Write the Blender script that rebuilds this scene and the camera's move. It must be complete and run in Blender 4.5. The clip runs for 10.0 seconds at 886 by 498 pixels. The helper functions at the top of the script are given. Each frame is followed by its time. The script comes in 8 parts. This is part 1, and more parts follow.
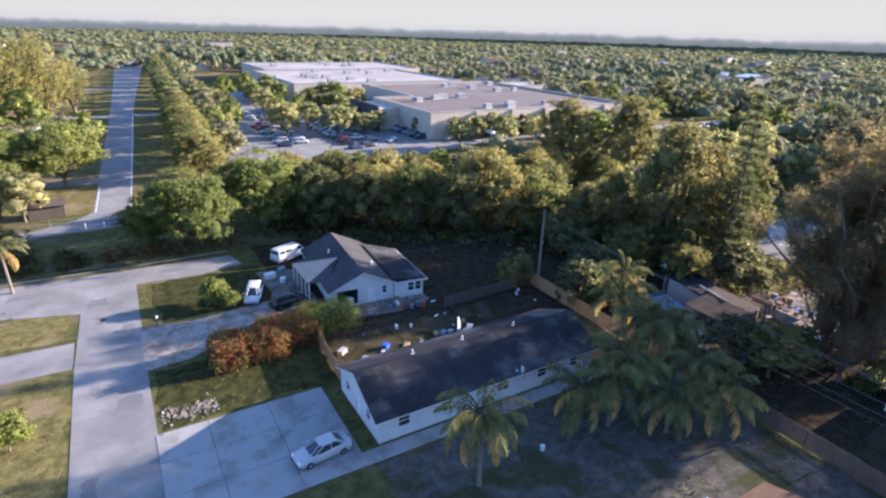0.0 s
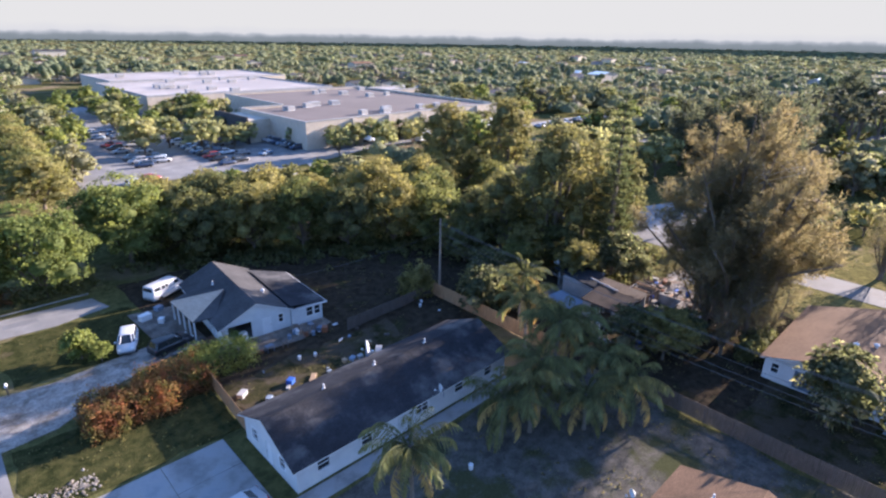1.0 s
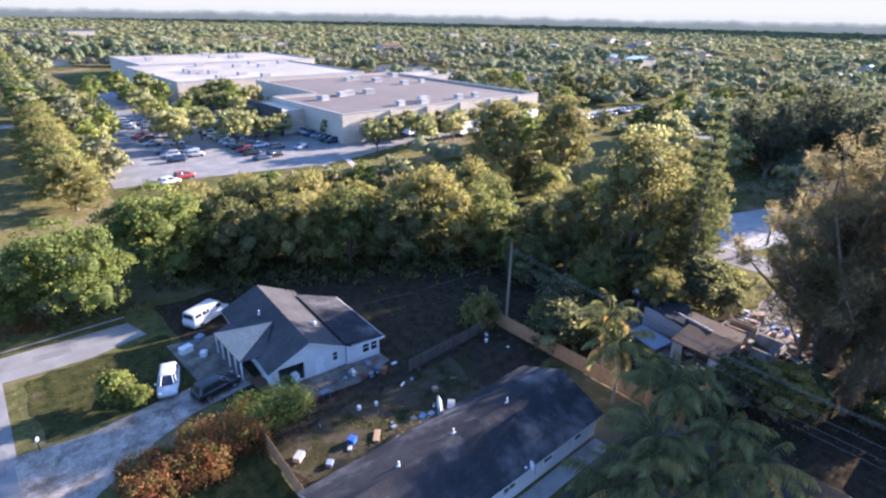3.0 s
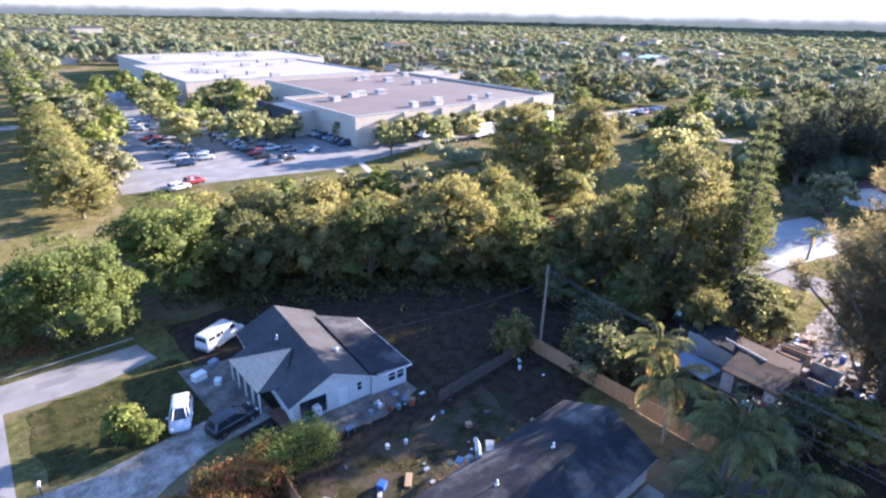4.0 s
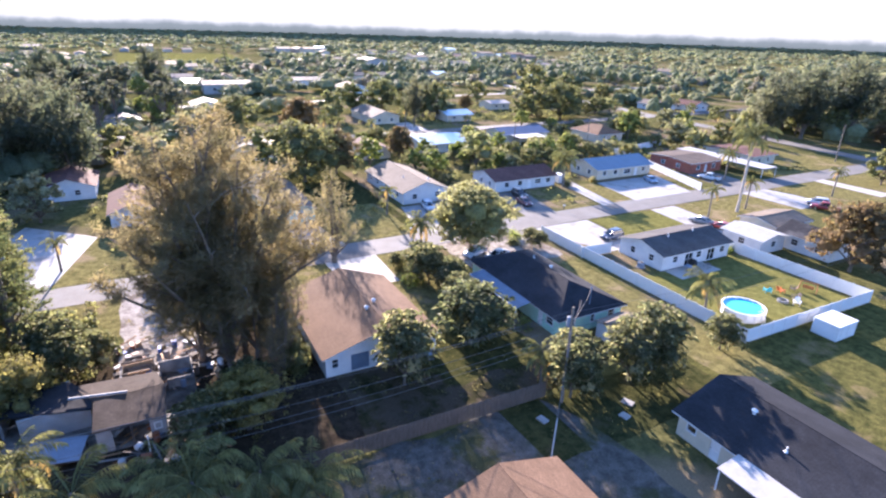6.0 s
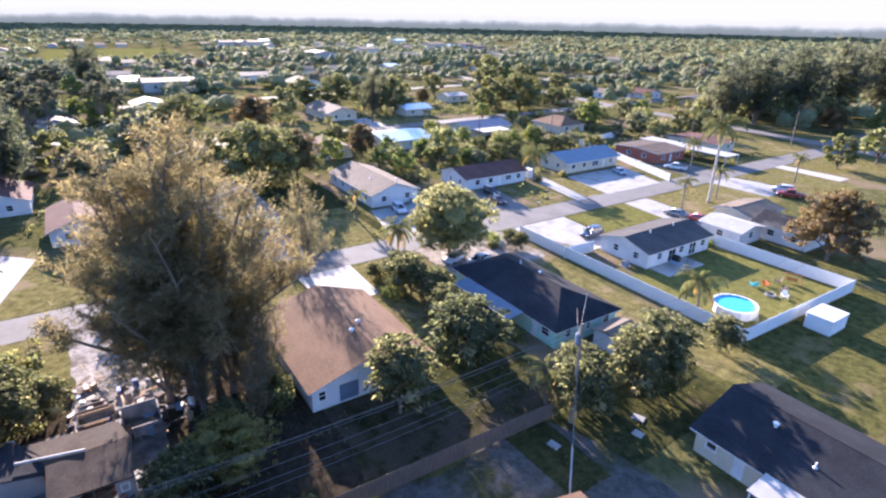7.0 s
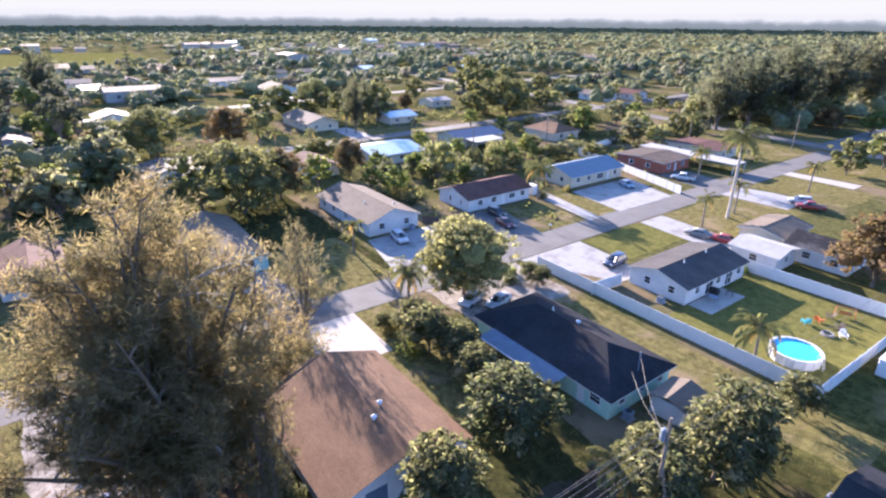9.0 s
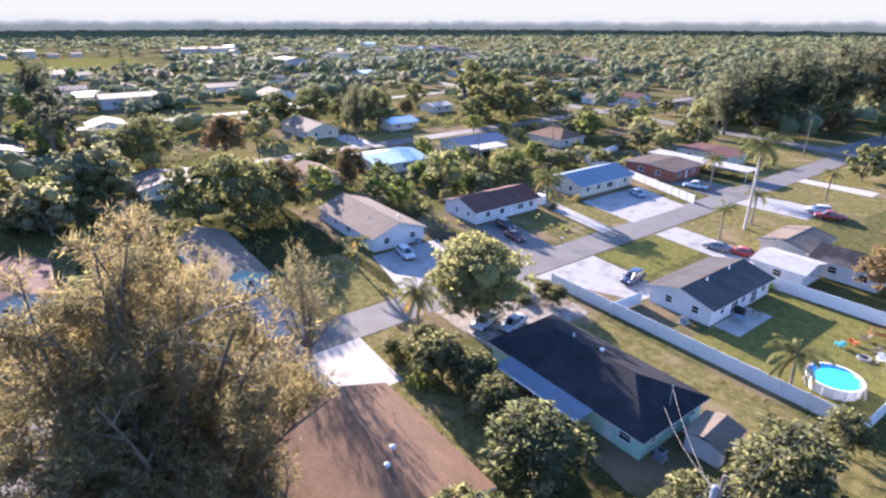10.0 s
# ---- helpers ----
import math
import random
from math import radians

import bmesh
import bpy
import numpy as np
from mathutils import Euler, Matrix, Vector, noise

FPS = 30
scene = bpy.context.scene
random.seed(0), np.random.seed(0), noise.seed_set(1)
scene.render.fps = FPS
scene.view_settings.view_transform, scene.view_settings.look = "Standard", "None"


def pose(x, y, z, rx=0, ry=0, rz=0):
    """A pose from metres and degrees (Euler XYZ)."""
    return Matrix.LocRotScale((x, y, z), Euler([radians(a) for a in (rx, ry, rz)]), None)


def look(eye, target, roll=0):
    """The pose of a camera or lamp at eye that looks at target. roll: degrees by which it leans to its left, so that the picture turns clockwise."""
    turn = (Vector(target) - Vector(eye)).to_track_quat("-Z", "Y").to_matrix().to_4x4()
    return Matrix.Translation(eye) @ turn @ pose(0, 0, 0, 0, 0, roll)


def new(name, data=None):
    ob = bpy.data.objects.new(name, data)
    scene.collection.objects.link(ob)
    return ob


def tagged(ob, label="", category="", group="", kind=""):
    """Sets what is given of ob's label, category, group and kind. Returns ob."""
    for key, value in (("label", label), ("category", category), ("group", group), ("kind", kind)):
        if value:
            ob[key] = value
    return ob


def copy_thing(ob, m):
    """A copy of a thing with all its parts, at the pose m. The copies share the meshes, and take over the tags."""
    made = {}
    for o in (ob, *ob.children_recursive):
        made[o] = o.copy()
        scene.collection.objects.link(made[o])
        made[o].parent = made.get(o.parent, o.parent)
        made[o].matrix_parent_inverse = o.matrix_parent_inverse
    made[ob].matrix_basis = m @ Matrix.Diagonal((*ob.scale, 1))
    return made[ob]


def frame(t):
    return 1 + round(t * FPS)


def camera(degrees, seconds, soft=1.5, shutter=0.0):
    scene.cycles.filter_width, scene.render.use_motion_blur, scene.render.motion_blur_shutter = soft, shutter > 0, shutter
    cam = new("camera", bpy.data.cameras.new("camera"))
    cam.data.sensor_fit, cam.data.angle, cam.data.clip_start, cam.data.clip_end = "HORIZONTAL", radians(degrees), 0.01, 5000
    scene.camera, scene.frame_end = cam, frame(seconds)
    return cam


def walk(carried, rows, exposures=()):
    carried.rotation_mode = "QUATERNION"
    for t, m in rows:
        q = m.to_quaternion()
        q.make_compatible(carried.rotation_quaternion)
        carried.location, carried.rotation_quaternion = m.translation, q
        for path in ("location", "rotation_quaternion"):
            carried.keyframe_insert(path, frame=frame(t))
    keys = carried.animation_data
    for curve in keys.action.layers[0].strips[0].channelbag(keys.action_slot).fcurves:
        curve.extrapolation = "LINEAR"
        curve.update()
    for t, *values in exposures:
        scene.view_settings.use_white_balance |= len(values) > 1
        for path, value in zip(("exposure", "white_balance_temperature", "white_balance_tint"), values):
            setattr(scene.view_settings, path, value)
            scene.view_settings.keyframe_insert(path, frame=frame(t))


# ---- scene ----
cam = camera(77.4, 10.0, 2.3)
PATH = [
    (0, (0.133, -0.09, 31.498), (1.095, 1.502, 30.763), 1.7),
    (0.5, (-0.054, 1.197, 31.711), (1.202, 2.578, 30.992), 1.2),
    (1, (0.099, 2.942, 32.026), (1.396, 4.285, 31.309), 0.9),
    (1.5, (0.524, 5.351, 32.47), (1.812, 6.697, 31.744), 0.8),
    (2, (1.035, 7.804, 33.203), (2.299, 9.162, 32.458), 0.9),
    (2.5, (1.569, 10.544, 33.778), (2.813, 11.909, 33.009), 1.1),
    (4, (3.214, 18.719, 34.618), (4.425, 20.103, 33.83), 1.2),
    (4.5, (4.123, 21.595, 34.705), (5.705, 22.539, 33.928), 1.3),
    (5, (5.479, 24.465, 34.567), (7.327, 24.503, 33.805), 1.7),
    (5.5, (7.596, 26.449, 33.983), (9.335, 25.801, 33.238), 1.9),
    (6, (9.991, 27.73, 33.613), (11.621, 26.838, 32.873), 1.7),
    (7.5, (19.507, 28.267, 34.348), (21.026, 27.221, 33.575), 0.9),
    (8, (22.633, 27.841, 34.896), (24.138, 26.776, 34.119), 0.7),
    (8.5, (25.532, 27.186, 35.413), (27.026, 26.106, 34.638), 0.5),
    (9, (28.404, 26.411, 35.632), (29.889, 25.316, 34.86), 0.4),
    (9.5, (30.805, 25.693, 35.854), (32.289, 24.59, 35.09), 0.1),
    (10, (33.042, 24.926, 36.083), (34.527, 23.825, 35.319), 0.1),
]
walk(cam, [(t, look(eye, target, roll)) for t, eye, target, roll in PATH], [(0, 2.25, 5700, 22), (2.5, 2.48, 5600, 22), (4.5, 2.9, 5500, 24), (5.2, 3.04, 5500, 24), (6.0, 2.74, 5600, 25), (10, 2.54, 5600, 25)])

# ---------------------------------------------------------------- light
SUN_AZ, SUN_EL = 98.5, 15.5          # clockwise from +y, above the horizon
world = bpy.data.worlds.new("sky")
scene.world = world
world.use_nodes = True
wn = world.node_tree
wn.nodes.clear()
sky = wn.nodes.new("ShaderNodeTexSky")
sky.sky_type = "NISHITA"
sky.sun_disc = False
sky.sun_elevation, sky.sun_rotation = radians(SUN_EL), radians(SUN_AZ)
sky.altitude, sky.air_density, sky.dust_density, sky.ozone_density = 20, 1.0, 0.6, 3.4
bg = wn.nodes.new("ShaderNodeBackground")
bg.inputs[1].default_value = 0.098
wout = wn.nodes.new("ShaderNodeOutputWorld")
wn.links.new(sky.outputs[0], bg.inputs[0])
wn.links.new(bg.outputs[0], wout.inputs[0])
sun = new("sun", bpy.data.lights.new("sun", "SUN"))
sun.data.energy, sun.data.angle, sun.data.color = 5.0, radians(0.6), (1.0, 0.82, 0.61)
_a, _e = radians(SUN_AZ), radians(SUN_EL)
sun_dir = Vector((math.sin(_a) * math.cos(_e), math.cos(_a) * math.cos(_e), math.sin(_e)))
sun.matrix_world = look(sun_dir * 500, (0, 0, 0))

rng = np.random.default_rng(7)
rnd = random.Random(11)


# ---------------------------------------------------------------- materials
def base_material(name):
    m = bpy.data.materials.new(name)
    m.use_nodes = True
    nt = m.node_tree
    nt.nodes.clear()
    return m, nt, nt.nodes.new("ShaderNodeOutputMaterial")


def ramp(nt, fac, stops):
    r = nt.nodes.new("ShaderNodeValToRGB")
    el = r.color_ramp.elements
    while len(el) < len(stops):
        el.new(0.5)
    for e, (p, c) in zip(el, stops):
        e.position, e.color = p, (*c, 1)
    nt.links.new(fac, r.inputs[0])
    return r.outputs[0]


def noise_fac(nt, scale, detail=4, rough=0.6, coord="Object", stretch=(1, 1, 1)):
    tc = nt.nodes.new("ShaderNodeTexCoord")
    mp = nt.nodes.new("ShaderNodeMapping")
    mp.inputs["Scale"].default_value = stretch
    n = nt.nodes.new("ShaderNodeTexNoise")
    n.inputs["Scale"].default_value, n.inputs["Detail"].default_value, n.inputs["Roughness"].default_value = scale, detail, rough
    nt.links.new(tc.outputs[coord], mp.inputs[0])
    nt.links.new(mp.outputs[0], n.inputs["Vector"])
    return n.outputs["Fac"]


def mixed(nt, fac, a, b, kind="MIX"):
    m = nt.nodes.new("ShaderNodeMix")
    m.data_type, m.blend_type = "RGBA", kind
    if isinstance(fac, float):
        m.inputs[0].default_value = fac
    else:
        nt.links.new(fac, m.inputs[0])
    for i, v in ((6, a), (7, b)):
        if isinstance(v, tuple):
            m.inputs[i].default_value = (*v, 1)
        else:
            nt.links.new(v, m.inputs[i])
    return m.outputs[2]


def shade(c, k):
    return tuple(min(1, v * k) for v in c)


def shade_free(c, k):
    return tuple(v * k for v in c)


def surface(name, colour, dark=0.7, light=1.2, coarse=0.4, fine=14, rough=0.8, bump=0.2, metal=0.0, stretch=(1, 1, 1),
            stain=None, stain_scale=0.25, spec=0.3, coord="Object", per_object=0.0):
    """Base colour varied at two scales, with an optional stain of another colour and a fine relief."""
    m, nt, out = base_material(name)
    p = nt.nodes.new("ShaderNodeBsdfPrincipled")
    p.inputs["Roughness"].default_value, p.inputs["Metallic"].default_value = rough, metal
    p.inputs["Specular IOR Level"].default_value = spec
    f1 = noise_fac(nt, coarse, 5, 0.6, coord, stretch)
    f2 = noise_fac(nt, fine, 3, 0.7, coord, stretch)
    c1 = ramp(nt, f1, [(0.3, shade(colour, dark)), (0.7, shade(colour, light))])
    c2 = ramp(nt, f2, [(0.3, (0.72, 0.72, 0.72)), (0.7, (1.0, 1.0, 1.0))])
    col = mixed(nt, 0.7, c1, c2, "MULTIPLY")
    if stain:
        f3 = noise_fac(nt, stain_scale, 6, 0.65, coord)
        k = ramp(nt, f3, [(0.48, (0, 0, 0)), (0.66, (1, 1, 1))])
        col = mixed(nt, k, col, stain)
    if per_object:
        oi = nt.nodes.new("ShaderNodeObjectInfo")
        g = ramp(nt, oi.outputs["Random"], [(0, (1 - per_object,) * 3), (1, (1, 1, 1))])
        col = mixed(nt, 1.0, col, g, "MULTIPLY")
    nt.links.new(col, p.inputs["Base Color"])
    if bump:
        b = nt.nodes.new("ShaderNodeBump")
        b.inputs["Strength"].default_value, b.inputs["Distance"].default_value = bump, 0.05
        nt.links.new(f2, b.inputs["Height"])
        nt.links.new(b.outputs[0], p.inputs["Normal"])
    nt.links.new(p.outputs[0], out.inputs[0])
    return m


def foliage(name, a, b, tip=None, through_light=1.2, clump=0.5, vary=0.6, tips=0.8, grain=2.2, deep=0.45):
    """Leaves: two greens by leaf and by clump, some light let through."""
    a, b = [(c[0] * 1.3, c[1] * 1.32, c[2] * 1.65) for c in (a, b)]
    m, nt, out = base_material(name)
    geo = nt.nodes.new("ShaderNodeNewGeometry")
    f = noise_fac(nt, clump, 3)
    c1 = ramp(nt, f, [(0.35, a), (0.65, b)])
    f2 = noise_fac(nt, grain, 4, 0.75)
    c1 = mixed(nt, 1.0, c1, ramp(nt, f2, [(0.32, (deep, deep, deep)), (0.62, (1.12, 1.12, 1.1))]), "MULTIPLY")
    bmp = nt.nodes.new("ShaderNodeBump")
    bmp.inputs["Strength"].default_value, bmp.inputs["Distance"].default_value = 0.9, 0.5 / grain
    nt.links.new(f2, bmp.inputs["Height"])
    c2 = ramp(nt, geo.outputs["Random Per Island"], [(0.0, (1 - 0.45 * vary,) * 3), (0.8, (1.05, 1.05, 1.0)), (1.0, (1 + .35 * vary, 1 + .3 * vary, 1 + .1 * vary))])
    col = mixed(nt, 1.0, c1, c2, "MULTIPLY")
    if tip:
        k = ramp(nt, geo.outputs["Random Per Island"], [(tips, (0, 0, 0)), (min(1, tips + .04), (1, 1, 1))])
        col = mixed(nt, k, col, tip)
    oi = nt.nodes.new("ShaderNodeObjectInfo")
    g = ramp(nt, oi.outputs["Random"], [(0, (0.8, 0.85, 0.8)), (1, (1.15, 1.1, 1.0))])
    col = mixed(nt, 1.0, col, g, "MULTIPLY")
    d = nt.nodes.new("ShaderNodeBsdfPrincipled")
    d.inputs["Roughness"].default_value, d.inputs["Specular IOR Level"].default_value = 0.85, 0.06
    t = nt.nodes.new("ShaderNodeBsdfTranslucent")
    mx = nt.nodes.new("ShaderNodeAddShader")
    warm = mixed(nt, 1.0, col, shade_free((1.28, 1.28, 0.92), through_light), "MULTIPLY")
    nt.links.new(bmp.outputs[0], d.inputs["Normal"])
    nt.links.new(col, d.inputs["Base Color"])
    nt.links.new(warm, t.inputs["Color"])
    nt.links.new(d.outputs[0], mx.inputs[0])
    nt.links.new(t.outputs[0], mx.inputs[1])
    nt.links.new(mx.outputs[0], out.inputs[0])
    return m


def plain(name, colour, rough=0.5, metal=0.0, spec=0.5):
    m, nt, out = base_material(name)
    p = nt.nodes.new("ShaderNodeBsdfPrincipled")
    p.inputs["Base Color"].default_value = (*colour, 1)
    p.inputs["Roughness"].default_value, p.inputs["Metallic"].default_value, p.inputs["Specular IOR Level"].default_value = rough, metal, spec
    nt.links.new(p.outputs[0], out.inputs[0])
    return m


def ground_material(name, grass_a, grass_b, soil, soil_amount=0.5, scale=0.05):
    m, nt, out = base_material(name)
    p = nt.nodes.new("ShaderNodeBsdfPrincipled")
    p.inputs["Roughness"].default_value, p.inputs["Specular IOR Level"].default_value = 1.0, 0.0
    f1 = noise_fac(nt, scale, 8, 0.62)
    f2 = noise_fac(nt, 0.9, 6, 0.7)
    f3 = noise_fac(nt, 9.0, 4, 0.75)
    g = ramp(nt, f2, [(0.38, shade(grass_a, .85)), (0.62, grass_b)])
    k = ramp(nt, f1, [(1 - soil_amount - 0.04, (0, 0, 0)), (1 - soil_amount + 0.06, (1, 1, 1))])
    col = mixed(nt, k, g, soil)
    c3 = ramp(nt, f3, [(0.3, (0.4, 0.4, 0.4)), (0.66, (1.15, 1.15, 1.15))])
    col = mixed(nt, 0.85, col, c3, "MULTIPLY")
    nt.links.new(col, p.inputs["Base Color"])
    b = nt.nodes.new("ShaderNodeBump")
    b.inputs["Strength"].default_value, b.inputs["Distance"].default_value = 0.7, 0.12
    nt.links.new(f3, b.inputs["Height"])
    nt.links.new(b.outputs[0], p.inputs["Normal"])
    nt.links.new(p.outputs[0], out.inputs[0])
    return m


def shingle(name, colour, dark=0.75, light=1.2, stain=None, rough=0.9):
    """Asphalt shingles: courses across the slope, blotches and streaks."""
    m, nt, out = base_material(name)
    p = nt.nodes.new("ShaderNodeBsdfPrincipled")
    p.inputs["Roughness"].default_value, p.inputs["Specular IOR Level"].default_value = rough, 0.08
    f1 = noise_fac(nt, 0.35, 6, 0.65)
    f2 = noise_fac(nt, 5.0, 4, 0.75)
    c = ramp(nt, f1, [(0.3, shade(colour, dark)), (0.72, shade(colour, light))])
    c2 = ramp(nt, f2, [(0.3, (0.7, 0.7, 0.7)), (0.7, (1.08, 1.08, 1.08))])
    col = mixed(nt, 0.9, c, c2, "MULTIPLY")
    tc = nt.nodes.new("ShaderNodeTexCoord")
    br = nt.nodes.new("ShaderNodeTexBrick")
    br.inputs["Scale"].default_value = 1.0
    br.inputs["Brick Width"].default_value, br.inputs["Row Height"].default_value, br.inputs["Mortar Size"].default_value = 0.5, 0.16, 0.014
    br.inputs["Color1"].default_value, br.inputs["Color2"].default_value, br.inputs["Mortar"].default_value = (1, 1, 1, 1), (0.82, 0.82, 0.82, 1), (0.55, 0.55, 0.55, 1)
    nt.links.new(tc.outputs["UV"], br.inputs["Vector"])
    col = mixed(nt, 0.8, col, br.outputs["Color"], "MULTIPLY")
    if stain:
        f3 = noise_fac(nt, 0.18, 6, 0.7)
        k = ramp(nt, f3, [(0.5, (0, 0, 0)), (0.7, (1, 1, 1))])
        col = mixed(nt, k, col, stain)
    nt.links.new(col, p.inputs["Base Color"])
    b = nt.nodes.new("ShaderNodeBump")
    b.inputs["Strength"].default_value, b.inputs["Distance"].default_value = 0.4, 0.03
    nt.links.new(f2, b.inputs["Height"])
    nt.links.new(b.outputs[0], p.inputs["Normal"])
    nt.links.new(p.outputs[0], out.inputs[0])
    return m


M = {}
M["ground"] = ground_material("ground_mixed", (0.075, 0.078, 0.032), (0.135, 0.128, 0.050), (0.19, 0.15, 0.095), 0.46)
M["lawn"] = ground_material("lawn", (0.112, 0.104, 0.042), (0.205, 0.180, 0.072), (0.225, 0.178, 0.105), 0.42, 0.16)
M["lawn_green"] = ground_material("lawn_green", (0.058, 0.063, 0.023), (0.130, 0.120, 0.040), (0.17, 0.135, 0.068), 0.4, 0.2)
# yard soil, its brown lowered for the deep shade lying there
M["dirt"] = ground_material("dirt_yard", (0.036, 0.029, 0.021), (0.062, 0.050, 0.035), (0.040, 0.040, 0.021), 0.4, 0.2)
M["sand"] = ground_material("sandy_drive", (0.27, 0.24, 0.21), (0.42, 0.385, 0.345), (0.17, 0.145, 0.12), 0.45, 0.3)
M["road"] = surface("asphalt_old", (0.128, 0.122, 0.116), 0.78, 1.15, 0.25, 20, 0.9, 0.25, stain=(0.13, 0.13, 0.13), stain_scale=0.12)
M["road_light"] = surface("asphalt_bleached", (0.225, 0.22, 0.215), 0.65, 1.2, 0.25, 20, 0.9, 0.25, stain=(0.15, 0.15, 0.15), stain_scale=0.15)
M["asphalt"] = surface("asphalt_lot", (0.15, 0.15, 0.155), 0.8, 1.2, 0.2, 12, 0.9, 0.2)
M["concrete"] = surface("concrete_slab", (0.29, 0.283, 0.275), 0.55, 1.45, 0.35, 12, 0.85, 0.15, stain=(0.22, 0.23, 0.24), stain_scale=0.35)
M["concrete_new"] = surface("concrete_pale", (0.37, 0.345, 0.31), 0.88, 1.1, 0.4, 12, 0.85, 0.1)
M["white_wall"] = surface("white_stucco", (0.60, 0.61, 0.62), 0.88, 1.05, 0.7, 25, 0.85, 0.1, stain=(0.58, 0.58, 0.56), stain_scale=0.6)
M["cream_wall"] = surface("cream_stucco", (0.60, 0.53, 0.41), 0.85, 1.08, 0.6, 25, 0.85, 0.1)
M["green_wall"] = surface("pale_green_stucco", (0.42, 0.66, 0.55), 0.88, 1.08, 0.6, 25, 0.85, 0.1)
M["teal_wall"] = surface("teal_stucco", (0.35, 0.62, 0.62), 0.85, 1.08, 0.6, 25, 0.85, 0.1)
M["tan_wall"] = surface("tan_stucco", (0.52, 0.45, 0.36), 0.85, 1.08, 0.5, 20, 0.85, 0.1)
M["red_wall"] = surface("brick_red_paint", (0.36, 0.12, 0.08), 0.8, 1.1, 0.5, 20, 0.85, 0.1)
M["roof_dark"] = shingle("shingle_charcoal", (0.040, 0.041, 0.047), 0.7, 1.3, stain=(0.115, 0.112, 0.11))
M["roof_black"] = shingle("shingle_black", (0.032, 0.034, 0.040), 0.7, 1.3)
M["roof_grey"] = shingle("shingle_grey", (0.078, 0.077, 0.080), 0.7, 1.25, rough=0.75)
M["roof_slate"] = shingle("shingle_slate", (0.085, 0.082, 0.082), 0.75, 1.25)
M["roof_tan"] = shingle("shingle_tan", (0.195, 0.162, 0.13), 0.8, 1.15)
M["roof_brown"] = shingle("shingle_brown", (0.195, 0.122, 0.078), 0.8, 1.15)
M["roof_worn"] = shingle("shingle_worn", (0.125, 0.098, 0.082), 0.6, 1.4, stain=(0.06, 0.055, 0.05))
M["roof_derelict"] = shingle("shingle_derelict", (0.078, 0.061, 0.050), 0.5, 1.6, stain=(0.045, 0.040, 0.036))
M["roof_redbrown"] = shingle("shingle_redbrown", (0.14, 0.075, 0.065), 0.75, 1.2)
M["roof_navy"] = surface("painted_metal_navy", (0.055, 0.085, 0.15), 0.9, 1.1, 0.4, 6, 0.6, 0.05)
M["roof_blue"] = surface("painted_metal_blue", (0.14, 0.185, 0.24), 0.9, 1.1, 0.4, 6, 0.6, 0.05, metal=0.0)
M["roof_paleblue"] = surface("metal_pale_blue", (0.42, 0.53, 0.60), 0.85, 1.1, 0.4, 6, 0.45, 0.05, metal=0.2)
M["roof_white"] = surface("white_membrane", (0.33, 0.295, 0.27), 0.85, 1.06, 0.05, 2, 0.7, 0.05, stain=(0.41, 0.37, 0.34), stain_scale=0.03)
M["roof_gravel"] = surface("gravel_roof", (0.135, 0.112, 0.105), 0.8, 1.15, 0.05, 6, 0.95, 0.1, stain=(0.10, 0.085, 0.08), stain_scale=0.03)
M["roof_sand"] = shingle("shingle_sand", (0.55, 0.43, 0.33), 0.85, 1.1)
M["rust_paving"] = surface("red_brown_paving", (0.16, 0.085, 0.055), 0.7, 1.2, 0.8, 12, 0.9, 0.1)
M["dusty_slab"] = surface("littered_slab", (0.19, 0.165, 0.14), 0.45, 1.3, 0.9, 9, 0.95, 0.2, stain=(0.07, 0.06, 0.05), stain_scale=0.6)
M["kerb"] = surface("kerb_concrete", (0.24, 0.235, 0.225), 0.75, 1.15, 0.8, 12, 0.9, 0.1)
M["stained_wall"] = surface("stained_block_wall", (0.26, 0.24, 0.22), 0.6, 1.2, 0.9, 10, 0.95, 0.2, stain=(0.09, 0.08, 0.07), stain_scale=0.7)
# dusty white; as a wall its dullness also stands for shade and haze
M["dusty_white"] = surface("dusty_white_panel", (0.36, 0.355, 0.35), 0.8, 1.12, 0.8, 12, 0.7, 0.05, stain=(0.3, 0.29, 0.27), stain_scale=0.5)
M["soil_grey"] = ground_material("grey_soil", (0.085, 0.080, 0.070), (0.135, 0.127, 0.112), (0.062, 0.066, 0.034), 0.46, 0.22)
M["lawn_mown"] = ground_material("mown_lawn", (0.125, 0.125, 0.040), (0.175, 0.165, 0.054), (0.19, 0.165, 0.07), 0.3, 0.2)
# lawn colour lowered to hold the shade on the corner and front lawns
M["lawn_darkened"] = ground_material("shade_darkened_lawn", (0.032, 0.038, 0.016), (0.072, 0.070, 0.027), (0.095, 0.078, 0.044), 0.36, 0.22)
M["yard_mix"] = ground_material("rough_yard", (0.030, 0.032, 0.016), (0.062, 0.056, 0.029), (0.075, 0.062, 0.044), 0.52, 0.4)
M["trim"] = surface("white_trim", (0.72, 0.72, 0.72), 0.9, 1.05, 1.0, 20, 0.6, 0.03)
M["vinyl"] = surface("white_vinyl", (0.68, 0.69, 0.70), 0.93, 1.03, 0.4, 8, 0.45, 0.02)
M["tin"] = surface("corrugated_tin", (0.20, 0.25, 0.32), 0.85, 1.1, 0.8, 10, 0.6, 0.05)
# side porch tin: darker, bluer copy of tin that carries the roof's shade
M["tin_roof"] = surface("corrugated_tin_dark", (0.115, 0.155, 0.21), 0.8, 1.15, 0.8, 10, 0.55, 0.05)
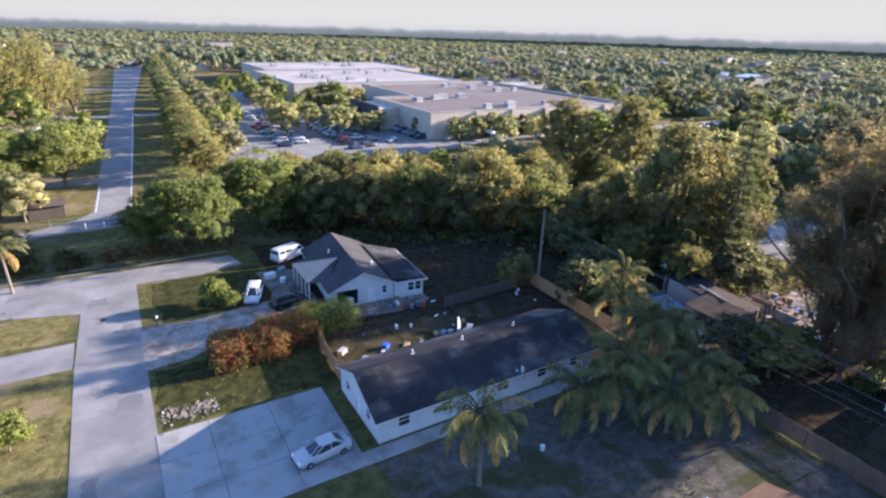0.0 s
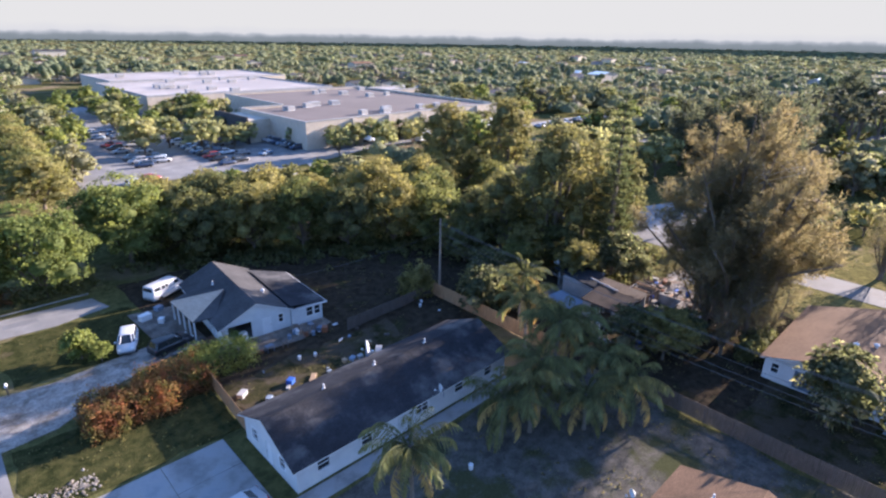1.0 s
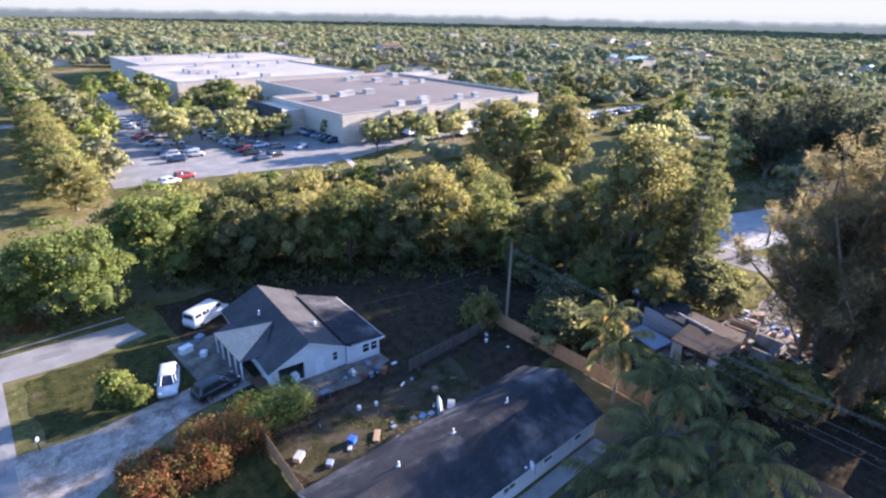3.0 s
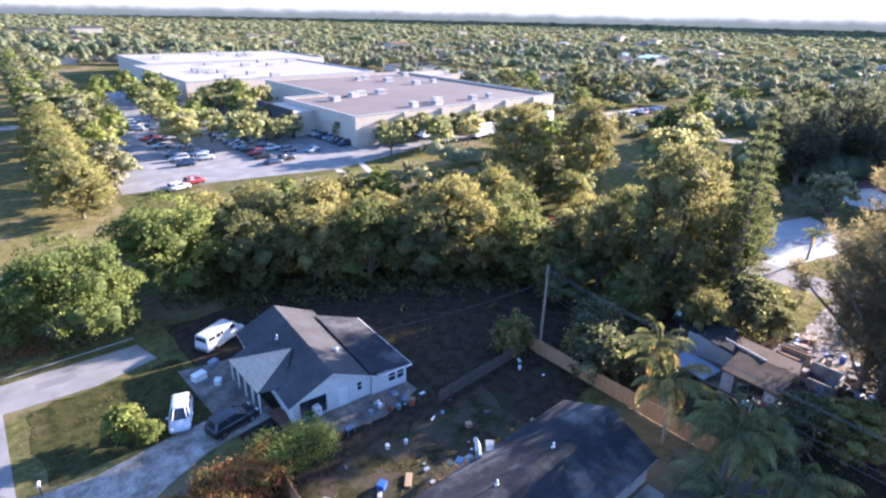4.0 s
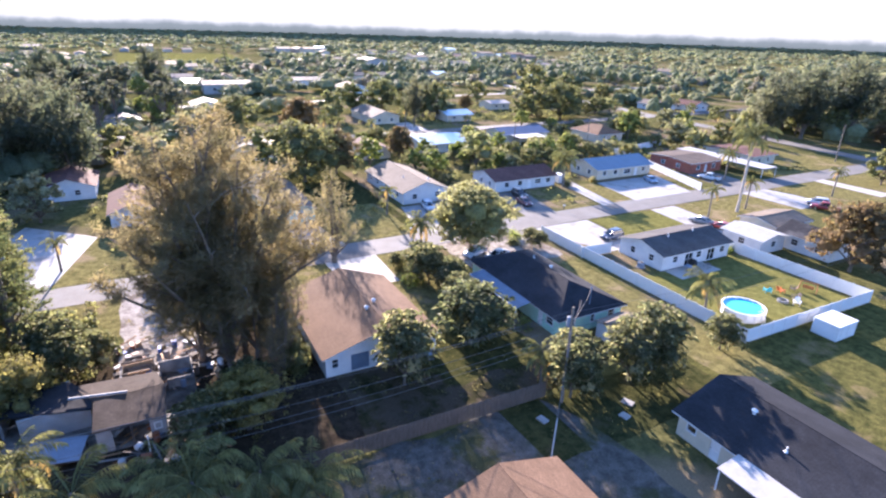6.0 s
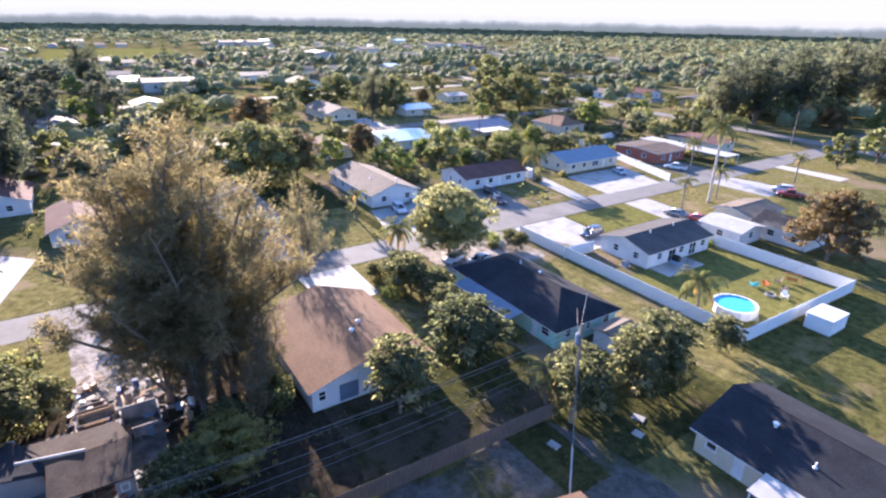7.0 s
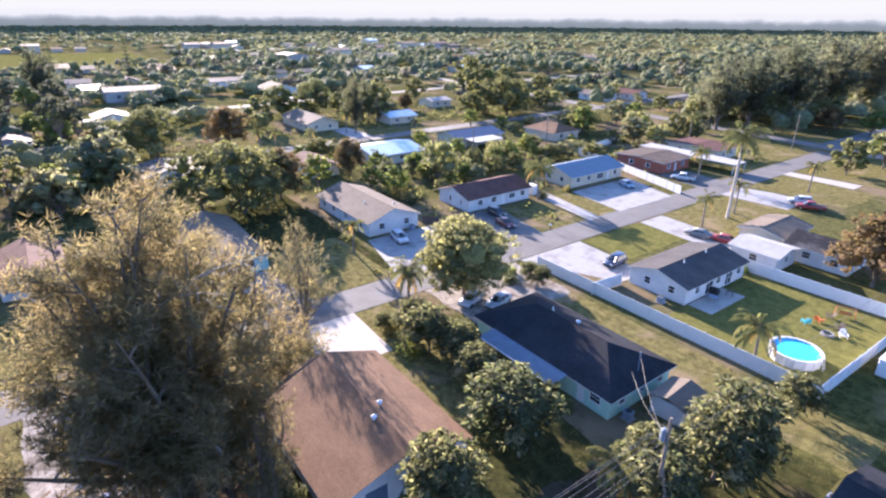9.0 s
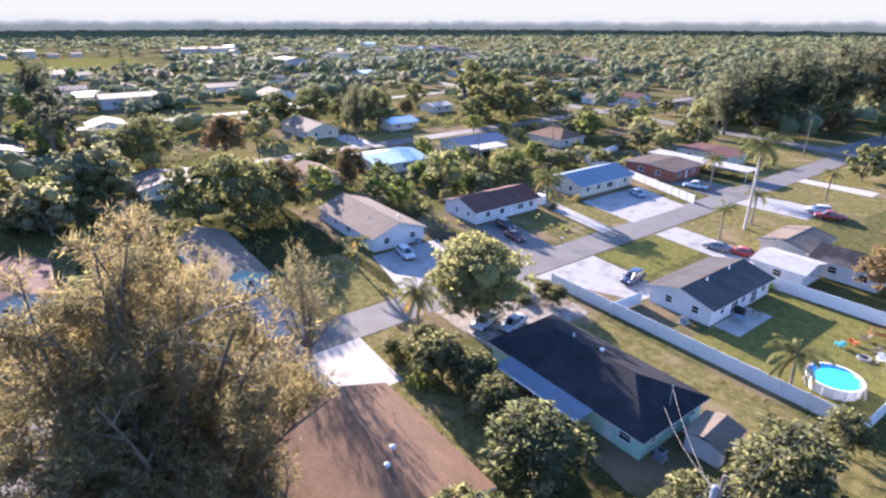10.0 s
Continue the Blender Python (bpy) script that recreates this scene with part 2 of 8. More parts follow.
M["glass"] = plain("window_glass", (0.02, 0.025, 0.03), 0.05, 0.0, 0.8)
M["tyre"] = plain("rubber", (0.02, 0.02, 0.02), 0.85)
M["chrome"] = plain("bright_metal", (0.6, 0.6, 0.62), 0.25, 1.0)
M["lamp_red"] = plain("red_lens", (0.35, 0.02, 0.02), 0.2)
M["lamp_clear"] = plain("clear_lens", (0.7, 0.7, 0.68), 0.1)
M["wood_old"] = surface("weathered_wood", (0.115, 0.095, 0.08), 0.7, 1.2, 0.8, 6, 0.9, 0.3, stretch=(6, 6, 1))
M["wood_warm"] = surface("cedar_boards", (0.33, 0.20, 0.105), 0.7, 1.2, 0.8, 6, 0.9, 0.3, stretch=(6, 6, 1))
M["wood_pole"] = surface("pole_wood", (0.20, 0.17, 0.14), 0.75, 1.2, 1.5, 10, 0.9, 0.2, stretch=(4, 4, 0.5))
M["bark"] = surface("bark", (0.16, 0.13, 0.10), 0.6, 1.3, 1.5, 8, 0.95, 0.5, stretch=(3, 3, 0.7))
M["bark_pale"] = surface("pale_bark", (0.42, 0.39, 0.35), 0.7, 1.2, 1.2, 8, 0.9, 0.3, stretch=(2, 2, 0.8))
M["bark_palm"] = surface("palm_bark", (0.20, 0.175, 0.145), 0.7, 1.2, 1.2, 8, 0.95, 0.4, stretch=(2, 2, 6))
M["dead_wood"] = surface("dead_wood", (0.42, 0.39, 0.35), 0.8, 1.1, 1.2, 8, 0.9, 0.2)
M["wire"] = plain("cable_grey", (0.10, 0.10, 0.10), 0.6)
M["leaf_oak"] = foliage("leaf_oak", (0.062, 0.078, 0.024), (0.130, 0.140, 0.042))
M["leaf_light"] = foliage("leaf_light", (0.092, 0.092, 0.044), (0.142, 0.138, 0.066), clump=0.9, through_light=1.4, deep=.65)
M["leaf_dark"] = foliage("leaf_dark", (0.051, 0.057, 0.026), (0.098, 0.096, 0.040), through_light=1.25)
M["leaf_green"] = foliage("leaf_green", (0.062, 0.070, 0.026), (0.116, 0.115, 0.040), through_light=1.25)
M["leaf_olive"] = foliage("leaf_olive", (0.084, 0.079, 0.031), (0.146, 0.130, 0.048), through_light=1.25)
M["leaf_gold"] = foliage("leaf_gold", (0.076, 0.077, 0.032), (0.138, 0.124, 0.048), through_light=1.0)
M["leaf_pine"] = foliage("needle_casuarina", (0.066, 0.060, 0.034), (0.094, 0.076, 0.042), through_light=1.1, clump=0.28, vary=.3, deep=.85)
M["leaf_pine_gold"] = foliage("needle_golden", (0.105, 0.105, 0.036), (0.165, 0.150, 0.050), through_light=0.9, clump=0.2, vary=.6)
M["leaf_pine_far"] = foliage("needle_grey_green", (0.036, 0.042, 0.029), (0.064, 0.066, 0.042), through_light=1.0, vary=.4, deep=.6)
M["leaf_spruce"] = foliage("needle_dark", (0.038, 0.048, 0.024), (0.074, 0.080, 0.036), through_light=0.8)
M["leaf_palm"] = foliage("frond", (0.060, 0.064, 0.028), (0.108, 0.106, 0.042), through_light=.8)
M["leaf_palm_dry"] = foliage("frond_dry", (0.20, 0.14, 0.05), (0.32, 0.22, 0.08), through_light=0.5)
M["leaf_broad"] = foliage("leaf_large", (0.042, 0.048, 0.026), (0.080, 0.084, 0.042), tip=(0.17, 0.16, 0.11), tips=0.86)
M["leaf_bright"] = foliage("leaf_bright", (0.070, 0.090, 0.026), (0.135, 0.145, 0.042))
M["leaf_grey"] = foliage("leaf_grey_green", (0.075, 0.080, 0.048), (0.130, 0.128, 0.074), clump=0.3)
M["leaf_rust"] = foliage("leaf_rust", (0.060, 0.052, 0.028), (0.108, 0.074, 0.038), through_light=1.0)
M["leaf_red"] = foliage("leaf_red", (0.080, 0.080, 0.026), (0.150, 0.058, 0.028), clump=.75, tip=(0.17, 0.060, 0.032), tips=0.93)
M["leaf_brush"] = foliage("leaf_brush", (0.05, 0.046, 0.020), (0.09, 0.078, 0.034))
# far leaves: lifted, low-contrast colours put some haze into the foliage
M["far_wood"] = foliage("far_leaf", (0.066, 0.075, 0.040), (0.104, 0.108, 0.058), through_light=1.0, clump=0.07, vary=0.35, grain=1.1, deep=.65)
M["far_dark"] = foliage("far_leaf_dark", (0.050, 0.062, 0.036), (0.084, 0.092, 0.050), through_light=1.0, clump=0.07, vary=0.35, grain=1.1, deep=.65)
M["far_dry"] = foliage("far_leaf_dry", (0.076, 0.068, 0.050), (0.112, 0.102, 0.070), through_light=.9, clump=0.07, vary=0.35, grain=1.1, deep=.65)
PAINT = {k: surface("paint_" + k, c, 0.95, 1.04, 0.6, 20, 0.28, 0.0, spec=0.6) for k, c in dict(
    white=(0.52, 0.53, 0.55), silver=(0.42, 0.43, 0.45), black=(0.02, 0.021, 0.024), navy=(0.03, 0.05, 0.10), red=(0.28, 0.035, 0.03),
    grey=(0.16, 0.165, 0.175), bluegrey=(0.20, 0.27, 0.36), maroon=(0.12, 0.03, 0.03)).items()}
for k, c in dict(orange=(0.62, 0.16, 0.05), rust_orange=(0.36, 0.15, 0.06), aqua=(0.05, 0.45, 0.55), pool_blue=(0.03, 0.35, 0.62), blue_tarp=(0.03, 0.10, 0.38), rust=(0.25, 0.10, 0.05), brown_box=(0.32, 0.22, 0.13)).items():
    M[k] = surface("tint_" + k, c, 0.85, 1.1, 1.0, 12, 0.6, 0.05)


# ---------------------------------------------------------------- mesh helpers
class Mesh:
    """Collects boxes, tubes and polygons into one mesh."""

    def __init__(self):
        self.v, self.f, self.uv = [], [], []

    def poly(self, pts, uv=None):
        n = len(self.v)
        self.v += [tuple(p) for p in pts]
        self.f.append(list(range(n, n + len(pts))))
        self.uv.append(uv or [(p[0], p[1]) for p in pts])
        return self

    def box(self, x0, x1, y0, y1, z0, z1):
        a = [(x0, y0, z0), (x1, y0, z0), (x1, y1, z0), (x0, y1, z0), (x0, y0, z1), (x1, y0, z1), (x1, y1, z1), (x0, y1, z1)]
        for q in ((0, 3, 2, 1), (4, 5, 6, 7), (0, 1, 5, 4), (1, 2, 6, 5), (2, 3, 7, 6), (3, 0, 4, 7)):
            self.poly([a[i] for i in q])
        return self

    def block(self, x0, x1, y0, y1, z0, z1, b=0.03):
        """A box with its upper and upright edges cut off."""
        def ring(i, z):
            return [(x0 + i, y0 + b, z), (x0 + b, y0 + i, z), (x1 - b, y0 + i, z), (x1 - i, y0 + b, z), (x1 - i, y1 - b, z), (x1 - b, y1 - i, z), (x0 + b, y1 - i, z), (x0 + i, y1 - b, z)]
        rs = [ring(0, z0), ring(0, z1 - b), [(min(max(x, x0 + b), x1 - b), min(max(y, y0 + b), y1 - b), z1) for x, y, _ in ring(0, z1)]]
        return self.loft(rs)

    def loft(self, rings, caps=True):
        n = len(self.v)
        k = len(rings[0])
        for r in rings:
            self.v += [tuple(p) for p in r]
        for i in range(len(rings) - 1):
            for j in range(k):
                q = [n + i * k + j, n + i * k + (j + 1) % k, n + (i + 1) * k + (j + 1) % k, n + (i + 1) * k + j]
                self.f.append(q)
                self.uv.append([(self.v[x][0] + self.v[x][1], self.v[x][2]) for x in q])
        if caps:
            for q in (list(range(n + k - 1, n - 1, -1)), list(range(n + (len(rings) - 1) * k, n + len(rings) * k))):
                self.f.append(q)
                self.uv.append([(self.v[x][0], self.v[x][1]) for x in q])
        return self

    def tube(self, pts, radii, n=8):
        rings = []
        pts = [Vector(p) for p in pts]
        for i, p in enumerate(pts):
            d = (pts[min(i + 1, len(pts) - 1)] - pts[max(i - 1, 0)]).normalized()
            a = d.orthogonal().normalized() if abs(d.z) < 0.95 else Vector((1, 0, 0))
            a = (a - d * a.dot(d)).normalized()
            b = d.cross(a)
            r = radii[i] if isinstance(radii, (list, tuple)) else radii
            rings.append([p + (a * math.cos(t) + b * math.sin(t)) * r for t in (2 * math.pi * j / n for j in range(n))])
        return self.loft(rings)

    def slab(self, corners, thick):
        """A roof plane: corners at its upper face, in order round it; its texture runs along the first edge."""
        c = [Vector(p) for p in corners]
        u = (c[1] - c[0]).normalized()
        nrm = (c[1] - c[0]).cross(c[-1] - c[0]).normalized()
        if nrm.z < 0:
            nrm = -nrm
        w = nrm.cross(u)
        uv = [((p - c[0]).dot(u), (p - c[0]).dot(w)) for p in c]
        low = [p - Vector((0, 0, thick)) for p in c]
        self.poly(c, uv)
        self.poly(low[::-1])
        for i in range(len(c)):
            j = (i + 1) % len(c)
            self.poly([c[i], low[i], low[j], c[j]])
        return self

    def data(self, name, material):
        me = bpy.data.meshes.new(name)
        me.from_pydata(self.v, [], self.f)
        lay = me.uv_layers.new(name="UVMap")
        lay.data.foreach_set("uv", [c for face in self.uv for p in face for c in p])
        me.materials.append(material)
        return me


def thing(name, label, category, place=(0, 0, 0), turn=0.0, group="", kind=""):
    ob = new(name)
    ob.empty_display_size = 0.3
    ob.matrix_basis = pose(*place, 0, 0, turn)
    return tagged(ob, label, category, group, kind)


def part(name, mesh, material, parent, label="", place=None, smooth=False):
    me = mesh.data(name, material) if isinstance(mesh, Mesh) else mesh
    if smooth:
        me.polygons.foreach_set("use_smooth", [True] * len(me.polygons))
    ob = new(name, me)
    ob.parent = parent
    if place is not None:
        ob.matrix_basis = place
    return tagged(ob, label)


def solo(name, mesh, material, label, category, kind="", place=None, smooth=False):
    ob = part(name, mesh, material, None, "", place, smooth)
    return tagged(ob, label, category, "", kind)


FOOT = []


def sheet(name, pts, z, thick, material, label, category="ground"):
    """A flat paved or planted patch with an edge."""
    if category in ("road", "driveway", "patio", "walkway"):
        xs, ys = [q[0] for q in pts], [q[1] for q in pts]
        if max(xs) - min(xs) < 60 or max(ys) - min(ys) < 30:
            FOOT.append((min(xs), max(xs), min(ys), max(ys)))
    m = Mesh()
    m.slab([(x, y, z) for x, y in pts], thick)
    return solo(name, m, material, label, category, "structure")


def ragged(x0, x1, y0, y1, amount=0.3, step=2.0, seed=1):
    """A rectangle with an uneven outline."""
    r = random.Random(seed)
    pts = []
    for (ax, ay), (bx, by) in (((x0, y0), (x1, y0)), ((x1, y0), (x1, y1)), ((x1, y1), (x0, y1)), ((x0, y1), (x0, y0))):
        n = max(1, int(math.hypot(bx - ax, by - ay) / step))
        for i in range(n):
            t = i / n
            pts.append((ax + (bx - ax) * t + r.uniform(-amount, amount), ay + (by - ay) * t + r.uniform(-amount, amount)))
    return pts


# ---------------------------------------------------------------- builders: houses
def window(parent, side, at, u0, u1, z0, z1, kind):
    """A framed window or a door set into its opening; side is w, e, s or n, at the wall's outer plane."""
    f, g = Mesh(), Mesh()

    def bx(m, a0, a1, b0, b1, d0, d1):
        if side == "w":
            m.box(at + d0, at + d1, a0, a1, b0, b1)
        elif side == "e":
            m.box(at - d1, at - d0, a0, a1, b0, b1)
        elif side == "s":
            m.box(a0, a1, at + d0, at + d1, b0, b1)
        else:
            m.box(a0, a1, at - d1, at - d0, b0, b1)
    t = 0.07
    if kind == "door":
        bx(f, u0, u1, z0, z1, 0.06, 0.11)
        for k in (0.12, 0.56):
            bx(f, u0 + 0.14, u1 - 0.14, z0 + (z1 - z0) * k, z0 + (z1 - z0) * (k + 0.34), 0.045, 0.06)
        d = part("door", f, M["trim"], parent)
        bx(g, u1 - 0.16, u1 - 0.08, z0 + 0.98, z0 + 1.04, 0.0, 0.045)
        part("handle", g, M["chrome"], d)
        return

    def at_depth(u, z, d):
        return {"w": (at + d, u, z), "e": (at - d, u, z), "s": (u, at + d, z), "n": (u, at - d, z)}[side]

    def ring(k, d):
        return [at_depth(*c, d) for c in ((u0 - k, z0 - k), (u1 + k, z0 - k), (u1 + k, z1 + k), (u0 - k, z1 + k))]
    f.loft([ring(t, -.035), ring(-t * .4, -.035), ring(-t * .4, .1), ring(t, .1), ring(t, -.035)], False)
    w = part("window", f, M["trim"], parent)
    n = max(1, round((u1 - u0) / 0.9))
    for i in range(1, n):
        c = u0 + (u1 - u0) * i / n
        bar = Mesh()
        bx(bar, c - 0.03, c + 0.03, z0 + .03, z1 - .03, 0.03, 0.09)
        part("mullion", bar, M["trim"], w)
    if z1 - z0 > 0.8:
        bar = Mesh()
        bx(bar, u0 + .03, u1 - .03, (z0 + z1) / 2 - 0.025, (z0 + z1) / 2 + 0.025, 0.03, 0.088)
        part("meeting_rail", bar, M["trim"], w)
    bx(g, u0, u1, z0, z1, 0.1, 0.12)
    part("pane", g, M["glass"], w)


def wall(parent, side, x0, x1, y0, y1, h, material, openings):
    th = 0.2
    m = Mesh()
    a, b = (y0, y1) if side in "we" else (x0 + th, x1 - th)

    def seg(u0, u1, z0, z1):
        if u1 - u0 < 0.01 or z1 - z0 < 0.01:
            return
        if side == "w":
            m.box(x0, x0 + th, u0, u1, z0, z1)
        elif side == "e":
            m.box(x1 - th, x1, u0, u1, z0, z1)
        elif side == "s":
            m.box(u0, u1, y0, y0 + th, z0, z1)
        else:
            m.box(u0, u1, y1 - th, y1, z0, z1)
    u = a
    base = y0 if side in "we" else x0
    for o in sorted(openings):
        o0, o1 = base + o[0], base + o[1]
        seg(u, o0, 0, h)
        seg(o0, o1, 0, o[2])
        seg(o0, o1, o[3], h)
        u = o1
    seg(u, b, 0, h)
    part("wall", m, material, parent)
    at = {"w": x0, "e": x1, "s": y0, "n": y1}[side]
    for o in openings:
        if o[4] != "open":
            window(parent, side, at, base + o[0], base + o[1], o[2], o[3], o[4])


def W(c, w=1.2, z0=0.95, z1=2.0):
    return (c - w / 2, c + w / 2, z0, z1, "window")


def D(c, w=0.95):
    return (c - w / 2, c + w / 2, 0.02, 2.05, "door")


def house(label, x0, x1, y0, y1, h, ridge, axis, roof, walls, over=0.5, hip=0.0, op=None, ridge_at=None, vents=(), name="house", turn=0.0, fine=True):
    """A single-storey house; axis is the ridge's; hip is how far the ridge stops short of each end (0: gables)."""
    cx, cy = (x0 + x1) / 2, (y0 + y1) / 2
    FOOT.append((x0 - .6, x1 + .6, y0 - .6, y1 + .6))
    t = thing(name, label, "house", (cx, cy, 0), turn)
    x0, x1, y0, y1 = x0 - cx, x1 - cx, y0 - cy, y1 - cy
    op = op or {}
    for s in "wesn":
        wall(t, s, x0, x1, y0, y1, h, walls, op.get(s, []))
    part("floor_slab", Mesh().box(x0 + 0.2, x1 - 0.2, y0 + 0.2, y1 - 0.2, 0.0, 0.12), M["concrete"], t)
    flip = axis == "y"
    a0, a1, b0, b1 = (y0, y1, x0, x1) if flip else (x0, x1, y0, y1)
    c = (b0 + b1) / 2 if ridge_at is None else ridge_at - (cx if flip else cy)

    def P(a, b, z):
        return (b, a, z) if flip else (a, b, z)
    s0, s1 = (ridge - h) / (c - b0), (ridge - h) / (b1 - c)
    if not hip:
        for e in (a0, a1 - 0.2):
            g = Mesh()
            g.loft([[P(e, b0, h), P(e, b1, h), P(e, c, ridge - 0.05)], [P(e + 0.2, b0, h), P(e + 0.2, b1, h), P(e + 0.2, c, ridge - 0.05)]])
            part("gable", g, walls, t)
    za, zb = h - over * s0 + 0.16, h - over * s1 + 0.16
    A0, A1, B0, B1, R = a0 - over, a1 + over, b0 - over, b1 + over, ridge + 0.16
    hp = hip + over if hip else 0.0
    planes = [[P(A0, B0, za), P(A1, B0, za), P(A1 - hp, c, R), P(A0 + hp, c, R)], [P(A1, B1, zb), P(A0, B1, zb), P(A0 + hp, c, R), P(A1 - hp, c, R)]]
    if hip:
        planes += [[P(A0, B1, zb), P(A0, B0, za), P(A0 + hp, c, R)], [P(A1, B0, za), P(A1, B1, zb), P(A1 - hp, c, R)]]
    for q in planes:
        r = part("roof", Mesh().slab(q, 0.05), roof, t)
        k = sum((Vector(p) for p in q), Vector()) / len(q)
        low = [Vector(p) + (k - Vector(p)).normalized() * 0.03 - Vector((0, 0, 0.05)) for p in q]
        if fine:
            part("fascia", Mesh().slab(low, 0.13), M["trim"], r)
    if fine:
        part("ridge_cap", Mesh().tube([P(A0 + hp, c, R - .01), P(A1 - hp, c, R - .01)], 0.04, 6), roof, t)
    for vx, vy, kind in vents:
        vx, vy = vx - cx, vy - cy
        b = vx if flip else vy
        z = R - (c - b) * s0 if b < c else R - (b - c) * s1
        m = Mesh()
        if kind == "pipe":
            m.tube([(vx, vy, z - 0.1), (vx, vy, z + 0.45)], 0.07, 8)
            m.tube([(vx, vy, z - 0.02), (vx, vy, z + 0.06)], [0.2, 0.1], 8)
        else:
            m.tube([(vx, vy, z - 0.1), (vx, vy, z + 0.25)], 0.14, 10)
            m.tube([(vx, vy, z + 0.25), (vx, vy, z + 0.33), (vx, vy, z + 0.45)], [0.26, 0.26, 0.05], 10)
        part("roof_vent", m, M["trim"], t)
    return t


# ---------------------------------------------------------------- builders: vehicles
CARS = {}
KINDS = dict(
    sedan=dict(sec=[(-2.32, .72, .38, .78), (-2.15, .86, .24, .95), (-1.3, .90, .2, 1.0), (0, .91, .2, .96), (1.0, .90, .2, .94), (1.95, .86, .22, .80), (2.3, .72, .32, .62)],
               belt=(-1.75, 1.2, .80, .93), top=(-1.0, .35, .60, 1.43), axle=(-1.4, 1.4), r=.31, w=.90),
    suv=dict(sec=[(-2.25, .80, .45, 1.0), (-2.15, .90, .32, 1.1), (-1.3, .93, .28, 1.12), (0, .94, .28, 1.1), (1.0, .93, .28, 1.06), (1.9, .88, .3, .95), (2.25, .74, .4, .72)],
             belt=(-2.12, 1.25, .84, 1.06), top=(-1.85, .35, .68, 1.68), axle=(-1.38, 1.4), r=.36, w=.93),
    pickup=dict(sec=[(-2.75, .84, .5, 1.05), (-2.7, .92, .42, 1.1), (-1.3, .94, .34, 1.1), (0, .95, .34, 1.1), (1.1, .94, .34, 1.08), (2.3, .90, .36, 1.0), (2.7, .78, .45, .78)],
                belt=(-.95, 1.35, .84, 1.05), top=(-.7, .6, .68, 1.78), axle=(-1.75, 1.75), r=.38, w=.95),
    van=dict(sec=[(-2.75, .92, .45, 1.15), (-2.7, .98, .34, 1.2), (-1.3, 1.0, .3, 1.2), (0, 1.0, .3, 1.2), (1.4, 1.0, .3, 1.2), (2.3, .95, .32, 1.05), (2.75, .82, .45, .85)],
             belt=(-2.7, 2.15, .95, 1.16), top=(-2.62, 1.3, .82, 2.08), axle=(-1.75, 1.75), r=.36, w=1.0))


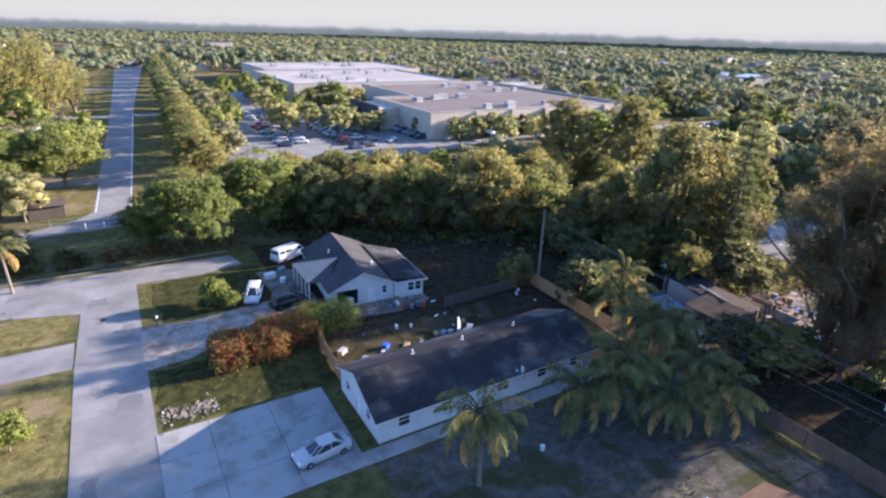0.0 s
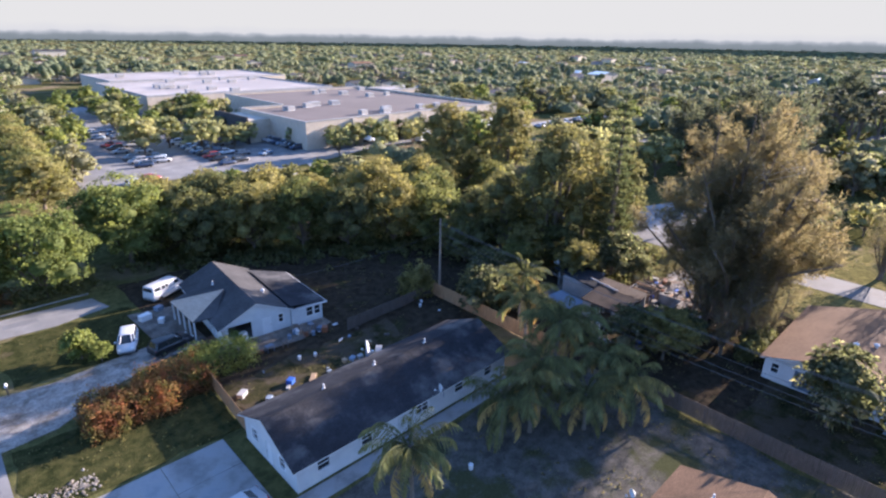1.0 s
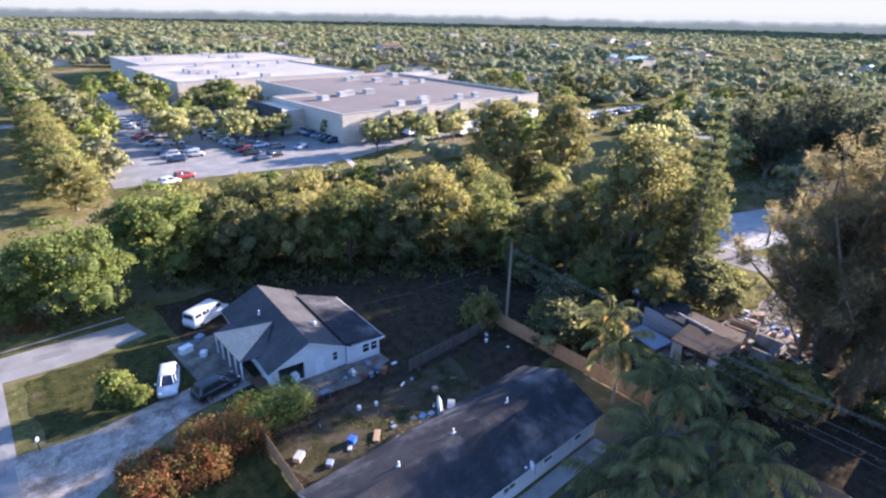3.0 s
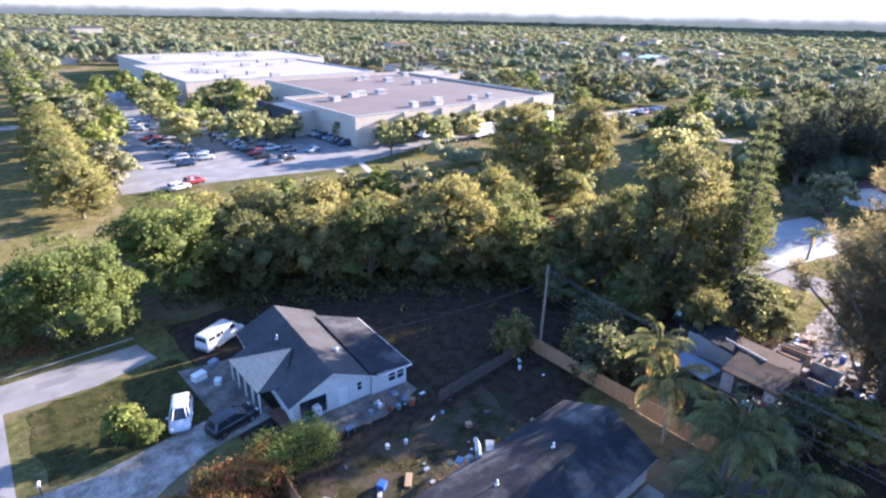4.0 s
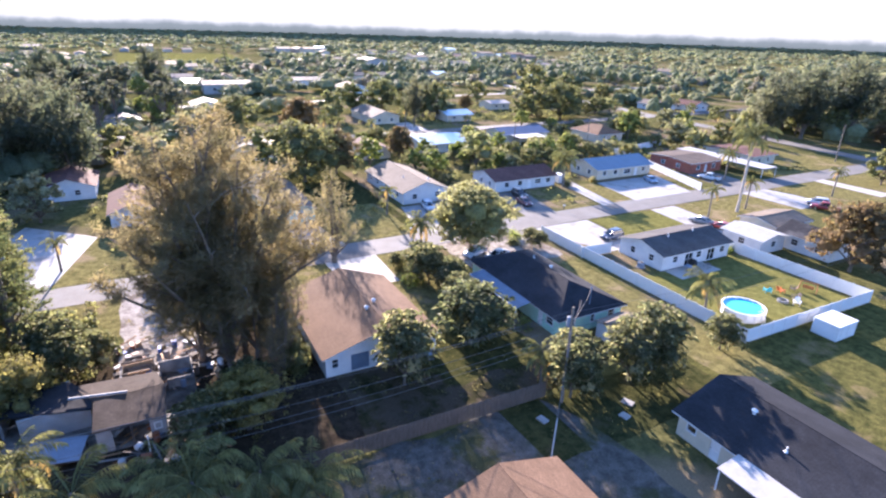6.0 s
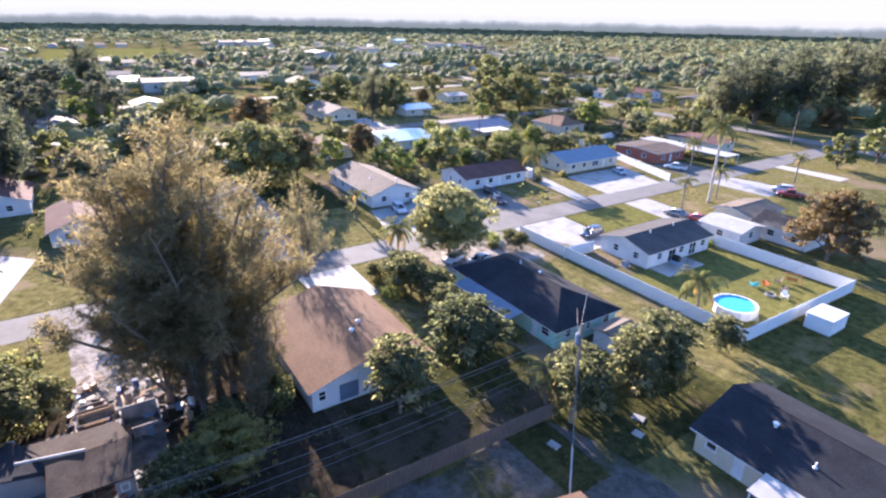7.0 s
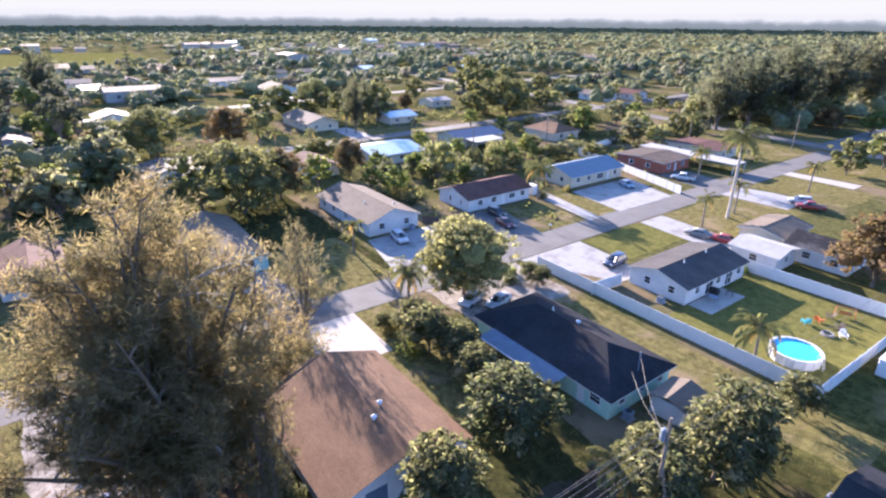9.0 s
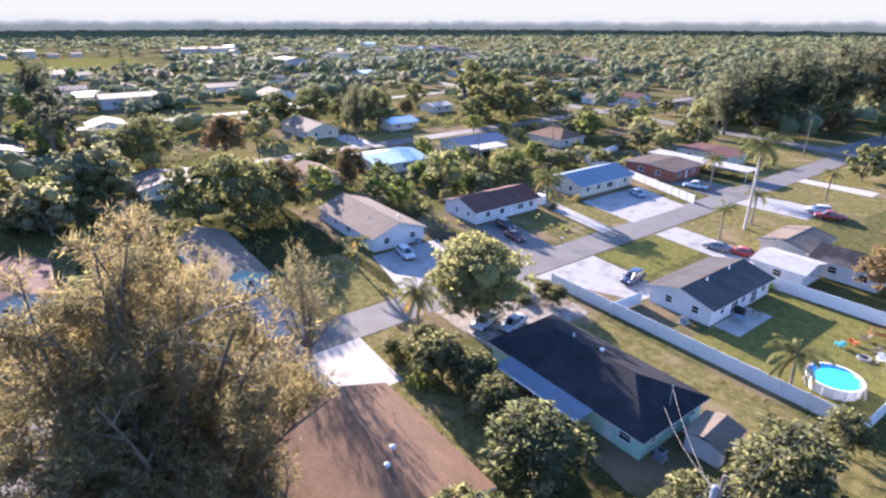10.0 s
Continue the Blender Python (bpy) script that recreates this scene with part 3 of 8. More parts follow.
def car_meshes(kind, colour):
    key = (kind, colour)
    if key in CARS:
        return CARS[key]
    k, paint, out = KINDS[kind], PAINT[colour], []
    b = Mesh()
    b.loft([[(x, -w * .9, zb), (x, -w, zb + .16), (x, -w, zt - .16), (x, -w * .86, zt), (x, w * .86, zt), (x, w, zt - .16), (x, w, zb + .16), (x, w * .9, zb)] for x, w, zb, zt in k["sec"]])
    out.append(("body", b.data("body", paint), True))
    (bx0, bx1, bw, bz), (tx0, tx1, tw, tz) = k["belt"], k["top"]

    def ring(x0, x1, w, z, c=.12):
        return [(x0, -w + c, z), (x0 + c, -w, z), (x1 - c * 2, -w, z), (x1, -w + c * 2, z), (x1, w - c * 2, z), (x1 - c * 2, w, z), (x0 + c, w, z), (x0, w - c, z)]
    g = Mesh()
    lo, hi = ring(bx0, bx1, bw, bz), ring(tx0, tx1, tw, tz - .03)
    g.loft([lo, hi])
    full = kind == "van"
    out.append(("cabin" if full else "cabin_glass", g.data("windows", paint if full else M["glass"]), False))
    r = Mesh()
    r.loft([ring(tx0 - .04, tx1 + .06, tw + .03, tz - .05), ring(tx0, tx1, tw + .01, tz - .01), ring(tx0 + .15, tx1 - .15, tw - .12, tz + .03)])
    out.append(("roof", r.data("roof", paint), True))
    p = Mesh()
    for i in (0, 1, 2, 3, 4, 5, 6, 7):
        p.tube([Vector(lo[i]), Vector(hi[i])], .045, 5)
    for s in (2, 5):
        mid = [(Vector(q[s]) * .45 + Vector(q[1 if s == 2 else 6]) * .55) for q in (lo, hi)]
        p.tube(mid, .04, 5)
    out.append(("pillar_frame", p.data("pillar_frame", paint), False))
    if full:
        for s in (-1, 1):
            for a0, a1 in ((-2.4, -1.5), (-1.35, -.35), (.7, 1.5)):
                w = Mesh()
                w.poly([(x, s * (bw + (tw - bw) * f + .012), bz + (tz - bz) * f) for x, f in ((a0, .35), (a1, .35), (a1 - (.2 if a0 > 0 else 0), .82), (a0, .82))])
                out.append(("window", w.data("window", M["glass"]), False))
        w = Mesh()
        w.poly([(bx1 + (tx1 - bx1) * f + .02, y * (bw - .16 + (tw - bw) * f), bz + (tz - bz) * f) for f, y in ((.15, -1), (.15, 1), (.9, 1), (.9, -1))])
        w.poly([(bx0 - .015 + (tx0 - bx0) * f, y * (bw - .2), bz + (tz - bz) * f) for f, y in ((.35, 1), (.35, -1), (.85, -1), (.85, 1))])
        out.append(("windscreen", w.data("windscreen", M["glass"]), False))
    if kind == "pickup":
        w = Mesh().box(-2.62, -1.05, -.78, .78, 1.06, 1.106)
        out.append(("bed", w.data("bed", M["tyre"]), False))
    x1, x0 = k["sec"][-1][0], k["sec"][0][0]
    for s in (-1, 1):
        l = Mesh().block(x1 - .22, x1 - .05, s * .62 - .16, s * .62 + .16, k["sec"][-2][3] - .2, k["sec"][-2][3] - .05)
        out.append(("headlight", l.data("headlight", M["lamp_clear"]), False))
        l = Mesh().block(x0 + .02, x0 + .17, s * .70 - .14, s * .70 + .14, k["sec"][1][3] - .3, k["sec"][1][3] - .1)
        out.append(("tail_light", l.data("tail_light", M["lamp_red"]), False))
        mm = Mesh().block(bx1 - .5, bx1 - .3, s * (k["w"] + .1) - .1, s * (k["w"] + .1) + .1, bz + .02, bz + .18)
        out.append(("mirror", mm.data("mirror", paint), False))
    for bp in (Mesh().block(x1 - .12, x1 + .04, -.7, .7, k["sec"][-1][2] + .02, k["sec"][-1][2] + .2), Mesh().block(x0 - .05, x0 + .12, -.74, .74, k["sec"][0][2], k["sec"][0][2] + .2)):
        out.append(("bumper", bp.data("bumper", M["tyre"] if colour != "white" else PAINT["grey"]), False))
    rr = k["r"]
    ty = Mesh().tube([(0, -.11, 0), (0, -.09, 0), (0, .09, 0), (0, .11, 0)], [rr * .9, rr, rr, rr * .9], 14)
    rm = Mesh().tube([(0, -.118, 0), (0, .118, 0)], rr * .6, 10)
    CARS[key] = (out, ty.data("tyre", M["tyre"]), rm.data("rim", M["chrome"]), k)
    return CARS[key]


def car(kind, colour, x, y, heading, label, group="", z=0.0, plain_parts=False):
    """heading: degrees from +x, anticlockwise, of its nose."""
    out, ty, rm, k = car_meshes(kind, colour)
    t = thing({"suv": "suv", "sedan": "car", "pickup": "pickup_truck", "van": "van"}[kind], label, {"van": "van", "pickup": "pickup truck"}.get(kind, "car"), (x, y, z), heading, group)
    for nm, me, sm in out:
        if not plain_parts or nm in ("body", "cabin_glass", "roof", "pillar_frame", "bed"):
            p = part(nm, me, None, t, smooth=sm)
            if nm == "pillar_frame":
                tagged(p, kind="stuff")
    for ax in k["axle"]:
        for s in (-1, 1):
            w = part("wheel", ty, None, t, place=pose(ax, s * (k["w"] - .08), k["r"]))
            if not plain_parts:
                part("rim", rm, None, w)
    return t


# ---------------------------------------------------------------- builders: plants
def unit(a):
    return a / np.maximum(np.linalg.norm(a, axis=-1, keepdims=True), 1e-9)


def leaf_data(name, p, d, length, width, material, droop=0.0, facing=None, loose=0.75, corners=4, core=None, outward=None):
    """One pointed leaf or spray at each place p along d; its shading follows the mass that it belongs to."""
    n = len(p)
    d = unit(d)
    if facing is None:
        s = unit(np.cross(d, unit(rng.normal(size=(n, 3)))))
        nrm = outward
        if nrm is not None:
            nrm = unit(nrm + rng.normal(size=(n, 3)) * .7)
            s = np.where((np.cross(d, s) * nrm).sum(1, keepdims=True) < 0, -s, s)
    else:
        # leaves that overlap like scales, their faces turned outwards
        q = unit(facing + rng.normal(size=(n, 3)) * loose)
        nrm = unit(facing + rng.normal(size=(n, 3)) * .5)
        d = unit(np.cross(q, rng.normal(size=(n, 3))))
        s = np.cross(q, d)
        p = p - d * (np.asarray(length) * np.ones(n))[:, None] * .5
    L = (np.asarray(length) * np.ones(n))[:, None]
    Wd = (np.asarray(width) * np.ones(n))[:, None]
    if corners == 3:
        # a broad three-cornered leaf
        v = np.stack([p - s * Wd * .6, p + d * L, p + s * Wd * .6], axis=1)
    else:
        v = np.stack([p, p + d * L * 0.5 - s * Wd * 0.5, p + d * L, p + d * L * 0.5 + s * Wd * 0.5], axis=1)
        v[:, 2, 2] -= droop * L[:, 0]
    co, idx = v.reshape(-1, 3), np.arange(corners * n, dtype=np.int32)
    nv = np.zeros((len(co), 3)) if nrm is None else np.repeat(nrm, corners, axis=0)
    if core is not None:
        # the close mass of inner leaves, three-cornered faces on shared points
        cv, cf = core
        idx = np.concatenate([idx, (cf + len(co)).reshape(-1)]).astype(np.int32)
        co = np.concatenate([co, cv])
        nv = np.concatenate([nv, np.zeros((len(cv), 3))])
    k = len(idx) // corners
    me = bpy.data.meshes.new(name)
    me.vertices.add(len(co))
    me.vertices.foreach_set("co", co.reshape(-1).astype(np.float32))
    me.loops.add(len(idx))
    me.loops.foreach_set("vertex_index", idx)
    me.polygons.add(k)
    me.polygons.foreach_set("loop_start", np.arange(0, corners * k, corners, dtype=np.int32))
    me.polygons.foreach_set("use_smooth", np.full(k, nrm is not None or core is not None))
    me.update(calc_edges=True)
    if nrm is not None:
        me.normals_split_custom_set_from_vertices(nv.astype(np.float32))
    me.materials.append(material)
    return me


def lump(centre, radii, seg=8, rows=4, rough=.16, low=-.6):
    """An uneven rounded mass: points and three-cornered faces."""
    V, F = [], []
    for i in range(rows):
        e = math.asin(low + (1 - low) * (i / rows)) if i else math.asin(low)
        for j in range(seg):
            a = 2 * math.pi * (j + .5 * (i % 2)) / seg
            k = rng.uniform(1 - rough, 1 + rough)
            V.append((math.cos(a) * math.cos(e) * k, math.sin(a) * math.cos(e) * k, math.sin(e) * k))
    V.append((0, 0, 1.0))
    for i in range(rows - 1):
        for j in range(seg):
            a, b, c, d = i * seg + j, i * seg + (j + 1) % seg, (i + 1) * seg + j, (i + 1) * seg + (j + 1) % seg
            F += [(a, b, c), (b, d, c)] if not i % 2 else [(a, b, d), (a, d, c)]
    for j in range(seg):
        F.append(((rows - 1) * seg + j, (rows - 1) * seg + (j + 1) % seg, rows * seg))
    return np.array(V) * np.asarray(radii) + np.asarray(centre), np.array(F)


def joined_lumps(parts):
    V, F, n = [], [], 0
    for v, f in parts:
        V.append(v)
        F.append(f + n)
        n += len(v)
    return np.concatenate(V), np.concatenate(F)


def limb_path(a, b, bend, n=5):
    a, b = np.array(a, float), np.array(b, float)
    off = rng.normal(size=3) * bend
    return [tuple(a + (b - a) * t + off * math.sin(math.pi * t) + np.array([0, 0, 0.06 * np.linalg.norm(b - a) * math.sin(math.pi * t)])) for t in np.linspace(0, 1, n)]


def broadleaf(name, label, h, r, mat, leaves=7000, lobes=9, leaf=0.34, low=0.3, bark="bark", flat=0.75, clump=0.75, category="tree", singly=True):
    """A spreading tree: trunk, limbs to each lobe, and lobes made of many small clumps of leaves."""
    t = thing(name, label, category)
    tr = Mesh()
    fork = h * max(low * 0.8, 0.12)
    tr.tube([(0, 0, -0.2), (0.05, 0, fork * 0.5), (0, 0.05, fork)], [0.032 * h, 0.024 * h, 0.02 * h], 9)
    P, Dr, Fc, inner = [], [], [], []
    for i in range(lobes):
        a = i * 2.39996 + rng.uniform(-.3, .3)
        v = (i + 0.5) / lobes
        q = 0.64 * math.sin(math.pi * (0.08 + 0.66 * v)) * rng.uniform(.85, 1.1)
        lr = r * rng.uniform(0.30, 0.56)
        c = np.array([math.cos(a) * q * r, math.sin(a) * q * r, h * (low + (1 - low) * (0.86 - 0.70 * v))])
        c[2] = min(c[2], h - lr * flat * .8)
        lm = Mesh() if singly else tr
        lm.tube(limb_path((0, 0, fork * 0.8), c, 0.04 * h), [0.014 * h, 0.012 * h, 0.009 * h, 0.006 * h, 0.003 * h], 6 if singly else 4)
        if singly:
            part("limb", lm, M[bark], t)
        inner.append(lump(c, np.array([lr, lr, lr * flat]) * (.52 if leaves < 3000 else .46), 8, 3, .25))
        k = int(leaves / lobes / 26)
        u = unit(rng.normal(size=(k, 3)))
        u[:, 2] = np.where(u[:, 2] < -0.55, -u[:, 2], u[:, 2])
        u = unit(u)
        rad = lr * rng.uniform(0.72, 1.05, size=(k, 1)) * np.array([1, 1, flat])
        cc = c + u * rad
        pp = np.repeat(cc, 26, axis=0)
        uu = np.repeat(u, 26, axis=0)
        P.append(pp + rng.normal(size=pp.shape) * clump * 0.42 * np.array([1, 1, 0.7]))
        Dr.append(uu * 0.6 + rng.normal(size=pp.shape) * 0.7 + np.array([0, 0, -0.05]))
        Fc.append(unit(uu * np.array([1, 1, 1 / flat]) + (pp - np.array([0, 0, h * .45])) / r * .35))
    part("trunk", tr, M[bark], t)
    P, Dr = np.concatenate(P), np.concatenate(Dr)
    n = len(P)
    part("crown", leaf_data("crown", P, Dr, rng.uniform(.7, 1.3, n) * leaf, rng.uniform(.6, .95, n) * leaf, M[mat], facing=np.concatenate(Fc), corners=3, core=joined_lumps(inner)), None, t)
    return t


def whorl_tree(name, label, h, r, mat, whorls=300, leaf=.55):
    """A bushy tree whose stiff branch ends each carry a whorl of long arching leaves."""
    t = thing(name, label, "tree")
    part("trunk", Mesh().tube([(0, 0, -.2), (.05, 0, h * .12), (0, .05, h * .22)], [.03 * h, .024 * h, .02 * h], 8), M["bark"], t)
    ends, limbs, inner = [], Mesh(), []
    for i in range(12):
        a = i * 2.39996 + rng.uniform(-.3, .3)
        v = (i + .5) / 12
        lr = r * rng.uniform(.34, .52)
        c = np.array([math.cos(a) * r * .62 * v ** .5, math.sin(a) * r * .62 * v ** .5, min(h * (.86 - .55 * v * v) * rng.uniform(.88, 1.05), h - lr * .7)])
        limbs.tube(limb_path((0, 0, h * .15), c, .04 * h), [.014 * h, .012 * h, .009 * h, .006 * h, .003 * h], 5)
        inner.append(lump(c, (lr * .55, lr * .55, lr * .5), 8, 3, .25))
        u = unit(rng.normal(size=(whorls // 12, 3)) + np.array([0, 0, .25]))
        ends.append(c + u * lr * rng.uniform(.7, 1.12, size=(len(u), 1)))
    part("limb", limbs, M["bark"], t)
    ends = np.concatenate(ends)
    ends = np.repeat(ends[ends[:, 2] > .3], 9, axis=0)
    n = len(ends)
    axis = unit(unit(ends - np.array([0, 0, h * .3])) + np.array([0, 0, .7]))
    turn = unit(np.cross(axis, rng.normal(size=(n, 3))))
    size = rng.uniform(.7, 1.25, n) * leaf
    part("crown", leaf_data("crown", ends + turn * .05, turn * .9 + axis * rng.uniform(.15, .9, size=(n, 1)), size, size * .36, M[mat], droop=.3, outward=axis * .8 + turn * .5), None, t)
    cv, cf = joined_lumps(inner)
    heart = bpy.data.meshes.new("inner_leaves")
    heart.from_pydata(cv.tolist(), [], cf.tolist())
    heart.materials.append(M[mat])
    part("inner_leaves", heart, None, t)
    return t


def casuarina(name, label, h, r, mat, sprays=16000, leaders=5, spread=0.35, bare=0, big=1.0):
    """An Australian pine: several ascending leaders, feathery drooping sprays, an open outline."""
    t = thing(name, label, "tree")
    tr = Mesh()
    P, Dr, Nv = [], [], []
    tops = []
    for i in range(leaders):
        a = i * 2.39996 + rng.uniform(-.3, .3)
        f = i / max(1, leaders - 1)
        q = r * (spread * .12 + (1.0 - spread * .12) * f ** .7) * rng.uniform(.78, 1.05) * (.95 if i % 3 else .8)
        tops.append((math.cos(a) * q, math.sin(a) * q, h * (1.0 - (.52 if i % 3 else .70) * f ** 1.4) * rng.uniform(.9, 1.03)))
    tr.tube([(0, 0, -.3), (0.1, 0, h * .05), (0, .1, h * .12)], [.036 * h, .03 * h, .026 * h], 10)
    part("trunk", tr, M["bark"], t)
    nb = max(8, int(250 / leaders))
    for top in tops:
        path = [np.array(p) for p in limb_path((0, 0, h * .07), top, .03 * h, 7)]
        part("leader", Mesh().tube(path, [.013 * h, .011 * h, .009 * h, .007 * h, .005 * h, .003 * h, .0012 * h], 6), M["bark"], t)
        br = Mesh()
        size = np.linalg.norm(path[-1] - path[0])
        for j in range(nb):
            f = 0.2 + 0.8 * (j + rng.uniform(0, 1)) / nb
            k = f * 6
            i0 = min(int(k), 5)
            p0 = path[i0] + (path[i0 + 1] - path[i0]) * (k - i0)
            ln = (.35 * size + .22 * h) * (0.34 * (1 - f) ** 0.7 + 0.06) * rng.uniform(.6, 1.25)
            a = rng.uniform(0, 2 * math.pi)
            out = np.array([math.cos(a), math.sin(a), rng.uniform(.1, .8)])
            p1 = p0 + out * ln
            br.tube(limb_path(p0, p1, .03 * ln, 4), [.0026 * h, .002 * h, .0014 * h, .0006 * h], 4)
            # upright plumes of needles along the branch, tapering to their tips
            m = max(1, round(sprays / (nb * leaders) / 20 * ln / (.12 * h)))
            f2 = rng.uniform(.12, 1.12, size=(m, 1))
            cc = p0 + (p1 - p0) * f2 + rng.normal(size=(m, 3)) * ln * .14
            ax = unit(np.array([0, 0, .85]) + out * np.array([.55, .55, .2]) + rng.normal(size=(m, 3)) * .32)
            al = rng.uniform(.9, 2.3, size=(m, 1)) * big
            pp, aa, ll = np.repeat(cc, 20, axis=0), np.repeat(ax, 20, axis=0), np.repeat(al, 20, axis=0)
            fr = rng.uniform(0, 1, size=(len(pp), 1))
            side = unit(np.cross(aa, rng.normal(size=pp.shape)))
            P.append(pp + aa * ll * fr + side * (1.1 - fr) * ll * rng.uniform(.04, .30, size=fr.shape))
            Dr.append(aa * .7 + side * .55 + rng.normal(size=pp.shape) * .45 - np.array([0, 0, .12]))
            Nv.append(side * .6 + aa * .35 + unit(pp - np.array([0, 0, h * .45])) * .6)
        if big < 1.5:
            tagged(part("branchwork", br, M["bark"], t), kind="stuff")
    P, Dr = np.concatenate(P), np.concatenate(Dr)
    n = len(P)
    part("crown", leaf_data("crown", P, Dr, rng.uniform(.36, .72, n) * big, rng.uniform(.045, .09, n) * (big if big < 1.5 else big * 1.9), M[mat], corners=3, outward=np.concatenate(Nv)), None, t)
    for i in range(bare):
        a = rng.uniform(0, 2 * math.pi)
        b0 = np.array([0, 0, h * rng.uniform(.55, .75)])
        b1 = b0 + np.array([math.cos(a) * r * .6, math.sin(a) * r * .6, h * .16])
        db = Mesh().tube(limb_path(b0, b1, .3, 6), [.06, .055, .045, .035, .022, .01], 6)
        for k in range(5):
            c0 = b0 + (b1 - b0) * rng.uniform(.5, .95)
            db.tube(limb_path(c0, c0 + rng.normal(size=3) * 0.9 + np.array([0, 0, 1.0]), .1, 3), [.022, .016, .006], 5)
        part("dead_branch", db, M["dead_wood"], t, "bare silvery dead branch")
    return t


def conifer(name, label, h, r, mat, tiers=22):
    """A slim conifer with tiers of level branches."""
    t = thing(name, label, "tree")
    part("trunk", Mesh().tube([(0, 0, -.2), (0, 0, h * .5), (0, 0, h)], [.02 * h, .012 * h, .002 * h], 8), M["bark"], t)
    P, Dr = [], []
    br = Mesh()
    for i in range(tiers):
        f = i / (tiers - 1)
        z = h * (.10 + .88 * f)
        rr = r * (1 - f) ** .8 * rng.uniform(.8, 1.1) + .25
        for j in range(7):
            a = 2 * math.pi * (j / 7 + i * .37) + rng.uniform(-.2, .2)
            d = np.array([math.cos(a), math.sin(a), .18])
            q = rr * rng.uniform(.55, 1.15)
            br.tube([(0, 0, z), tuple(np.array([0, 0, z]) + d * q)], [.03, .008], 4)
            m = int(16 + 24 * q)
            cc = np.array([0, 0, z]) + d * (rng.uniform(.3, 1.05, size=(m, 1)) ** .8 * q)
            P.append(cc + rng.normal(size=cc.shape) * np.array([.2, .2, .13]))
            Dr.append(d * .6 + rng.normal(size=cc.shape) * .6 + np.array([0, 0, .25]))
    tagged(part("branchwork", br, M["bark"], t), kind="stuff")
    P, Dr = np.concatenate(P), np.concatenate(Dr)
    n = len(P)
    part("crown", leaf_data("crown", P, Dr, rng.uniform(.35, .75, n), rng.uniform(.1, .2, n), M[mat], .1), None, t)
    return t


FRONDS = {}


def frond_data(kind, variant):
    """A feather frond: an arching midrib and two rows of hanging leaflets."""
    key = (kind, variant)
    if key in FRONDS:
        return FRONDS[key]
    r = np.random.default_rng(40 + variant)
    lift, fall = ((1.2, 1.9), (.85, 2.0), (.35, 1.7))[variant]
    pts = []
    x = z = 0.0
    ang = lift
    for i in range(12):
        pts.append((x, 0, z))
        ang -= fall / 11 * (0.5 + i / 11)
        x += math.cos(ang) / 11
        z += math.sin(ang) / 11
    m = Mesh().tube(pts, [.012 - .0009 * i for i in range(12)], 4)
    me0 = m.v, m.f
    P, Dr, Ls = [], [], []
    for i in range(33):
        f = .12 + .88 * i / 32
        k = f * 11
        i0 = min(int(k), 10)
        p = np.array(pts[i0]) + (np.array(pts[i0 + 1]) - np.array(pts[i0])) * (k - i0)
        tan = unit(np.array(pts[i0 + 1]) - np.array(pts[i0]))
        ln = (.175 * math.sin(math.pi * min(1, f * .8 + .12)) + .03) * r.uniform(.7, 1.25)
        for s in (-1, 1):
            P.append(p)
            Dr.append(tan * .5 + np.array([0, s * .62, -.75 + r.uniform(-.45, .4)]))
            Ls.append(ln)
    P, Dr, Ls = np.array(P), unit(np.array(Dr)), np.array(Ls)
    v, f = list(me0[0]), list(me0[1])
    for p, d, ln in zip(P, Dr, Ls):
        s = unit(np.cross(d, [0, 0, 1.0]))
        b = len(v)
        q = .012
        v += [tuple(p), tuple(p + d * ln * .45 + s * q - np.array([0, 0, .01])), tuple(p + d * ln - np.array([0, 0, ln * .25])), tuple(p + d * ln * .45 - s * q - np.array([0, 0, .01]))]
        f.append([b, b + 1, b + 2, b + 3])
    me = bpy.data.meshes.new("frond")
    me.from_pydata(v, [], f)
    me.materials.append(M["leaf_palm_dry" if kind == "dry" else "leaf_palm"])
    FRONDS[key] = me
    return me


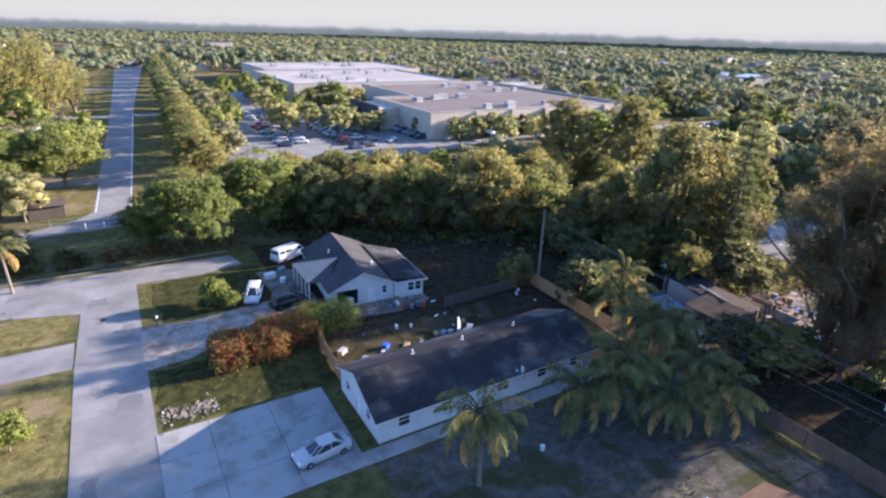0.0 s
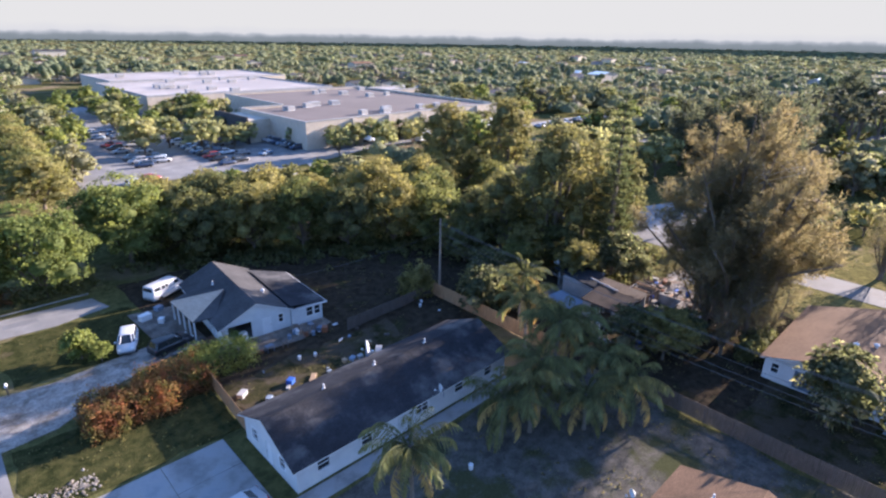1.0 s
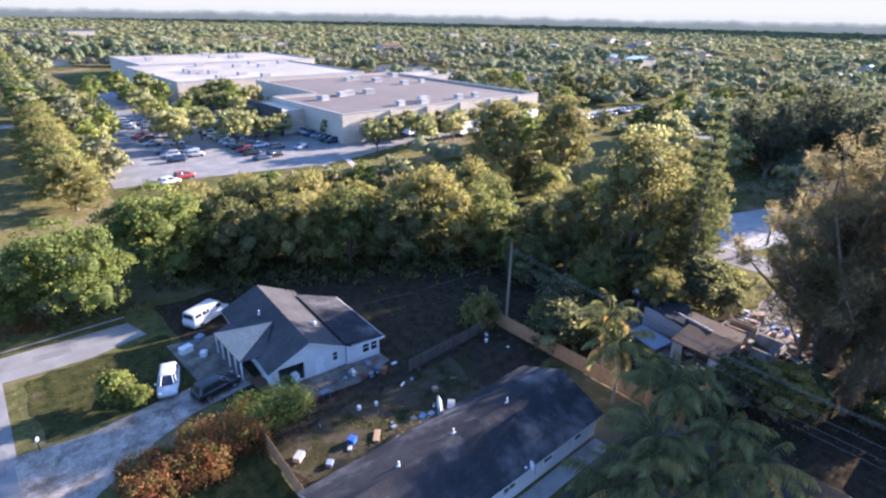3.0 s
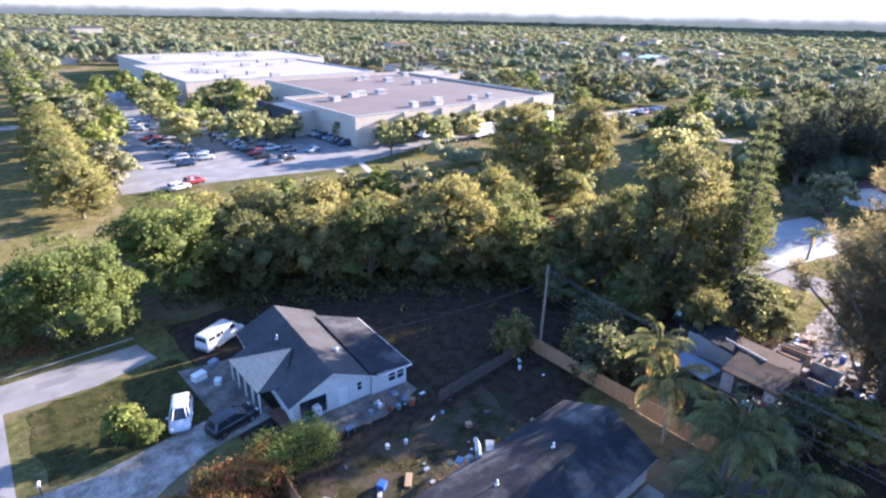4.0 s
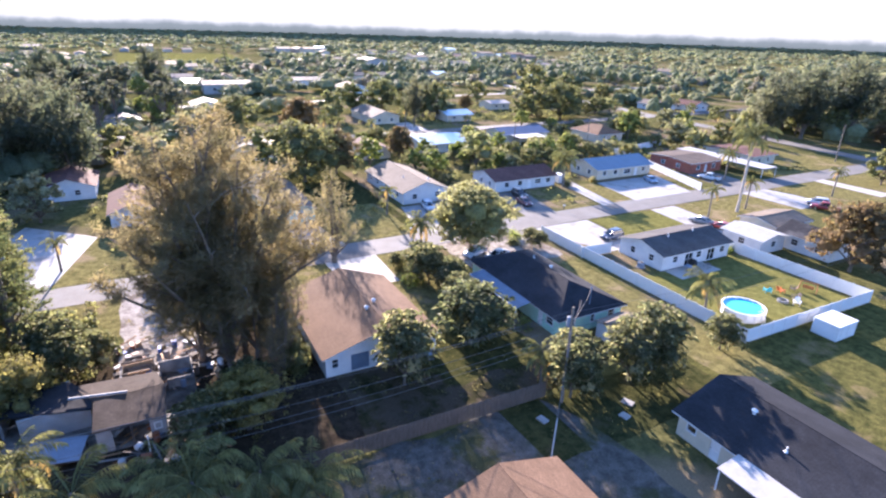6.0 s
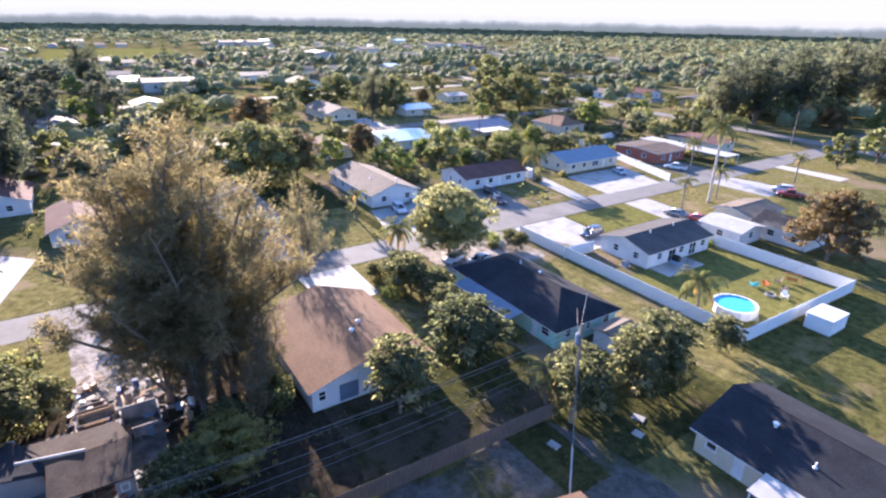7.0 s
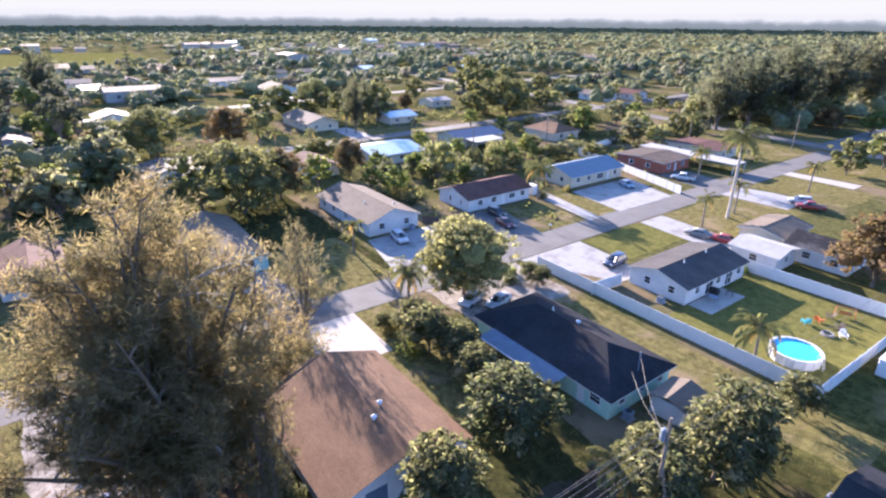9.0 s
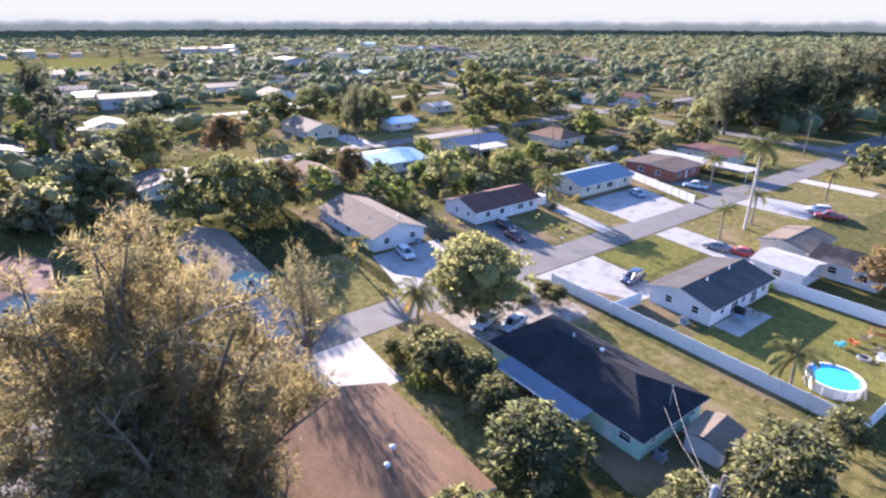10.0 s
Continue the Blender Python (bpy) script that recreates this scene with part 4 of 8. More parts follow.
def palm(label, x, y, h, length=4.2, fronds=20, lean=0.06, seed=1, dry=2, trunk_r=0.16, royal=False, name="palm_tree"):
    r = random.Random(seed)
    t = thing(name, label, "palm tree", (x, y, 0), r.uniform(0, 360))
    lx, ly = r.uniform(-lean, lean) * h, r.uniform(-lean, lean) * h
    pts = [(lx * f * f, ly * f * f, -.2 + (h + .2) * f) for f in (0, .2, .4, .6, .8, 1)]
    m = Mesh().tube(pts, [trunk_r * k for k in (1.35, 1.05, 1, .95, .9, .85)], 10)
    for i in range(int(h / .5)):
        f = (i + .5) * .5 / h
        m.tube([(lx * f * f, ly * f * f, h * f - .02), (lx * f * f, ly * f * f, h * f + .02)], trunk_r * 1.08, 10)
    part("trunk", m, M["bark_pale" if royal else "bark_palm"], t)
    if royal:
        part("crownshaft", Mesh().tube([(lx, ly, h - .1), (lx, ly, h + .7), (lx, ly, h + 1.5)], [trunk_r * .95, trunk_r * .9, trunk_r * .4], 10), M["leaf_palm"], t, "smooth green crownshaft")
    else:
        part("crown_base", Mesh().tube([(lx, ly, h - .25), (lx, ly, h + .2), (lx, ly, h + .6)], [trunk_r * 1.0, trunk_r * 1.7, trunk_r * .5], 8), M["bark"], t)
    for i in range(fronds):
        v = 0 if i < fronds * .25 else (1 if i < fronds * .6 else 2)
        is_dry = i >= fronds - dry
        a = i * 137.5 + r.uniform(-14, 14)
        L = length * r.uniform(.85, 1.1)
        pl = Matrix.Translation((lx, ly, h + (1.2 if royal else .3))) @ pose(0, 0, 0, 0, 0, a) @ pose(0, 0, 0, r.uniform(-14, 14), r.uniform(-16, 12) + (38 if is_dry else (20 if v == 2 else 4)), 0) @ Matrix.Diagonal((L, L, L, 1))
        part("frond", frond_data("dry" if is_dry else "green", v), None, t, "brown dry hanging frond" if is_dry else "", pl)
    return t


def shrub(name, label, x0, x1, y0, y1, h, mat, n, leaf=0.25, category="shrub", round_=0.5, stems=4):
    """A bush or hedge: stems and a body of leaf clumps with an uneven top."""
    cx, cy = (x0 + x1) / 2, (y0 + y1) / 2
    t = thing(name, label, category, (cx, cy, 0))
    w, d = (x1 - x0) / 2, (y1 - y0) / 2
    for i in range(stems):
        st = Mesh()
        a = (rng.uniform(-.6, .6) * w, rng.uniform(-.6, .6) * d, -.1)
        st.tube(limb_path(a, (a[0] * 1.3, a[1] * 1.3, h * .75), .1, 4), [.05, .04, .03, .012], 5)
        part("stem", st, M["bark"], t)
    k = n // 20
    u = unit(rng.normal(size=(k, 3)))
    u[:, 2] = np.abs(u[:, 2])
    rad = rng.uniform(.55, 1.0, size=(k, 1))
    e = np.sign(u) * np.abs(u) ** (1 - round_ * .55)
    top = 1 + .18 * np.sin(u[:, :1] * w * 1.7 + 1) * np.cos(u[:, 1:2] * d * 2.1)
    c = e * rad * np.array([w, d, h * .93]) * np.concatenate([np.ones((k, 2)), top], axis=1)
    if round_ > 1:
        # a clipped hedge: leaves spread evenly over its top and sides
        area = np.array([w * d * 4, d * h * 2, d * h * 2, w * h * 2, w * h * 2])
        face = rng.choice(5, size=k, p=area / area.sum())
        u = np.array([[0, 0, 1], [1, 0, 0], [-1, 0, 0], [0, 1, 0], [0, -1, 0]], float)[face]
        q = rng.uniform(-1, 1, size=(k, 3)) * np.array([1, 1, .5]) + np.array([0, 0, .5])
        q = np.where(u != 0, np.where(u > 0, 1.0, -1.0), q)
        wave = 1 + .10 * np.sin(q[:, :1] * w * 1.3 + 1) * np.cos(q[:, 1:2] * d * 1.9) + rng.normal(size=(k, 1)) * .05
        side = 1 - .12 * np.maximum(q[:, 2:], 0) ** 3
        c = q * np.array([w, d, h * .95]) * np.concatenate([wave * side, wave * side, wave], axis=1)
        u = unit(u + np.array([0, 0, .35]))
    c[:, 2] = np.maximum(c[:, 2], .1)
    pp = np.repeat(c, 20, axis=0)
    uu = np.repeat(u, 20, axis=0)
    P = pp + rng.normal(size=pp.shape) * .24
    P[:, 2] = np.maximum(P[:, 2], .03)
    m = len(P)
    part("foliage", leaf_data("foliage", P, uu * .5 + rng.normal(size=pp.shape) * .7 + np.array([0, 0, .1]), rng.uniform(.7, 1.3, m) * leaf, rng.uniform(.4, .8, m) * leaf, M[mat], facing=uu, corners=3), None, t)
    return t


def place(src, x, y, turn=0.0, s=1.0, sz=None):
    return copy_thing(src, Matrix.Translation((x, y, 0)) @ pose(0, 0, 0, 0, 0, turn) @ Matrix.Diagonal((s, s, sz or s, 1)))


# ---------------------------------------------------------------- ground, roads and paving
gm = Mesh()
rings = [0, 40, 90, 160, 260, 420, 700, 1200, 1800, 2560]
seg = 48
for i in range(1, len(rings)):
    for j in range(seg):
        a, b = 2 * math.pi * j / seg, 2 * math.pi * (j + 1) / seg
        c = [(60 + r * math.cos(t), 20 + r * math.sin(t), 0) for r, t in ((rings[i - 1], a), (rings[i], a), (rings[i], b), (rings[i - 1], b))]
        gm.poly(c if i > 1 else c[1:])
solo("ground", gm, M["ground"], "patchy dry grass and bare soil running to the horizon", "ground", "structure")

# added backdrop ring: blue-grey treeline, haze and bright sky painted in as glow
mist, mist_nodes, mist_out = base_material("painted_haze_glow")
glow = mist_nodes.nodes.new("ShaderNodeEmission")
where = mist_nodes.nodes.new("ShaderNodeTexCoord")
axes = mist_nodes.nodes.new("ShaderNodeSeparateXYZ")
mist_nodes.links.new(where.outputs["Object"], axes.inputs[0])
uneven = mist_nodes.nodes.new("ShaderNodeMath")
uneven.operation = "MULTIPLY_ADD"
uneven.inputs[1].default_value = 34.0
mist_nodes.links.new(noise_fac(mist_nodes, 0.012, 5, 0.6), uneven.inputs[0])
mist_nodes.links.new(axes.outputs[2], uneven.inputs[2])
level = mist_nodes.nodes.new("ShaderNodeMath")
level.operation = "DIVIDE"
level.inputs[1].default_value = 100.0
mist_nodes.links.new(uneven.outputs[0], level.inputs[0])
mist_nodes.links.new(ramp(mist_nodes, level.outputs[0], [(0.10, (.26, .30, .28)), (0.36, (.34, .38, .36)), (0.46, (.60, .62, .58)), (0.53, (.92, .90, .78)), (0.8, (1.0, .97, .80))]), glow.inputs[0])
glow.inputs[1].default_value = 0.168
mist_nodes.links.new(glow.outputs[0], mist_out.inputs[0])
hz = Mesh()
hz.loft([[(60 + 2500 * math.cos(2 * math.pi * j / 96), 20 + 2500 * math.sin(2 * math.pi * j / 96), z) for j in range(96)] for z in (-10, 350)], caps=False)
solo("backdrop", hz, mist, "glowing backdrop ring painted with hazy treeline and pale sky", "backdrop", "structure")


def strip(name, a, b, width, z, material, label, category="road"):
    a, b = Vector((*a, 0)), Vector((*b, 0))
    d = (b - a).normalized()
    s = Vector((-d.y, d.x, 0)) * width / 2
    return sheet(name, [(p.x, p.y) for p in (a - s, b - s, b + s, a + s)], z, 0.15, material, label, category)


sheet("road_1", [(-7, -260), (-0.9, -260), (-0.7, 52), (-0.4, 75.2), (7, 74.6), (13, 76), (12, 80), (-6, 80.6), (-60, 82), (-60, 74), (-14, 71.5), (-6.4, 69.2), (-6.8, 57)], 0.03, 0.15, M["road_light"], "sun-bleached grey asphalt street with patches and cracks", "road")
strip("driveway_west", (-60, 60.2), (-6.9, 59.6), 5.4, 0.036, M["road_light"], "pale worn driveway off the street", "driveway")
strip("road_2", (89.8, -158), (89.2, 75), 6.4, 0.03, M["road"], "grey asphalt residential street", "road")
strip("road_3", (20, -160), (420, -196), 7, 0.04, M["road"], "grey asphalt cross street", "road")
strip("road_4", (94, -163), (88, -420), 7, 0.034, M["road"], "grey asphalt street running away between lawns", "road")
strip("road_5", (190, -300), (180, 120), 6.4, 0.032, M["road"], "grey asphalt back street", "road")
strip("road_6", (292, -300), (262, 140), 6.4, 0.032, M["road"], "grey asphalt back street", "road")
BLVD_R = ((1.1, 110), (2.9, 142), (5.0, 179), (8.2, 237), (12.2, 294), (19.4, 383), (29.4, 512))
BLVD_L = ((-5.0, 110), (-4.2, 128), (-1.9, 182), (0.8, 240), (4.8, 350), (10.6, 512))
sheet("boulevard", [*BLVD_R, *BLVD_L[::-1]], 0.03, 0.15, M["road_light"], "long pale asphalt boulevard, wider far off", "road")
sheet("boulevard_far_end", [(-60, 512), (29.4, 512), (60, 516), (60, 560), (-60, 548)], 0.036, 0.15, M["road_light"], "broad pale cross road at the boulevard's end", "road")
strip("boulevard_cross", (-60, 226), (24, 231), 7, 0.034, M["road_light"], "pale asphalt side road", "road")
sheet("boulevard_end", [(-40, 97), (-18, 99), (-11.5, 100.2), (-3.9, 100.4), (3.4, 101.6), (14, 104), (14, 108.5), (3.8, 108.8), (1.2, 110), (-5.2, 110.5), (-7.5, 107), (-13.5, 103.4), (-40, 102.5)], 0.036, 0.12, M["road_light"], "bleached asphalt lane bending into the boulevard", "road")
strip("side_drive", (-30, 133), (-2.4, 134.6), 4.5, 0.034, M["road_light"], "pale side drive off the boulevard", "driveway")
strip("side_street", (-60, 318), (6, 330), 6, 0.034, M["road_light"], "pale asphalt side road", "road")
ln = thing("edge_line", "worn white edge lines along the boulevard", "road marking", kind="structure")
for side, k in ((BLVD_R[:4], -.35), (BLVD_L[:2], .3)):
    part("line", Mesh().slab([(x + k, y + .5, .045) for x, y in side] + [(x + k + .15, y + .5, .045) for x, y in side[::-1]], .01), M["trim"], ln)
gp = thing("guard_posts", "row of short white posts at the boulevard's end", "post")
for px_, py_ in ((-6.0, 101.4), (-3.4, 101.2), (-1.2, 101.3), (1.0, 101.5), (3.2, 102.0)):
    part("post", Mesh().tube([(px_, py_, 0), (px_, py_, 1.0), (px_, py_, 1.06)], [.08, .08, .03], 8), M["trim"], gp)
sheet("lawn_boulevard", ragged(-4, 22, 109, 500, 0.4, 8, 3), 0.02, 0.05, M["lawn"], "dry yellow-green verge beside the boulevard", "lawn")
sheet("lawn_lane", ragged(-40, -4.6, 110.6, 131, 0.4, 3, 33), 0.018, 0.05, M["lawn"], "dry sunlit lawn beside the boulevard", "lawn")
sheet("lawn_west", ragged(-60, -7.3, -20, 56.4, 0.5, 1.5, 4), 0.02, 0.05, M["lawn"], "dry yellow-green lawn beside the street", "lawn")
sheet("lawn_island", ragged(-60, -7.6, 63.4, 70.6, 0.45, 1.5, 5), 0.02, 0.05, M["lawn"], "narrow grass strip between two drives", "lawn")
# these two lawns take the darkened colour in place of deep shade
sheet("lawn_corner", ragged(1.3, 14.5, 62.6, 74.4, 0.35, 1.2, 6), 0.02, 0.05, M["lawn_darkened"], "green lawn round a small tree", "lawn")
sheet("lawn_front", ragged(-0.2, 15.2, 43.4, 52.6, 0.35, 1.2, 7), 0.02, 0.05, M["lawn_darkened"], "mown lawn between hedge and driveway", "lawn")
sheet("bank", ragged(-60, 14, 83, 95, 0.5, 4, 8), 0.02, 0.05, M["lawn"], "grassy bank beyond the cross street", "lawn")
sheet("drive_sandy", [(-0.8, 53.2), (3.4, 53.7), (8.5, 57.0), (12.3, 58.7), (18.8, 59.6), (18.8, 63), (10.8, 62.6), (4.4, 61.7), (-0.8, 62.6)], 0.034, 0.1, M["sand"], "pale sandy shell driveway with worn edges", "driveway")
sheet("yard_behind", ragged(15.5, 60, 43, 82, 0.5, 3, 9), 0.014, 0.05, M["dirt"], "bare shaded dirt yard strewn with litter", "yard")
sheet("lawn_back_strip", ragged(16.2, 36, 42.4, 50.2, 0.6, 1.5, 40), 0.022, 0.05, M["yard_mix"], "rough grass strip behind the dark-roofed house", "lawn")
sheet("yard_south", ragged(14, 45, -3, 31.2, 0.5, 3, 10), 0.014, 0.05, M["soil_grey"], "bare shaded dirt yard under palms", "yard")
sheet("patio_house", [(13.9, 72), (14.3, 63.2), (18.5, 61.5), (19, 71)], 0.03, 0.1, M["dusty_slab"], "worn grey concrete patio", "patio")
sheet("walkway_south", [(12.9, 31.4), (38, 31.4), (38, 32.9), (12.9, 32.9)], 0.04, 0.1, M["concrete"], "narrow concrete walkway along the house", "walkway")
kerb = Mesh().tube([(-60, 83.2, .12), (-6, 81.6, .12), (2, 81.4, .12), (12, 81.6, .12)], .09, 6)
solo("kerb", kerb, M["kerb"], "low pale concrete kerb along the street's edge", "kerb", "structure")

dw = thing("driveway", "broad cracked concrete driveway in several poured panels", "driveway", kind="structure")
for x0, x1 in ((-0.85, 3.1), (3.14, 8.1), (8.14, 13.1)):
    for y0, y1 in ((24.0, 31.4), (31.44, 35.2), (35.24, 39.1), (39.14, 42.8)):
        if y0 < 25 and x0 > 3.12:
            continue
        part("panel", Mesh().box(x0, x1, y0, y1, -0.05, 0.05 + rnd.uniform(0, .012)), M["concrete"], dw)

# tar patches and a cover on the street
for i, (x0, x1, y0, y1) in enumerate(((-5.6, -3.6, 70.4, 72.4), (-3.4, -1.4, 47.0, 49.6), (-6.0, -5.0, 35, 40), (-2.4, -1.2, 60.6, 64), (2.5, 6, 77.2, 78.6), (-14, -9, 76.2, 77.8))):
    sheet("road_patch", ragged(x0, x1, y0, y1, .18, .5, 60 + i), .036, .02, M["asphalt"], "dark tar patch in the street", "road patch")
solo("manhole_cover", Mesh().tube([(-4.2, 66.4, .02), (-4.2, 66.4, .045)], .34, 18), M["tyre"], "round iron cover in the street", "manhole cover")

# second street: lawns and drives
sheet("lawn_east_a", ragged(76, 85.6, -64, -46, 0.12, 2, 11), 0.02, 0.05, M["lawn_mown"], "bright mown front lawn", "lawn")
sheet("lawn_east_b", ragged(70, 85.6, -96, -69, 0.2, 2, 12), 0.02, 0.05, M["lawn"], "front lawn under tall palms", "lawn")
sheet("lawn_east_c", ragged(92.6, 107, -66, -58, 0.2, 2, 13), 0.02, 0.05, M["lawn"], "grass strip between driveways", "lawn")
sheet("lawn_pool", ragged(43, 62, -56.4, -31.8, 0.05, 3, 14), 0.026, 0.05, M["lawn_mown"], "mown back lawn inside the white fence", "lawn")
sheet("lawn_mid", ragged(36, 86, -29.6, -22.8, 0.3, 3, 15), 0.028, 0.05, M["lawn"], "worn grass track beside the white fence", "lawn")
sheet("lawn_side", ragged(58, 86, -7, 1.6, 0.3, 3, 16), 0.02, 0.05, M["lawn"], "grass between two houses", "lawn")
sheet("lawn_north", ragged(75, 86, 7, 46, 0.4, 3, 17), 0.02, 0.05, M["lawn"], "sunlit grass verge beside the street", "lawn")
sheet("lawn_far_side", ragged(92.8, 112, -12, 42.4, 0.3, 3, 18), 0.02, 0.05, M["lawn"], "long grass across the street", "lawn")
sheet("lawn_back", ragged(18, 43, -60, -22, 0.4, 4, 19), 0.02, 0.05, M["lawn_green"], "open back lawn", "lawn")
# garden shade is put into the grass by the dark rough-yard colour
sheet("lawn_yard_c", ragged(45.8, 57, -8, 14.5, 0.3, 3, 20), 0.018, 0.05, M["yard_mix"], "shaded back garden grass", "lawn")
sheet("yard_south_end", [(14, -2.4), (45, -2.6), (43.2, -3.5), (40.6, -4.5), (37.8, -5.0), (34.4, -5.5), (31.2, -5.3), (26, -6.2), (14, -6)], 0.022, 0.05, M["soil_grey"], "bare grey soil running past the fence end", "yard")
sheet("sandy_lot", ragged(202, 226, 10, 44, 0.6, 2.5, 52), 0.026, 0.05, M["road_light"], "pale sandy parking ground beside a back street", "parking")
sheet("yard_dirt", ragged(50.6, 60.5, -8.4, 4.6, 0.6, 1.6, 51), 0.024, 0.05, M["lawn_darkened"], "weedy bare ground beside the garden trees", "yard")
sheet("lawn_strip_f", ragged(37, 45, -24, 2, 0.3, 3, 21), 0.018, 0.05, M["lawn_darkened"], "grass strip behind the fence", "lawn")
sheet("drive_c", [(75.8, -1.4), (86.2, -1.8), (86.2, 6.4), (75.8, 6)], 0.036, 0.1, M["concrete_new"], "clean pale concrete driveway", "driveway")
sheet("drive_pickup", [(73, -93.4), (86.6, -92.6), (86.6, -101.6), (80, -103.4), (72.4, -103)], 0.036, 0.1, M["concrete"], "pale driveway under a pickup truck", "driveway")
sheet("lawn_south_a", ragged(66, 86, -121, -104, 0.3, 3, 34), 0.02, 0.05, M["lawn"], "dry lawn beside the street", "lawn")
sheet("pad_white", [(71, -126.6), (86.6, -126), (86.6, -121.8), (71, -121.4)], 0.036, 0.1, M["concrete_new"], "bright pale concrete drive", "driveway")
sheet("lawn_south_b", ragged(60, 86, -156, -127.4, 0.3, 3, 35), 0.02, 0.05, M["lawn"], "open lawn near the junction", "lawn")
sheet("lawn_corner_east", ragged(93.6, 124, -155, -117, 0.3, 3, 36), 0.02, 0.05, M["lawn"], "sunlit lawn on the street corner", "lawn")
sheet("lawn_cross", ragged(96, 240, -186, -172, 0.5, 4, 37), 0.018, 0.05, M["lawn"], "grass verge along the cross street", "lawn")
sheet("drive_red", [(92.6, -93.6), (104, -95.6), (104, -105), (92.6, -104)], 0.036, 0.1, M["road"], "asphalt driveway of the red house", "driveway")
sheet("lawn_back_street", ragged(187, 203, -76, -20, 0.4, 3, 38), 0.018, 0.05, M["lawn"], "sunlit front gardens on the back street", "lawn")
sheet("drive_back_street", [(187, -62), (205, -62), (205, -55.5), (187, -54.5)], 0.036, 0.1, M["concrete"], "pale driveway of the tan house", "driveway")
# shade between tree and house is put into this darker grass
sheet("lawn_vacant", ragged(96, 142, -14, 24, 0.4, 4, 39), 0.016, 0.05, M["lawn_darkened"], "shaded rough grass across the street", "lawn")
sheet("drive_sand_north", ragged(66, 86.2, 26, 33.4, 0.4, 2, 22), 0.036, 0.1, M["sand"], "sandy track to a derelict house", "driveway")
sheet("drive_e", [(71.6, -37.8), (86, -31.4), (86, -45.4), (76, -44.6), (71.6, -43)], 0.036, 0.1, M["concrete"], "pale concrete driveway", "driveway")
sheet("drive_d", ragged(73.5, 86, -29.8, -13, 0.3, 2, 23), 0.034, 0.1, M["sand"], "pale sandy parking area", "driveway")
sheet("drive_g", [(92, -64.6), (106.8, -67), (106.8, -87), (92, -82.4)], 0.05, 0.12, M["concrete"], "wide concrete driveway with a pale border", "driveway")
sheet("drive_h", [(92, -12.4), (107.5, -15.8), (107.5, -29), (92, -26)], 0.036, 0.1, M["concrete"], "grey concrete driveway", "driveway")
sheet("drive_i", [(92, -35.6), (108.4, -38.4), (108, -46), (92, -43)], 0.034, 0.1, M["road"], "asphalt driveway", "driveway")
sheet("lawn_i", ragged(92.8, 107.6, -55.6, -46.6, 0.2, 2, 31), 0.02, 0.05, M["lawn"], "dry front lawn", "lawn")
sheet("drive_i_side", [(92, -55.4), (110, -58.4), (110, -62), (92, -58.6)], 0.036, 0.1, M["concrete"], "concrete side driveway", "driveway")
sheet("drive_k", [(66, -60.5), (85.8, -62.4), (85.8, -69.4), (66, -67.5)], 0.036, 0.1, M["concrete"], "concrete driveway with parked cars", "driveway")
sheet("drive_n", [(92.2, 42), (112, 37), (122, 48), (106, 53), (92.2, 50)], 0.036, 0.1, M["concrete"], "grey concrete driveway", "driveway")
sheet("drive_l", [(92.2, 1), (105.6, 2.8), (105.6, 8), (92.2, 8)], 0.036, 0.1, M["concrete"], "concrete driveway", "driveway")
pe = thing("patio_slab", "small grey concrete patio behind the white house", "patio", kind="structure")
for i in range(3):
    part("panel", Mesh().box(58.6, 62, -48.2 + i * 2.9, -45.36 + i * 2.9, -.02, .06), M["concrete_new"], pe)

sheet("field", ragged(520, 720, -72, 40, 4, 12, 71), 0.05, 0.1, M["lawn_mown"], "bright yellow-green open field among far trees", "field")

# shopping centre: lot
sheet("parking_lot", [(24, 139.5), (41, 137.6), (68, 131.5), (84, 134.5), (107, 141), (230, 132), (230, 140), (96, 148), (92, 176), (76, 262), (60, 300), (38, 300)], 0.03, 0.1, M["road_light"], "large grey asphalt car park", "car park")
strip("grass_track", (78, 62), (152, 107), 9, 0.022, M["lawn"], "sunlit grass track between trees", "lawn")
sheet("verge_lot", ragged(30, 170, 112, 129, 0.6, 6, 24), 0.02, 0.05, M["lawn"], "grass verge in front of the car park", "lawn")

for a, b in (((68, 131.1), (65, 118.9)), ((75.6, 133.1), (71.3, 119.6))):
    strip("walkway_verge", a, b, 1.5, 0.034, M["concrete_new"], "pale concrete path across the verge", "walkway")

# ---------------------------------------------------------------- houses
WIN = [W(2.2), W(6.0), W(10.5)]
house("low white house with a blotched charcoal shingle roof", 14.7, 38.2, 33.2, 41.6, 2.5, 4.35, "x", M["roof_dark"], M["white_wall"], 0.45,
      op=dict(w=[W(2.1, .9), D(4.3), W(6.6, .9)], s=[W(2.3, 1.1), W(6.4, 1.1), D(9.2), W(12.4, 1.4), W(17, 1.2), W(21, 1.1)]), vents=((20.2, 37.9, "pipe"), (25.5, 37.9, "pipe"), (31.3, 37.6, "pipe")))
house("white house with a grey shingle gable roof and an open carport", 20.0, 27.9, 56.8, 71.0, 2.35, 4.2, "y", M["roof_grey"], M["white_wall"], 0.5, ridge_at=23.9, turn=-5.0,
      op=dict(s=[(0.7, 3.3, 0.12, 2.1, "open"), (4.5, 5.6, 0.02, 2.05, "door"), W(6.7, .6)], w=[D(2.0), W(4.5), W(9), W(12.0, .9)], e=[W(3), W(12.0)]), vents=((22.2, 66, "pipe"), (26.4, 61, "hood")))
ad = thing("house_addition", "white lean-to addition with a low dark roof", "house", (30.0, 61.0, 0), -5.0)
